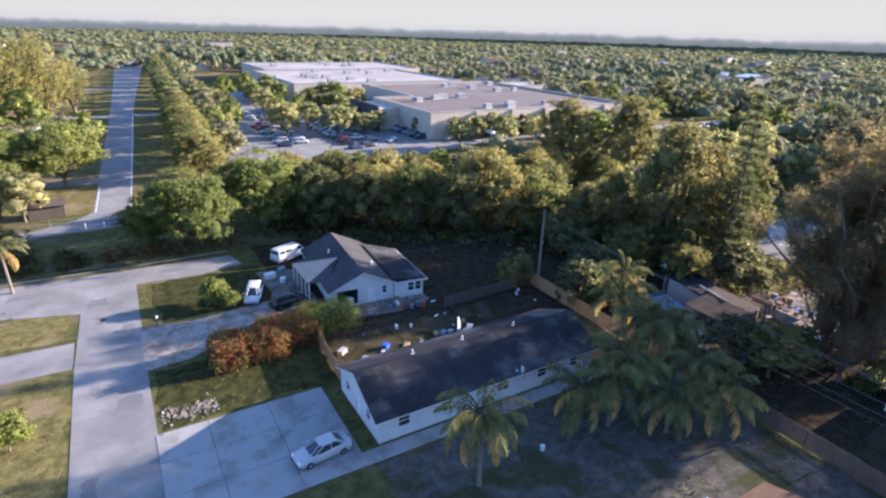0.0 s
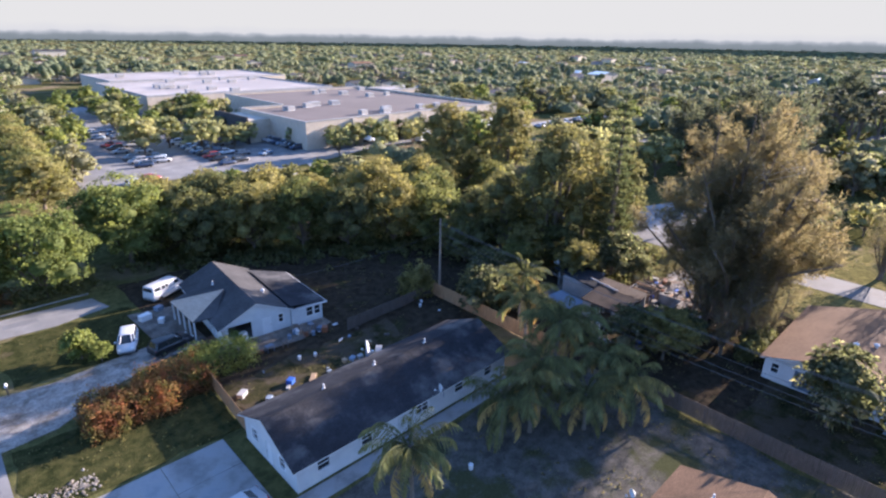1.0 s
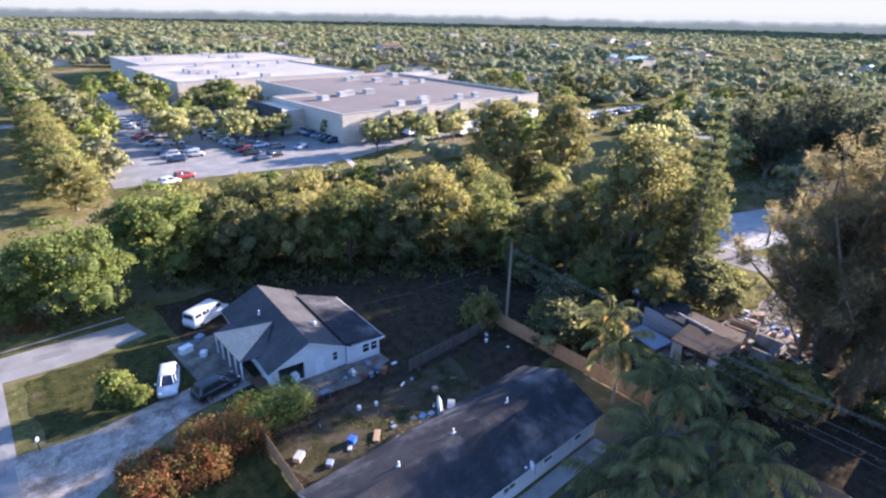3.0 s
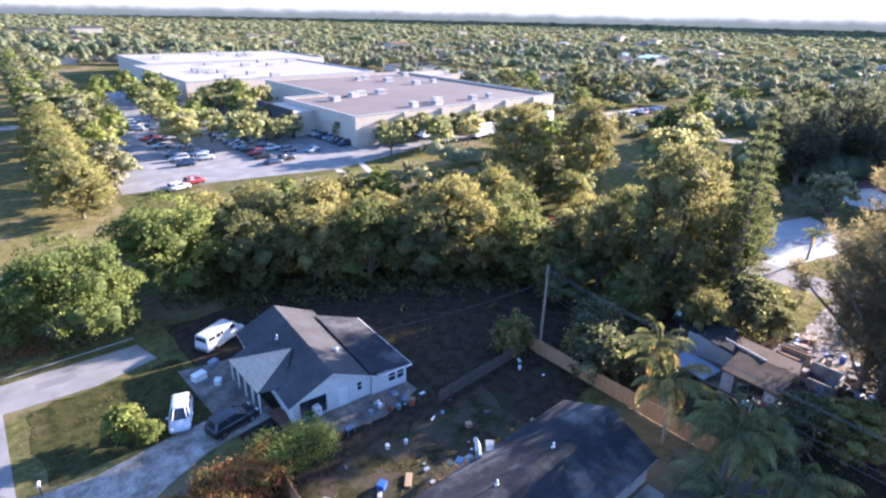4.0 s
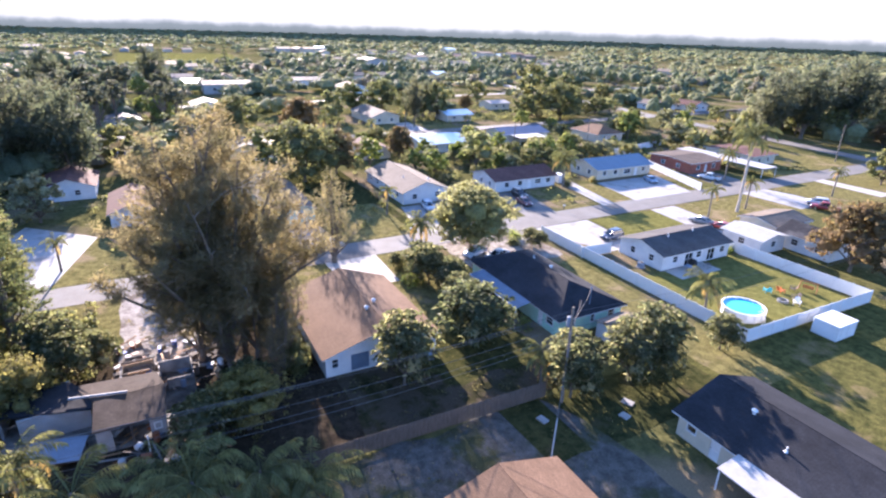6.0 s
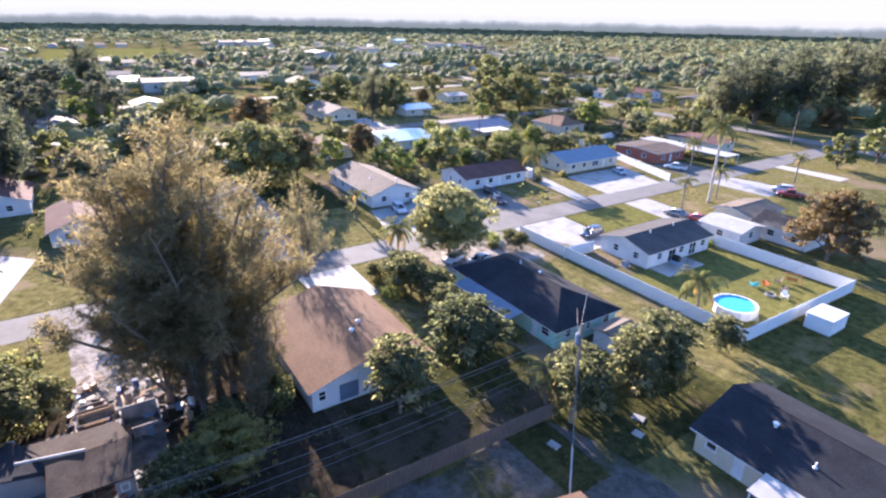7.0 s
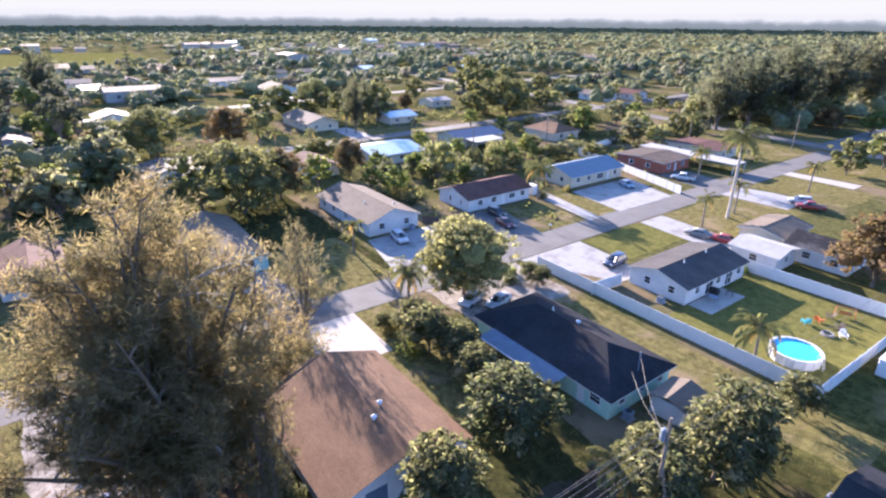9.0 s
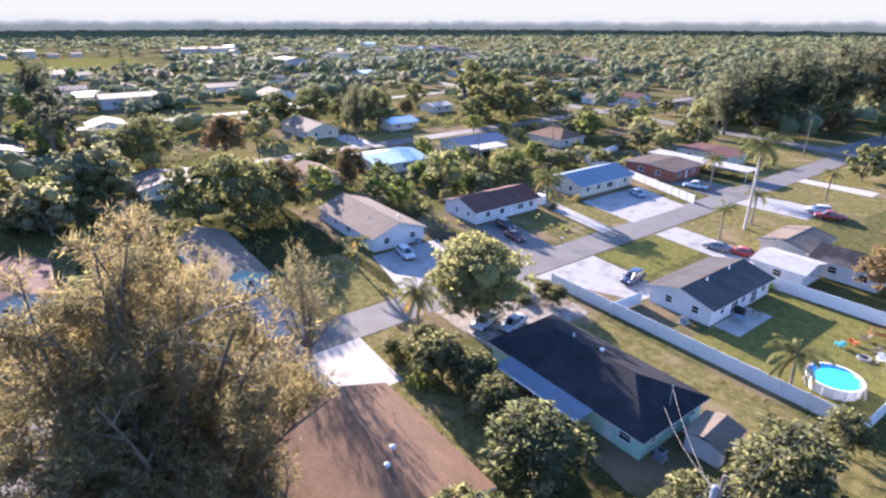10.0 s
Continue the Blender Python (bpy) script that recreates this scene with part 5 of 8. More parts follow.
for q in ((-2.3, -.5, -5.0, -4.8), (.35, .5, -5.0, -4.8), (1.3, 1.55, -5.0, -4.8), (1.35, 1.55, -4.8, 5.2), (-1.6, 1.55, 5.2, 5.4)):
    part("wall", Mesh().box(*q, 0, 2.2), M["white_wall"], ad)
for z0, z1 in ((0, .75), (1.95, 2.2)):
    for a, b in ((-.5, .35), (.5, 1.3)):
        part("wall", Mesh().box(a, b, -5.0, -4.8, z0, z1), M["white_wall"], ad)
part("roof", Mesh().slab([(-2.5, -5.2, 2.8), (1.95, -5.4, 2.32), (1.65, 5.6, 2.32), (-2.4, 8.0, 2.8)], .07), M["roof_dark"], ad)
part("fascia", Mesh().box(-1.6, 1.98, -5.5, -5.44, 2.16, 2.34), M["trim"], ad)
part("gutter", Mesh().tube([(1.99, -5.4, 2.24), (1.7, 5.6, 2.24)], .06, 6), M["trim"], ad)
window(ad, "s", -5.0, -.5, .35, .75, 1.95, "window")
window(ad, "s", -5.0, .5, 1.3, .75, 1.95, "window")
pr = thing("porch", "open porch with a low tan shingle roof on white posts", "porch", (18.0, 64.0, 0))
part("roof", Mesh().slab([(-.35, 3.3, 2.4), (-.35, -3.6, 2.4), (4.4, -1.1, 4.05)], .08), M["roof_sand"], pr, "pale tan shingle plane")
part("roof", Mesh().slab([(-.35, 3.3, 2.4), (4.4, -1.1, 4.05), (2.9, 4.4, 2.75)], .08), M["roof_grey"], pr)
part("roof", Mesh().slab([(-.35, -3.6, 2.4), (1.9, -4.3, 2.55), (4.4, -1.1, 4.05)], .08), M["roof_grey"], pr)
for px_, py_ in ((-.2, 3.1), (-.2, 1.5), (-.2, -.2), (-.2, -1.9), (-.2, -3.4), (1.6, -4.1)):
    part("post", Mesh().box(px_ - .07, px_ + .07, py_ - .07, py_ + .07, 0, 2.4), M["trim"], pr)
part("beam", Mesh().box(-.28, -.12, -3.5, 3.2, 2.2, 2.36), M["trim"], pr)
sheet("walkway_porch", [(18.2, 60.2), (19.5, 60.4), (20.2, 56.4), (18.6, 56.2)], 0.045, 0.1, M["rust_paving"], "reddish-brown paved strip beside the porch", "walkway")
sheet("patio_back", [(20.2, 56.9), (20.4, 53.8), (26.6, 52.9), (31.2, 54.2), (31.2, 56.4)], 0.04, 0.1, M["dusty_slab"], "broken concrete patio behind the house", "patio")

c_house = house("cream house with a wide brown shingle roof", 57.3, 73.2, 2.4, 15.0, 2.4, 4.42, "x", M["roof_brown"], M["white_wall"], 0.45, ridge_at=8.2,
      op=dict(w=[D(1.6), W(4.2, 1.5), (7.9, 9.9, .12, 2.05, "open"), W(11.6, .7)], s=WIN, n=WIN), vents=((63.4, 7.4, "hood"), (61.9, 8.8, "hood")))
part("door", Mesh().box(-7.88, -7.82, 1.62, 3.58, .12, 2.04), M["tin_roof"], c_house, "wide slate-blue door")
house("pale green house with a black shingle hip roof", 53.4, 72.9, -21.6, -11.8, 2.5, 4.5, "x", M["roof_black"], M["green_wall"], 0.5, hip=4.6,
                op=dict(w=[W(1.6, 1.0), W(4.6, .6), W(7.8, .9)], n=[W(1.7, 1.3), D(3.5), W(8, 1.2), W(14, 1.2)], s=WIN), vents=((66.4, -17.6, "pipe"), (62.6, -17.6, "hood")))
pd = thing("side_porch", "corrugated tin lean-to porch on thin posts", "porch", (64.0, -10.3, 0))
rib = Mesh()
for i in range(46):
    x = -5.6 + i * 0.245
    rib.slab([(x, 1.1, 2.12), (x + .13, 1.1, 2.15), (x + .13, -1.1, 2.50), (x, -1.1, 2.47)], .02)
    rib.slab([(x + .13, 1.1, 2.15), (x + .245, 1.1, 2.12), (x + .245, -1.1, 2.47), (x + .13, -1.1, 2.50)], .02)
part("roof", rib, M["tin_roof"], pd)
part("gutter", Mesh().box(-5.65, 5.75, 1.08, 1.18, 2.02, 2.13), M["trim"], pd)
for i in range(5):
    part("post", Mesh().box(-5.5 + i * 2.75, -5.42 + i * 2.75, 1.0, 1.08, 0, 2.05), M["trim"], pd)
house("white house with a charcoal gable roof beside a pool lawn", 62.2, 71.0, -54.4, -39.0, 2.5, 3.7, "y", M["roof_slate"], M["white_wall"], 0.5,
      op=dict(w=[W(1.6, 1.2), (3.4, 5.2, .05, 2.05, "window"), W(7.2, 1.2), (8.6, 10.4, .05, 2.05, "window"), W(12.6, 1.1)], n=[W(2.2, 1.0), W(6, 1.0)]), vents=((66.0, -44, "pipe"), (66.2, -50, "pipe")))
house("cream house with a dark shingle roof and eave vents", 17, 35.4, -21.6, -10.9, 2.4, 4.3, "x", M["roof_black"], M["cream_wall"], 0.5,
      op=dict(n=[W(17, .9, 1.1, 1.8), D(14.6), W(10)], e=[W(3, .9), W(7.6, .9)]), vents=((31.2, -14.6, "hood"), (27.4, -13.2, "pipe")))
pf = thing("patio_roof", "white flat patio roof on posts", "porch", (26.5, -9.3, 0))
part("roof", Mesh().slab([(-4, 1.2, 2.1), (3.0, 1.2, 2.1), (3.0, -1.6, 2.5), (-4, -1.6, 2.5)], .1), M["dusty_white"], pf)
for i in (-3.8, -.4, 2.8):
    part("post", Mesh().box(i - .05, i + .05, 1.0, 1.1, 0, 2.1), M["trim"], pf)
house("small house with a warm brown gable roof", 22, 35.4, 3.2, 13.6, 2.4, 3.9, "x", M["roof_brown"], M["tan_wall"], 0.5, op=dict(e=[W(3), W(7)], n=[W(4), W(9)]), vents=((33.2, 10.8, "pipe"), (30, 9, "pipe")))
house("white house with a grey-tan gable roof", 108.8, 129.2, -27.0, -16.8, 2.5, 4.3, "x", M["roof_tan"], M["white_wall"], 0.5, op=dict(w=[W(2.4, 1.1), W(7.6, 1.1)], n=[W(3), D(6), W(9, 1.6), W(14), W(18)]), vents=((113, -24.5, "hood"), (116, -20, "pipe")))
house("white house with a red-brown shingle roof", 109.2, 119.0, -56.0, -39.4, 2.5, 4.0, "y", M["roof_redbrown"], M["white_wall"], 0.5, op=dict(w=[W(2), W(5, 1.6), D(7.4), W(10), W(13.6)], n=[W(2.4, .8), W(6, .8)]))
house("cream house with a blue metal roof", 109.0, 119.0, -87.0, -69.0, 2.6, 4.2, "y", M["roof_blue"], M["cream_wall"], 0.6, op=dict(w=[W(2.4, 1.2), D(5), W(8, 2.2, .8, 2.0), W(12), W(15.6)], n=[W(3), W(7)]))
house("brick-red house with a low worn brown roof", 104.5, 118, -109, -97, 2.7, 3.2, "y", M["roof_worn"], M["red_wall"], 0.6, op=dict(w=[W(3), D(6), W(9)], n=[W(4), W(9)]))
house("tan house with a teal gable end", 106, 127, 2.2, 10.0, 2.5, 4.1, "x", M["roof_tan"], M["teal_wall"], 0.5, op=dict(w=[W(2.6, 1.1), W(5.4, .8)], s=WIN))
house("low white house with a pale blue-grey roof behind the fence", 60, 67, -66, -59.5, 2.5, 3.2, "x", M["dusty_white"], M["white_wall"], 0.5, op=dict(n=[W(3.5)], w=[W(3)]))
house("white house with a dark shingle roof behind the fence", 53, 62, -74.5, -67.2, 2.6, 3.9, "x", M["roof_dark"], M["white_wall"], 0.5, op=dict(n=[W(2), W(6)], w=[W(3)]))
house("low house with a tan roof beside the palms", 63.4, 70.4, -79, -68.8, 2.5, 3.3, "y", M["roof_tan"], M["cream_wall"], 0.5, op=dict(e=[W(3), W(7)], w=[W(3)]))
house("white house with a dark roof beside the track", 116, 130, 27.5, 35, 2.5, 4.0, "x", M["roof_redbrown"], M["white_wall"], 0.5, op=dict(w=[W(2, 1), W(5, 1)], s=WIN))
house("white cottage with a brown roof", 137, 150, 38, 47, 2.6, 4.2, "x", M["roof_redbrown"], M["white_wall"], 0.5, op=dict(w=[W(3, 1), W(6.5, 1)]))
house("long house with a pale blue metal roof", 151.5, 166, -57, -42.5, 2.7, 3.9, "y", M["roof_paleblue"], M["cream_wall"], 0.8, op=dict(w=[W(2), W(6, 2), W(11, 2)], n=[W(3), W(10)]))
house("house with a navy roof behind a white carport", 157, 168, -91, -74, 2.7, 4.0, "y", M["roof_navy"], M["cream_wall"], 0.6, op=dict(w=[W(3), W(8, 2), W(12)]))
house("low house with a pale blue metal roof", 201, 211, -88, -77, 2.6, 3.8, "y", M["roof_paleblue"], M["tan_wall"], 0.6, op=dict(w=[W(3), W(8, 1.6)]))
house("cream house with a tan gable roof", 204, 226, -58, -47, 2.7, 4.6, "x", M["roof_tan"], M["cream_wall"], 0.5, op=dict(w=[W(3), W(8)], n=WIN))
house("low house with a red-brown roof among trees", 150, 162, -31.5, -24, 2.6, 3.9, "x", M["roof_redbrown"], M["cream_wall"], 0.5, op=dict(w=[W(3), W(7)]))
house("tan house with a brown hip roof", 147, 160, -115, -104, 2.7, 4.6, "x", M["roof_brown"], M["tan_wall"], 0.6, hip=4, op=dict(w=[W(3), W(8)]))
house("low house with a flat brick-red roof", 104, 119, -132, -121.5, 2.7, 3.1, "y", M["roof_redbrown"], M["cream_wall"], 0.6, op=dict(w=[W(3), W(7)], n=[W(4), W(11)]))
house("long white house with a low tan roof on the cross street", 196, 211, -198, -189, 2.7, 4.0, "x", M["roof_tan"], M["white_wall"], 0.6, op=dict(w=[W(3), W(6)], n=[W(3), W(7), W(11)]))
house("white house with a red-brown roof on the cross street", 192, 212, -216, -206, 2.7, 4.3, "x", M["roof_redbrown"], M["white_wall"], 0.6, op=dict(w=[W(3), W(7)], n=[W(4), W(9), W(15)]))
house("white-roofed house behind the back street", 226, 236, -123, -113, 2.7, 3.5, "y", M["roof_white"], M["cream_wall"], 0.6, op=dict(w=[W(3), W(7)]))
# dusty white walls here tone the house down as haze would
house("big pale house with a grey roof", 316, 330, -25, -2, 4.6, 6.0, "y", M["roof_grey"], M["dusty_white"], 0.6, op=dict(w=[W(3, 1.6, 1.6, 3.2), W(8, 1.6, 1.6, 3.2), W(13, 1.6, 1.6, 3.2), W(18, 1.6, 1.6, 3.2)]))
house("cream cottage with a grey roof behind garden trees", 162, 174, -1.6, 9.2, 2.7, 4.0, "x", M["roof_grey"], M["cream_wall"], 0.6, op=dict(w=[W(3, 1.2), W(7.4, 1.2)]))
house("dark-roofed house among pines", 252, 266, -2, 9, 2.7, 4.3, "x", M["roof_grey"], M["white_wall"], 0.6, op=dict(w=[W(3), W(7)]))
house("blue-grey house among pines", 222, 234, 28, 38, 2.7, 4.0, "x", M["roof_grey"], M["dusty_white"], 0.6, op=dict(w=[W(3), W(7)]))
house("white house with a brown gable roof", 302, 318, -84, -69, 2.8, 5.0, "x", M["roof_worn"], M["white_wall"], 0.6, op=dict(w=[W(4), W(10)]))
house("long dark-roofed house on the far street", 352, 366, -74, -54, 2.8, 4.2, "y", M["roof_grey"], M["white_wall"], 0.6, op=dict(w=[W(4), W(9), W(15)]))
for lb, x0, x1, y0, y1 in (("white flat carport roof on thin posts beside the house", 150.5, 156, -86, -75.5), ("long white flat carport roof beside the red house", 93.5, 121, -116.5, -110.5), ("white flat carport roof on thin posts", 266, 271, -69, -61)):
    cp = thing("carport", lb, "carport", ((x0 + x1) / 2, (y0 + y1) / 2, 0))
    w_, d_ = (x1 - x0) / 2, (y1 - y0) / 2
    part("roof", Mesh().slab([(-w_, -d_, 2.6), (w_, -d_, 2.7), (w_, d_, 2.7), (-w_, d_, 2.6)], .12), M["dusty_white"], cp)
    for a in (-1, 1):
        for b in (-1, 1):
            part("post", Mesh().box(a * (w_ - .2) - .06, a * (w_ - .2) + .06, b * (d_ - .2) - .06, b * (d_ - .2) + .06, 0, 2.5), M["trim"], cp)
house("white house half hidden by trees", 159, 172, -6, 3, 2.6, 4.0, "x", M["roof_grey"], M["white_wall"], 0.5, op=dict(w=[W(3), W(7)], s=WIN))

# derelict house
# soil sheet coloured dark in place of the casuarina's shade
sheet("yard_derelict", ragged(45.8, 74, 14, 46, 0.6, 2, 41), 0.024, 0.05, M["dirt"], "littered soil round the derelict house, darkened for shade", "yard")
# roofs and walls use darker, duller tones to carry tree shade
dh = thing("derelict_house", "derelict house with a torn brown roof and open walls", "house", (59.5, 34.5, 0))
part("roof", Mesh().slab([(-4.7, .6, 2.42), (-4.8, -4.8, 2.38), (-.6, -5.1, 2.85), (-.9, .6, 2.85)], .14), M["roof_derelict"], dh, "sagging brown roof")
part("roof", Mesh().slab([(-.7, .6, 2.8), (-.5, -5.0, 2.8), (2.2, -4.4, 2.62), (2.8, 2.4, 2.6)], .12), M["roof_derelict"], dh, "torn brown roof sheet")
part("roof", Mesh().slab([(.9, 8.6, 2.38), (-1.3, .75, 2.5), (.4, .75, 2.74), (3.6, 2.6, 2.7), (5.2, 8.2, 2.5)], .12), M["roof_black"], dh, "dark flat roof")
part("roof_edge", Mesh().tube([(.5, 2.5, 2.86), (-.6, -2.0, 2.93)], .11, 6), M["dusty_white"], dh, "fallen white gutter")
for q in ((-.35, -.15, 1.0, 6.2, 0, 2.34), (-4.5, -4.3, -.7, .45, 0, 2.3), (-4.5, -4.3, -4.7, -3.5, .0, 2.28), (-4.3, -1.2, .25, .45, 0, 2.4), (2.3, 2.5, -4.2, 2.2, 0, 2.4), (4.2, 4.4, 2.8, 7.6, 0, 2.36), (-4.3, -2.6, -4.8, -4.6, 0, 2.3), (.9, 4.2, 7.6, 7.8, 0, 2.3)):
    part("wall", Mesh().box(*q), M["dusty_white"], dh)
window(dh, "w", -4.5, -4.35, -3.85, 1.1, 1.7, "window")
part("post", Mesh().tube([(-6.6, -3.3, 0), (-6.5, -3.3, 2.1)], .07, 6), M["trim"], dh, "white pipe post")
part("post", Mesh().box(-4.48, -4.34, -2.2, -2.06, 0, 2.4), M["wood_old"], dh)
part("floor_slab", Mesh().box(-4.6, 6.6, -7.6, 7.6, 0, .08), M["dusty_slab"], dh)
for i in range(7):
    part("rafter", Mesh().box(2.9 + i * .6, 3.0 + i * .6, -3.9 + rnd.uniform(-.3, .3), -1.4 + rnd.uniform(-.6, .5), 1.9 + rnd.uniform(-.3, .2), 2.05 + rnd.uniform(-.1, .2)), M[("wood_old", "wood_warm", "wood_old")[i % 3]], dh)
for i in range(5):
    part("stud", Mesh().box(2.7 + i * .9, 2.8 + i * .9, -4.1, -4.0, .08, 1.9 + rnd.uniform(-.3, .2)), M["wood_old"], dh)
for q in ((2.6, 6.6, -1.4, -1.25, .08, 1.9), (6.5, 6.65, -4.2, -1.4, .08, 1.6), (2.4, 5.4, -7.6, -7.45, .08, 1.5), (2.4, 2.55, -7.45, -5.2, .08, 1.3), (5.3, 5.45, -7.45, -4.6, .08, 1.7)):
    part("wall", Mesh().box(*q), M["stained_wall"], dh, "broken roofless wall")

# sheds and boxes
sh = thing("shed", "small grey-roofed shed with an open blue doorway", "shed", (50.4, -18.4, 0), 4)
for q in ((-1.6, -1.5, -2.0, -.9), (-1.6, -1.5, .9, 2.0), (1.5, 1.6, -2.0, 2.0), (-1.5, 1.5, -2.0, -1.9), (-1.5, 1.5, 1.9, 2.0)):
    part("wall", Mesh().box(*q, 0, 2.0), M["white_wall"], sh)
part("roof", Mesh().slab([(-1.9, -2.3, 2.0), (0, -2.3, 2.6), (0, 2.3, 2.6), (-1.9, 2.3, 2.0)], .08), M["roof_tan"], sh)
part("roof", Mesh().slab([(1.9, 2.3, 2.0), (0, 2.3, 2.6), (0, -2.3, 2.6), (1.9, -2.3, 2.0)], .08), M["roof_tan"], sh)
part("door_frame", Mesh().box(-1.62, -1.48, -.9, -.8, 0, 2).box(-1.62, -1.48, .8, .9, 0, 2).box(-1.62, -1.48, -.9, .9, 1.9, 2.0), M["trim"], sh)
sb = thing("storage_shed", "white resin storage shed beside the fence", "shed", (39.6, -43.6, 0))
part("body", Mesh().block(-1.5, 1.5, -2.0, 2.0, 0, 1.9, .06), M["vinyl"], sb)
part("lid", Mesh().block(-1.56, 1.56, -2.06, 2.06, 1.9, 2.02, .05), M["vinyl"], sb)
for s in (-1, 1):
    part("door", Mesh().box(-1.54, -1.5, s * .66 - .62, s * .66 + .62, .1, 1.8), M["trim"], sb)

# shopping centre
bs = thing("store_building", "big-box store with a flat brown gravel roof and pale parapet", "store")
for x0, x1, y0, y1, m in ((84, 168, 148, 148.4, "tan_wall"), (84, 84.4, 148.4, 191, "tan_wall"), (167.6, 168, 148.4, 240, "tan_wall"), (100, 167.6, 239.6, 240, "tan_wall"), (84.4, 100, 190.6, 191, "tan_wall"), (100, 100.4, 191, 239.6, "tan_wall")):
    part("wall", Mesh().box(x0, x1, y0, y1, 0, 8.2), M[m], bs)
    part("parapet_cap", Mesh().box(x0 - .1, x1 + .1, y0 - .1, y1 + .1, 8.2, 8.4), M["dusty_white"], bs)
part("roof", Mesh().box(84.4, 167.6, 148.4, 190.6, 7.2, 7.5), M["roof_gravel"], bs)
part("roof", Mesh().box(100.4, 167.6, 190.6, 239.6, 7.2, 7.504), M["roof_gravel"], bs)
part("entrance", Mesh().box(76, 83.9, 170, 190, 0, 7.0), M["tan_wall"], bs)
part("entrance_front", Mesh().box(75.4, 75.95, 168, 192, 0, 8.2), M["roof_grey"], bs, "dark entrance facade")
for i in range(5):
    part("pier", Mesh().box(100 + i * 14, 101.6 + i * 14, 147.2, 147.98, 0, 8.0), M["tan_wall"], bs)
for i in range(9):
    part("loading_door", Mesh().box(104 + i * 6.6, 107 + i * 6.6, 147.9, 147.98, .2, 3.4), M["roof_grey"], bs)
for i in range(16):
    x, y = 92 + rnd.uniform(0, 70), 154 + rnd.uniform(0, 34)
    if i > 9:
        x, y = rnd.uniform(124, 164), rnd.uniform(192, 234)
    s = rnd.uniform(.7, 1.5)
    a = thing("roof_unit", "pale rooftop air-conditioning unit", "air conditioner", (x, y, 7.5), rnd.uniform(-3, 3), "rooftop units")
    part("body", Mesh().block(-s * 1.3, s * 1.3, -s, s, .15, 1.5), M["dusty_white"], a)
    part("base", Mesh().box(-s * 1.35, s * 1.35, -s * 1.05, s * 1.05, 0, .15), M["trim"], a)
ws = thing("mall_building", "long mall with a white membrane roof", "store")
for q in ((73, 161, 252, 330, 8.0), (80, 178, 331, 392, 8.6), (180, 214, 237, 255.5, 6.0)):
    part("block", Mesh().box(q[0], q[1], q[2], q[3], 0, q[4] - .8), M["tan_wall"], ws)
    part("roof", Mesh().box(q[0] + .4, q[1] - .4, q[2] + .4, q[3] - .4, q[4] - .8, q[4] - .6), M["roof_white"], ws)
    part("parapet", Mesh().box(q[0], q[1], q[2], q[2] + .4, q[4] - .8, q[4]).box(q[0], q[1], q[3] - .4, q[3], q[4] - .8, q[4]).box(q[0], q[0] + .4, q[2] + .4, q[3] - .4, q[4] - .8, q[4]).box(q[1] - .4, q[1], q[2] + .4, q[3] - .4, q[4] - .8, q[4]), M["dusty_white"], ws)
for i in range(18):
    x, y = rnd.uniform(86, 156), rnd.choice((rnd.uniform(257, 326), rnd.uniform(336, 388)))
    a = thing("roof_unit", "pale rooftop air-conditioning unit", "air conditioner", (x, y, 7.4 if y < 330 else 8.4), 0, "rooftop units")
    part("body", Mesh().block(-2, 2, -1.3, 1.3, 0, 1.6), M["dusty_white"], a)

house("white house beside the boulevard", -30, -18, 194, 206, 2.8, 4.4, "x", M["roof_tan"], M["white_wall"], 0.5, op=dict(e=[W(3), W(8)], s=[W(3), W(8)]))
house("white house among trees beside the boulevard", -30, -19, 150, 160, 2.8, 4.4, "x", M["roof_grey"], M["white_wall"], 0.5, op=dict(e=[W(3), W(7)], s=[W(3), W(8)]))
crs = thing("garden_shed", "dark brown wooden shed beside the bank", "shed", (-11.6, 111.5, 0), 3)
part("body", Mesh().box(-2.6, 2.6, -1.5, 1.5, 0, 2.2), M["wood_old"], crs)
part("roof", Mesh().slab([(-2.9, -1.8, 2.2), (2.9, -1.8, 2.2), (2.9, 1.8, 2.6), (-2.9, 1.8, 2.6)], .08), M["roof_worn"], crs)


# ---------------------------------------------------------------- fences
def board_fence(label, a, b, h, mat, gap=.012, bw=.14, lean=.01, seed=1):
    """Upright boards on rails between posts."""
    r = random.Random(seed)
    a, b = Vector((*a, 0)), Vector((*b, 0))
    L = (b - a).length
    t = thing("wooden_fence", label, "fence", a, math.degrees(math.atan2(b.y - a.y, b.x - a.x)))
    run = 0.0
    k = 0
    while run < L:
        m = Mesh()
        end = min(L, run + 2.4)
        u = run
        while u < end - .02:
            w = min(bw, end - u)
            hh = h + r.uniform(-.03, .03)
            y = r.uniform(-lean, lean)
            z = .03 + r.uniform(0, .03)
            m.loft([[(u, y - .01, z), (u + w - gap, y - .01, z), (u + w - gap, y + .01, z), (u, y + .01, z)], [(u, y - .01, hh), (u + w - gap, y - .01, hh), (u + w - gap, y + .01, hh), (u, y + .01, hh)]])
            u += w
        tagged(part("panel", m, M[mat], t), kind="stuff")
        part("post", Mesh().box(run - .05, run + .05, .025, .12, -.2, h * .97), M["wood_old"], t)
        part("rail", Mesh().box(run + .05, end - .05, .022, .07, .35, .44).box(run + .05, end - .05, .022, .07, h - .4, h - .31), M["wood_old"], t)
        run = end
        k += 1
    return t


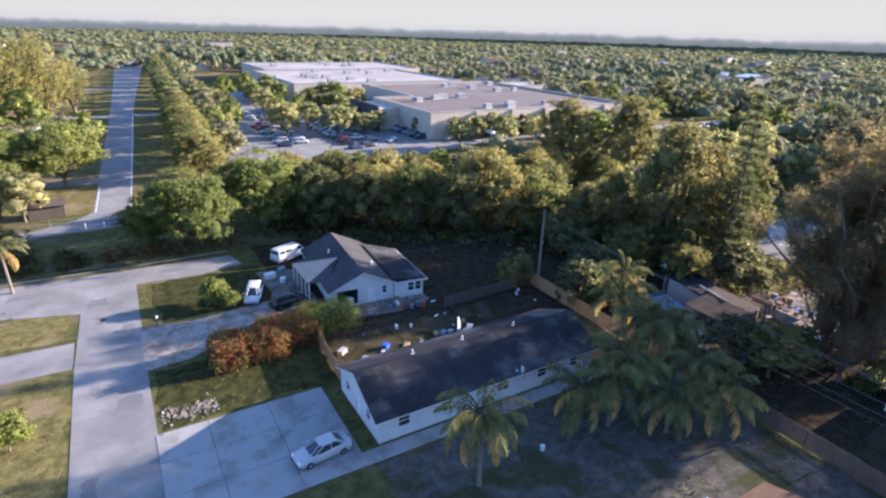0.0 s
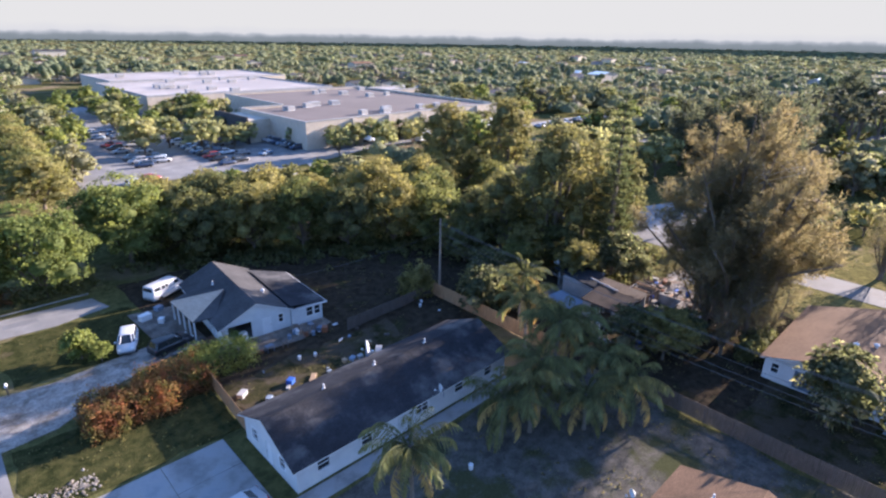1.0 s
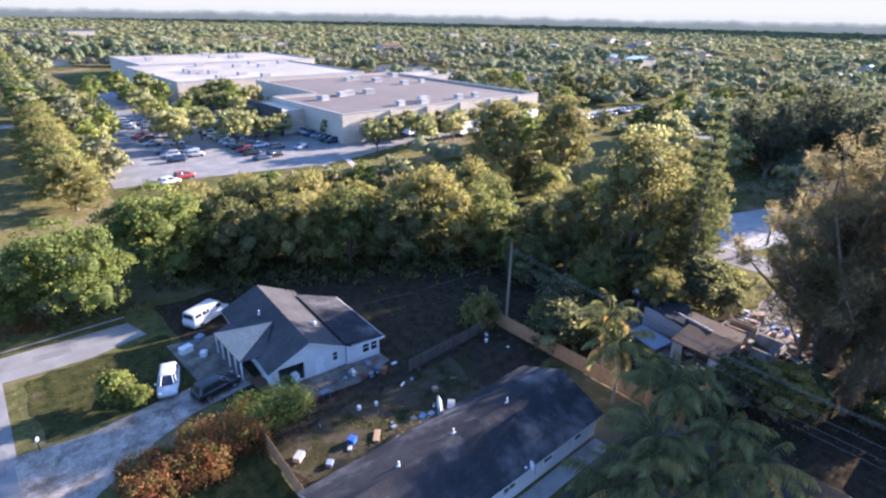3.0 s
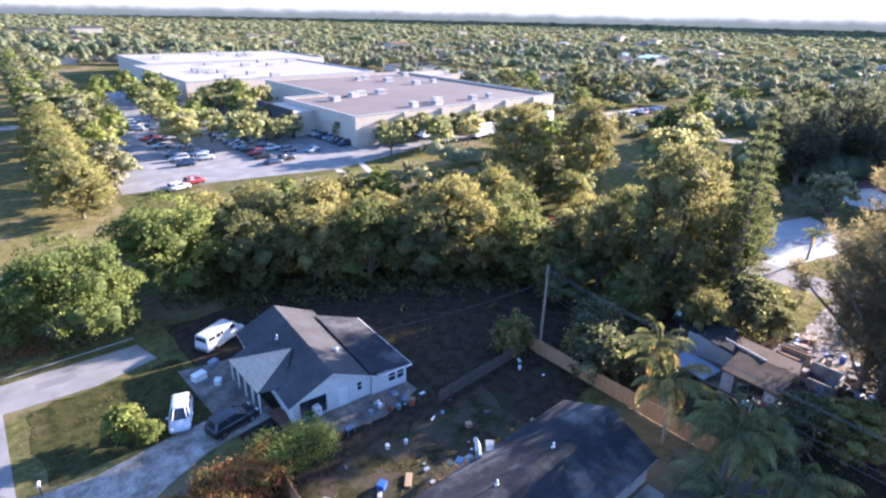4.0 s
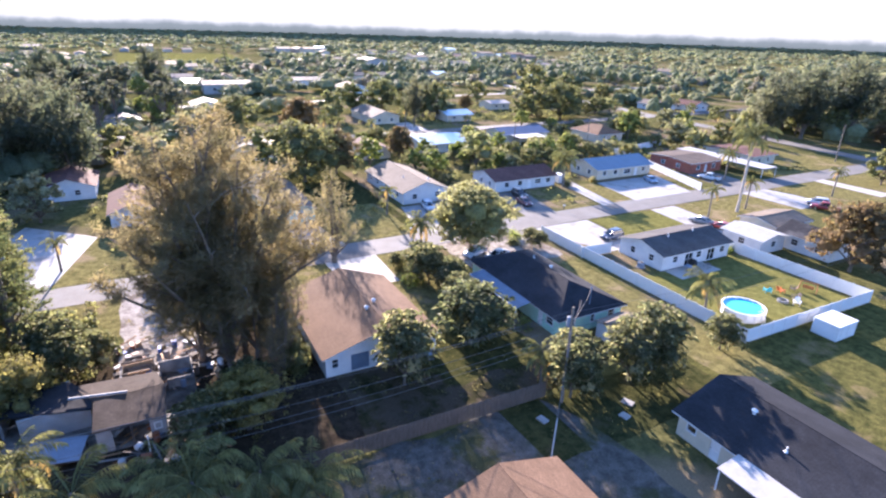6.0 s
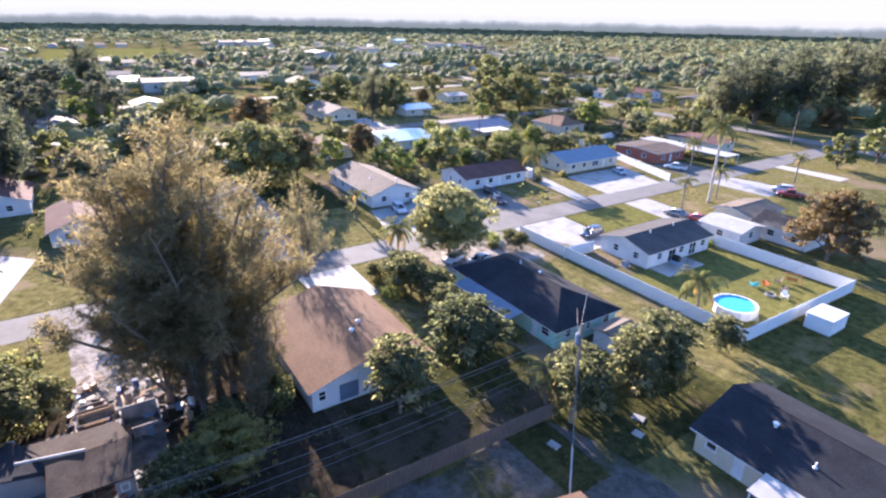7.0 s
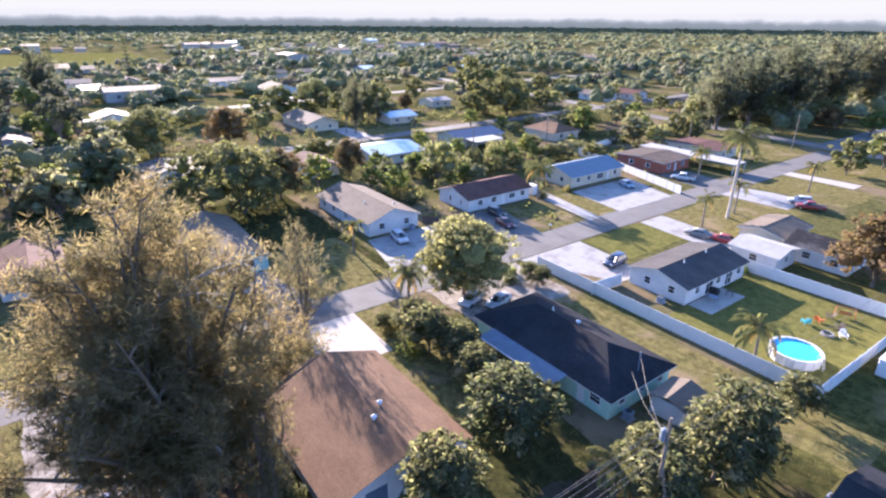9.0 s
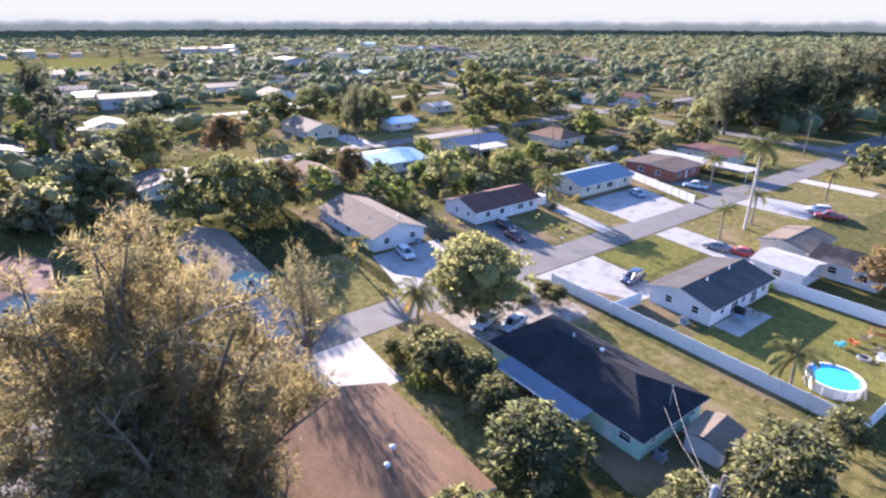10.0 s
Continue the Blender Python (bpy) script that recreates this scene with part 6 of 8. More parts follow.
def vinyl_fence(label, a, b, h=1.83):
    a, b = Vector((*a, 0)), Vector((*b, 0))
    L = (b - a).length
    n = max(1, round(L / 2.44))
    s = L / n
    t = thing("vinyl_fence", label, "fence", a, math.degrees(math.atan2(b.y - a.y, b.x - a.x)))
    pm, cm = Mesh(), Mesh()
    k = int((s - .16) / .15)
    # grooved panel in one piece: boards proud of narrow grooves
    front, back = [], []
    for i in range(k):
        u0, u1 = .08 + i * (s - .16) / k, .08 + (i + 1) * (s - .16) / k
        for u, d in ((u0, .012), (u0 + .005, .02), (u1 - .005, .02), (u1, .012)):
            front.append((u, -d))
            back.append((u, d))
    ring = front + back[::-1]
    pm.loft([[(x, y, .1) for x, y in ring], [(x, y, h - .1) for x, y in ring]])
    pd_, rd = pm.data("panel", M["vinyl"]), Mesh().box(.06, s - .06, -.03, .03, .05, .17).data("rail", M["vinyl"])
    po = Mesh().box(-.065, .065, -.065, .065, -.1, h + .05).loft([[(-.08, -.08, h + .05), (.08, -.08, h + .05), (.08, .08, h + .05), (-.08, .08, h + .05)], [(-.01, -.01, h + .12), (.01, -.01, h + .12), (.01, .01, h + .12), (-.01, .01, h + .12)]]).data("post", M["vinyl"])
    for i in range(n + 1):
        part("post", po, None, t, place=pose(i * s, 0, 0))
        if i < n:
            part("panel", pd_, None, t, place=pose(i * s, 0, 0))
            for z in (0, h - .18):
                part("rail", rd, None, t, place=pose(i * s, 0, z))
    return t


board_fence("warm brown cedar board fence at the back of the yard", (45.4, 51.8), (45.3, 30.5), 1.85, "wood_warm", seed=2)
board_fence("weathered grey board fence with worn gaps", (45.6, 25.5), (45.0, -3.5), 1.8, "wood_old", gap=.025, seed=3)
board_fence("weathered brown board fence beside the hedge", (15.6, 52.8), (15.0, 42.4), 1.8, "wood_warm", seed=4)
board_fence("dark weathered fence between two yards", (45.2, 51.9), (31.5, 51.2), 1.5, "wood_old", seed=5)
board_fence("low grey fence beside the house", (109, -28.2), (104.5, -31), 1.7, "wood_old", seed=6)
vinyl_fence("tall white vinyl privacy fence", (82.6, -31.8), (42.8, -31.4))
vinyl_fence("tall white vinyl privacy fence", (42.8, -31.4), (42.2, -57.4))
vinyl_fence("tall white vinyl privacy fence", (42.2, -57.4), (66.5, -56.8))
vinyl_fence("white vinyl gate panels beside the house", (71.2, -37.2), (71.6, -31.4))
vinyl_fence("tall white vinyl privacy fence", (92, -85.4), (119, -94.2))
vinyl_fence("tall white vinyl privacy fence", (119, -94.2), (130.5, -95.5))
vinyl_fence("tall white vinyl privacy fence", (130.5, -95.5), (136, -121.5))

# ---------------------------------------------------------------- poles and wires
def utility_pole(label, x, y, h, turn=0.0, transformer=False, arm=False):
    t = thing("utility_pole", label, "utility pole", (x, y, 0), turn)
    part("pole", Mesh().tube([(0, 0, -.3), (0, 0, h * .5), (0.04, 0, h)], [.17, .145, .11], 10), M["wood_pole"], t)
    if arm:
        part("crossarm", Mesh().box(-.06, .06, -1.1, 1.1, h - .75, h - .62), M["wood_pole"], t)
    for s in (-1, -.35, .35, 1) if arm else (0,):
        part("insulator", Mesh().tube([(0, s, h - .62), (0, s, h - .5), (0, s, h - .42)], [.05, .07, .03], 8), M["trim"], t)
    if transformer:
        part("transformer", Mesh().tube([(.35, 0, h - 2.2), (.35, 0, h - 2.1), (.35, 0, h - 1.25), (.35, 0, h - 1.1)], [.2, .25, .25, .12], 12), M["tin"], t)
    else:
        part("bracket", Mesh().tube([(0, 0, h - 1.9), (.5, .1, h - 1.8)], .03, 5), M["wire"], t)
    return t


def wire(a, b, sag=.6, label="thin black overhead cable between poles", r=.014):
    pts = [tuple(Vector(a).lerp(Vector(b), f) - Vector((0, 0, sag * 4 * f * (1 - f)))) for f in np.linspace(0, 1, 13)]
    return solo("overhead_cable", Mesh().tube(pts, r, 5), M["wire"], label, "cable")


utility_pole("tall weathered wooden utility pole behind the yards", 45.6, 50.6, 10.8, 4)
utility_pole("wooden utility pole with a grey transformer can", 43.6, -4.4, 10.4, -3, True)
gw = thing("guy_wire", "two pole stays with pale guards at the ground", "cable", (43.6, -4.4, 0))
for k in (0, .55):
    part("stay", Mesh().tube([(0, 0, 6.6 - k), (-6.1 + k, 6.2 - k, 0)], .018, 5), M["wire"], gw)
    part("guard", Mesh().tube([(-4.1 + k * .7, 4.17 - k * .7, 2.16 - k * .2), (-6.1 + k, 6.2 - k, 0)], .06, 8), M["dusty_white"], gw, "pale plastic guard")
utility_pole("slim utility pole among trees", 137.5, -10.5, 10.5, 0)
utility_pole("utility pole beside the far road", 97.7, -151.8, 11, 0)
utility_pole("utility pole beside the far road", 47.5, -150, 11, 0)
utility_pole("slim utility pole between houses", 140.5, -66, 9.5, 0)
utility_pole("slim utility pole behind houses", 142, -95, 9.5, 0)
for k, (s, z) in enumerate(((-1.0, 9.9), (.35, 9.9), (1.0, 9.9), (0.1, 8.6), (0.2, 7.7), (0.0, 7.2))):
    wire((45.6 + s * .3, 50.6, z + .3), (43.6 + s * .3, -4.4, z), .9 + .1 * k)
wire((43.9, -4.4, 8.6), (54.2, -17, 5.0), .7, "service cable to the house mast")
wire((43.7, -4.6, 8.8), (53.6, -15, 4.2), .9, "service cable to the house")
wire((45.6, 50.6, 9.0), (30, 60, 4.4), .5, "service cable to the house")
wire((45.7, 50.4, 8.8), (58.5, 38, 3.2), .6, "service cable to the derelict house")
wire((43.6, -4.4, 9.9), (42.5, -62, 9.9), .8)
wire((43.4, -4.4, 8.4), (42.3, -62, 8.4), .8)
solo("service_mast", Mesh().tube([(54.2, -17, 2.6), (54.2, -17, 5.1)], .05, 6).tube([(54.2, -17, 5.05), (54.2, -17, 5.2), (54.2, -17, 5.3)], [.09, .1, .03], 6), M["tin"], "grey electric service mast on the roof edge", "mast")

# ---------------------------------------------------------------- vehicles
car("suv", "white", 11.9, 64.2, 250, "white suv parked on the lawn's edge")
car("suv", "black", 15.2, 60.6, 12, "dark suv parked on the sandy drive")
car("van", "white", 19.5, 74.9, 24, "white cargo van with a roof rack")
car("sedan", "silver", 10.3, 34.2, 186, "silver sedan parked on the concrete driveway")
car("sedan", "white", 79.6, -16.2, 110, "white sedan under a tree")
car("sedan", "silver", 77.0, -18.8, 105, "silver sedan under a tree")
car("suv", "navy", 76.2, -42.3, 95, "dark blue suv in the driveway")
car("suv", "white", 104.2, -20.2, 170, "white suv with a dark roof in the driveway")
car("sedan", "maroon", 99.4, -40.2, 172, "dark red sedan in the driveway")
car("suv", "black", 104.5, -42.6, 175, "dark suv in the driveway")
car("sedan", "bluegrey", 102.6, -80.6, 158, "blue-grey sedan on the wide driveway")
car("sedan", "grey", 75.4, -64.6, 8, "grey sedan beside the house")
car("sedan", "red", 71.5, -65.6, 5, "dull red sedan beside the house")
car("sedan", "silver", 68.0, -66.0, 5, "silver sedan beside the house")
car("pickup", "red", 70.5, -97.4, 30, "red pickup truck in a driveway")
car("suv", "white", 73.5, -100.0, 30, "white suv in a driveway")
car("pickup", "white", 98.2, -96.5, 20, "white pickup truck beside the red house")
car("sedan", "bluegrey", 112.4, 30.6, 20, "pale blue sedan beside the house")
car("suv", "black", 89.5, 22, 90, "dark suv on the street")
car("pickup", "red", 77.4, 75.2, 30, "red pickup truck half hidden by the hedgerow")
car("sedan", "white", 80.6, 73.0, 20, "white sedan behind the hedgerow")
car("suv", "bluegrey", 84.6, 70.8, 200, "pale blue suv behind the hedgerow")
car("sedan", "white", 89.2, 67.6, 200, "white sedan beside the grass track")
cols = ["white", "silver", "black", "grey", "navy", "white", "bluegrey", "red", "silver", "grey"]
lot = [(33.9, 136.4, 10), (37.9, 139, 8), (58.4, 144.8, 5), (62.5, 146, 5), (66.9, 154, 10), (72, 150.5, 200)]
for i in range(17):
    lot += [(41.2 + .17 * i, 155 + i * 5.6, 176)] if i % 5 != 3 else []
    if i < 12:
        lot += [(46.6 + .17 * i, 158 + i * 5.6, -4)] if i % 4 != 2 else []
for i in range(9):
    lot += [(58.4 + .1 * i, 151 + i * 4.4, 176), (63.6 + .1 * i, 158 + i * 4.4, -4)]
for i in range(13):
    lot += [(82.6 + .1 * i, 151.8 + i * 2.9, 176)]
for i in range(7):
    lot += [(70 + .1 * i, 172 + i * 4.6, -4)]
for i in range(12):
    lot += [(176 + i * 3.4, 133 + rnd.uniform(-.5, .5), 90)]
for i, (x, y, hd) in enumerate(lot):
    if i > 5 and rnd.random() < .12:
        continue
    car(rnd.choice(("sedan", "suv", "sedan", "suv", "pickup")), cols[(i * 7 + i // 3) % 10], x, y, hd + rnd.uniform(-2, 2), "parked car in the shopping car park", "cars in the car park", .03, True)
for i in range(3):
    if i == 0:
        tent = thing("canopy_tent", "white peaked canopy tent beside the lane", "tent", (102.7, 141.5, .03))
        part("canopy", Mesh().loft([[(-2, -2, 2.2), (2, -2, 2.2), (2, 2, 2.2), (-2, 2, 2.2)], [(-.1, -.1, 3.9), (.1, -.1, 3.9), (.1, .1, 3.9), (-.1, .1, 3.9)]]), M["vinyl"], tent)
        for a, b in ((-1.9, -1.9), (1.9, -1.9), (1.9, 1.9), (-1.9, 1.9)):
            part("pole", Mesh().tube([(a, b, 0), (a, b, 2.2)], .04, 6), M["tin"], tent)
    t = thing("white_trailer", "white box trailer behind the store", "trailer", (122 + i * 16, 137 + i * 2.0, 0), 6, "trailers behind the store")
    part("body", Mesh().block(-5, 5, -1.25, 1.25, 1.0, 3.9, .05), M["vinyl"], t)
    part("bogie", Mesh().box(-4, -2, -1.1, 1.1, .3, 1.0).box(3.6, 3.8, -.8, .8, 0, 1.0), M["tyre"], t)
    for s in (-1, 1):
        part("wheel", Mesh().tube([(-3, s * 1.0, .5), (-3, s * 1.25, .5)], .5, 12), M["tyre"], t)


def chain_fence(a, b, h=1.2):
    a, b = Vector((*a, 0)), Vector((*b, 0))
    L = (b - a).length
    t = thing("chain_fence", "low galvanised chain-link fence", "fence", a, math.degrees(math.atan2(b.y - a.y, b.x - a.x)))
    n = round(L / 3)
    for i in range(n + 1):
        part("post", Mesh().tube([(i * L / n, 0, -.1), (i * L / n, 0, h)], .03, 6), M["tin"], t)
    for z in (.1, h * .5, h):
        part("rail", Mesh().tube([(0, 0, z), (L, 0, z)], .02, 5), M["tin"], t)
    return t


chain_fence((-17, 105.5), (4, 103.5))


# ---------------------------------------------------------------- near plants
def grove(src, spots):
    """Sets the built tree on the first spot and copies of it on the rest: x, y, size, height factor."""
    for i, (x, y, s, *k) in enumerate(spots):
        m = Matrix.Translation((x, y, 0)) @ pose(0, 0, 0, 0, 0, (x * 37 + y * 53) % 360) @ Matrix.Diagonal((s, s, s * (k[0] if k else 1), 1))
        if i:
            copy_thing(src, m)
        else:
            first = m
    src.matrix_basis = first


casu = casuarina("casuarina_tree", "tall feathery casuarina with olive-brown needles and bare twigs", 27, 13.0, "leaf_pine", 170000, 36, .38, 4)
grove(casu, [(67.4, 23.2, 1.06, .86)])
casu2 = casuarina("casuarina_tree", "feathery casuarina with olive-brown needles", 17, 7.5, "leaf_pine_far", 3000, 9, .35, 0, 2.0)
grove(casu2, [(150, 42, 1.1), (158, 52, 1.2), (168, 46, 1.05), (143, 58, 1.0), (176, 60, 1.1), (185, 50, 1.0), (150, 66, 1.0), (129, -166, 1.2), (126, -182, 1.35), (123.6, -204.5, 1.5), (118.5, -226.5, 1.6), (112, -247, 1.7), (138, -178, 1.0), (142, -196, 1.2), *((rnd.uniform(126, 200), rnd.uniform(-285, -205), rnd.uniform(.8, 1.3)) for _ in range(7)), (216, -74, .75), (222, -80, .7), (300, 60, 1.2), (330, 20, 1.2), (195, -60, .6, 1.6)])
casu4 = casuarina("casuarina_tree", "tall golden-green casuarina beside the boulevard", 25, 8.5, "leaf_pine_gold", 5200, 14, .35, 0, 1.8)
grove(casu4, [(-16, 213, 1.08), (-25, 208, 1.04), (-10, 243, .78), (-22, 232, 1.0), (-33, 214, 1.0), (-31, 196, .9), (-40, 230, 1.1)])
casu3 = casuarina("casuarina_tree", "slender wispy casuarina growth", 14.5, 4.0, "leaf_pine", 4600, 9, .3, 1)
# copies round (65, 21) are added as the big casuarina's low, shading boughs
grove(casu3, [(86.0, 5.0, .92), (97, 12, .8), (64.4, 20.4, .8), (66.2, 25.8, .8), (70.4, 20.8, .85), (63.2, 23.4, .62), (61.6, 18.4, .62), (64.6, 17.4, .72), (58.6, 19.6, .45)])
gold = broadleaf("ear_tree", "tall tree with yellow-green sunlit foliage", 19, 5.2, "leaf_gold", 15000, 17, .28, .12, flat=1.15)
grove(gold, [(68.8, 49.5, 1.2, .92), (83.5, 89, 1.22, .84), (96.8, 83, 1.18, .9), (78.6, 50.5, .85, 1.08), (79.4, 44.2, .72, 1.15), (64, 56, .7)])
spr = conifer("norfolk_pine", "slim dark conifer with level tiers of branches", 25, 4.0, "leaf_spruce", 19)
grove(spr, [(73.5, 42.5, 1.0)])
spr_far = conifer("norfolk_pine", "tall dark conifer standing alone far off", 24, 3.8, "leaf_spruce", 11)
grove(spr_far, [(452, 9, .8), (425, -28, 1.05)])
oak = broadleaf("oak_tree", "broad green tree with a rounded leafy crown", 11.5, 7.0, "leaf_oak", 19000, 14, .27, .16)
grove(oak, [(8.0, 84.5, 1.0), (19.5, 89.5, 1.08), (2.0, 88, .6), (-9.6, 132.5, 1.14), (-20, 130, 1.0), (-24, 146, 1.0)])
dark = broadleaf("hedgerow_tree", "dense dark green tree in the hedgerow", 9.5, 5.4, "leaf_dark", 8200, 13, .3, .02, singly=False)
grove(dark, [(28.5, 85, 1.0, 1.12), (134, -3.5, 1.7, .86), (198, 2, 1.6, .84), (193, -126, 1.9, .82), (233, -62, 1.4), (-15, 88.5, .62), (-18.5, 92, .7), (47, 73.5, 0.95, 1.12), (33, 91, 1.08, 1.12), (66, 62, 0.9, 1.12), (57, 57, 0.72), (92, 90, 0.8), (66, 46, 0.7), (69, 56, 0.8), (71, 61, 0.85, 1.12), (79, 47, 0.6)])
olive = broadleaf("hedgerow_tree", "olive-green sunlit tree in the hedgerow", 10.0, 5.2, "leaf_olive", 8200, 13, .29, .04, singly=False)
grove(olive, [*((15.6 + i * 1.28, 129 + i * 22.8, 1.2, .86) for i in range(4)), (35, 81.5, 1.0, 1.12), (53.5, 70, 0.95, 1.12), (40, 87.5, 1.05, 1.12), (25, 93, 1.0, 1.12), (76, 84, 0.9, 1.12), (69, 81, 0.95, 1.12), (89, 97, 0.75), (75, 66, 0.8, 1.12), (63, 41, 0.62), (61, 49, 0.7), (81, 59, 0.8)])
fresh = broadleaf("hedgerow_tree", "fresh green tree in the hedgerow", 9.6, 5.2, "leaf_green", 8200, 12, .29, .04, singly=False)
grove(fresh, [*((16.2 + i * 1.28, 140.4 + i * 22.8, 1.2, .86) for i in range(3)), (41.5, 78, 1.05, 1.12), (58, 64.5, 0.9, 1.12), (60, 71, 0.95, 1.12), (66, 74, 0.95, 1.12), (86, 78, 0.85), (57, 47, 0.6), (86, 66, 0.85)])
dome = broadleaf("dome_tree", "round-topped olive tree standing over the hedgerow", 12.3, 6.6, "leaf_olive", 14000, 14, .26, .25, clump=.6)
grove(dome, [(54, 75.5, 1.06), (52.8, 23.4, .56, .85), (45.5, 82.5, .86), (34, 97, .85), (27, 99, .8)])
bush_t = broadleaf("shade_tree", "rounded light green shade tree beside the street", 10.6, 6.8, "leaf_light", 24000, 18, .3, .12, clump=.6)
grove(bush_t, [(82, -16.8, 1.0)])
large = whorl_tree("loquat_tree", "bushy tree with whorls of long leathery leaves and pale tips", 7.0, 4.0, "leaf_broad", 324, .66)
grove(large, [(53.0, 8.2, .92, 1.18), (57.0, -2.0, 1.2, .82), (43.6, -16.6, 1.05), (43.4, -12.9, .9), (46.0, -7.6, .78), (43.8, -5.6, .8), (43.2, -27.3, .6), (73, -4.6, .8), (69.6, -6.0, .7), (65, -5.0, .66), (76.5, -5, .7), (80, -2.8, .35), (77.6, -27.6, .42), (80, -27.4, .4), (52, 27, .72), (55.9, 22.5, .68), (70.6, 38.8, .85), (67.6, 38.4, .75), (69.6, 35.4, .55), (47, 44, .8), (50, 40, .7), (52, 48, .8)])
lime = broadleaf("young_tree", "small bright green young tree", 4.4, 2.2, "leaf_bright", 2600, 7, .3, .22)
grove(lime, [(7.6, 64.8, .74), (9.0, 62.8, .5), (-10.8, 46.2, .75), (127, -52, 1.0), (140, -47, 1.2)])
rust = broadleaf("rusty_tree", "broad tree with rust-coloured leaves", 11, 6.0, "leaf_rust", 9000, 12, .38, .12)
grove(rust, [(49.5, -66.5, 1.0), (147, -33, .62, 1.3), (197.4, -19, 1.1, .92), (227, -100, .6), (139, -12.5, .95), (103.5, -190.5, .8)])

shrub("hedge", "hedge of red and orange flowering shrub", 5.2, 11.4, 49.4, 53.4, 2.5, "leaf_red", 12000, .2, "hedge", 1.15, 9)
shrub("hedge", "green clipped hedge with red blossom at its end", 9.8, 15.4, 50.4, 54.0, 2.7, "leaf_red", 9000, .17, "hedge", 1.15, 6)
shrub("hedge", "bright green hedge above the board fence", 14.4, 20.4, 51.8, 54.8, 2.8, "leaf_bright", 9000, .17, "hedge", 1.15, 6)
shrub("brush", "tangle of brown and green brush on the bank", -16, -5, 83.6, 88, 2.0, "leaf_brush", 3600, .3, "shrub", .7, 9)
shrub("brush", "tangle of dry brown brush with red blossom on the bank", -5, 6, 83.6, 87, 2.0, "leaf_red", 2000, .26, "shrub", .7, 9)
shrub("brush", "dark green brush behind the kerb", 4, 14, 82.8, 85.4, 1.8, "leaf_dark", 3000, .28, "shrub", .7, 9)
shrub("shrub", "grey-green bush beside the utility pole", 41.6, 46.2, 51, 55.4, 4.6, "leaf_olive", 4200, .26)
shrub("shrub", "leafy bush beside the board fence", 46.6, 52, 43, 49.5, 4.4, "leaf_olive", 4600, .28)
shrub("shrub", "dark bushes between the house and the casuarina", 58, 66, 15.9, 18.6, 3.2, "leaf_dark", 5200, .26)
shrub("shrub", "low shrub by the wall", 56.2, 58, -10.4, -8.8, 1.2, "leaf_bright", 500, .2)
for i, (x, y, s, h) in enumerate(((83.6, -26.5, 1.2, 1.2), (81.2, -24.8, 1.0, 1.0), (79.4, -3.4, 1.2, 1.5), (74, -2.6, 1.5, 1.6), (107.4, -58.6, .8, 1.2), (108, -66.8, .9, 1.1), (63, -56, .6, .8), (121, -33, 2, 2.5), (126, -34, 2.4, 2.6), (132, -36, 2.2, 2.5), (124, -60, 2.2, 2.2), (130, -64, 2, 2), (130, -101, 3, 2.4), (136, -104, 3, 2.4))):
    shrub("shrub", "small leafy garden shrub", x - s, x + s, y - s, y + s, h, ("leaf_bright", "leaf_broad", "leaf_olive")[i % 3], 700 if s < 2 else 1500, .24)

P_L = "coconut palm with arching green fronds"
palm(P_L, 19.4, 25.6, 5.8, 4.2, 24, .05, 1, 4)
for i, (x, y, h) in enumerate(((30.6, 27.0, 3.8), (33.0, 25.8, 5.2), (35.6, 27.0, 6.2), (39.4, 28.2, 7.4), (42.0, 24.4, 5.0), (36.8, 22.8, 3.6), (43.4, 34.6, 6.8), (40.2, 21.4, 4.2), (43.6, 29.4, 6.0))):
    palm(P_L, x, y, h * .9, 4.4, 19, .1, 20 + i, 3)
palm("coconut palm with ragged fronds beside the fence", 47.0, 38.4, 6.4, 3.6, 18, .05, 41, 3)
palm("coconut palm beside the white fence", 50.2, -33.6, 4.0, 3.6, 20, .08, 42, 2)
palm("palm with drooping fronds beside the street", 82.6, -8.0, 5.4, 3.4, 26, .04, 43, 5)
palm("young palm in the front lawn", 104.4, -11.4, 4.6, 2.4, 14, .05, 44, 2)
palm("coconut palm before the white house", 107.6, -57.0, 6.0, 4.0, 20, .06, 45, 2)
palm("coconut palm before the white house", 110.2, -59.4, 6.4, 4.0, 20, .06, 46, 2)
palm("tall royal palm with a pale straight trunk", 77.6, -78.6, 14.6, 5.4, 20, .02, 47, 0, .26, True)
palm("small palm on the front lawn", 77.7, -69.8, 5.2, 2.6, 14, .03, 48, 1)
palm("small palm on the front lawn", 78.2, -82.2, 5.6, 2.8, 14, .03, 49, 1)
palm("coconut palm beside the red house", 96.4, -100, 6.4, 3.2, 18, .05, 50, 2)
palm("coconut palm before the cream house", 196, -57, 6.4, 3.0, 16, .05, 51, 2)
palm("cabbage palm beside the street", 76.2, -110.7, 5.6, 2.6, 14, .03, 52, 1)
palm("young palm on the verge", 98.6, 41.0, 4.2, 2.2, 14, .03, 53, 1)
palm("coconut palm with hanging dry fronds at the street's corner", -13.6, 79.0, 5.5, 3.4, 18, .05, 54, 6)
palm("low grey-green palm among the trees", 46.9, -4.4, 3.2, 2.9, 22, .05, 55, 2)
palm("palm among the trees", 108, 62, 7, 3.2, 18, .05, 56, 2)
palm("palm among the trees", 116, 66, 7.5, 3.2, 18, .05, 57, 2)
for i, (x, y) in enumerate(((132, -156), (143, -159), (158, -161), (150, -176), (171, -178), (122, -138), (186, -150))):
    palm("slender palm along the cross street", x, y, 5.4 + (i % 3), 2.8, 13, .05, 70 + i, 1)
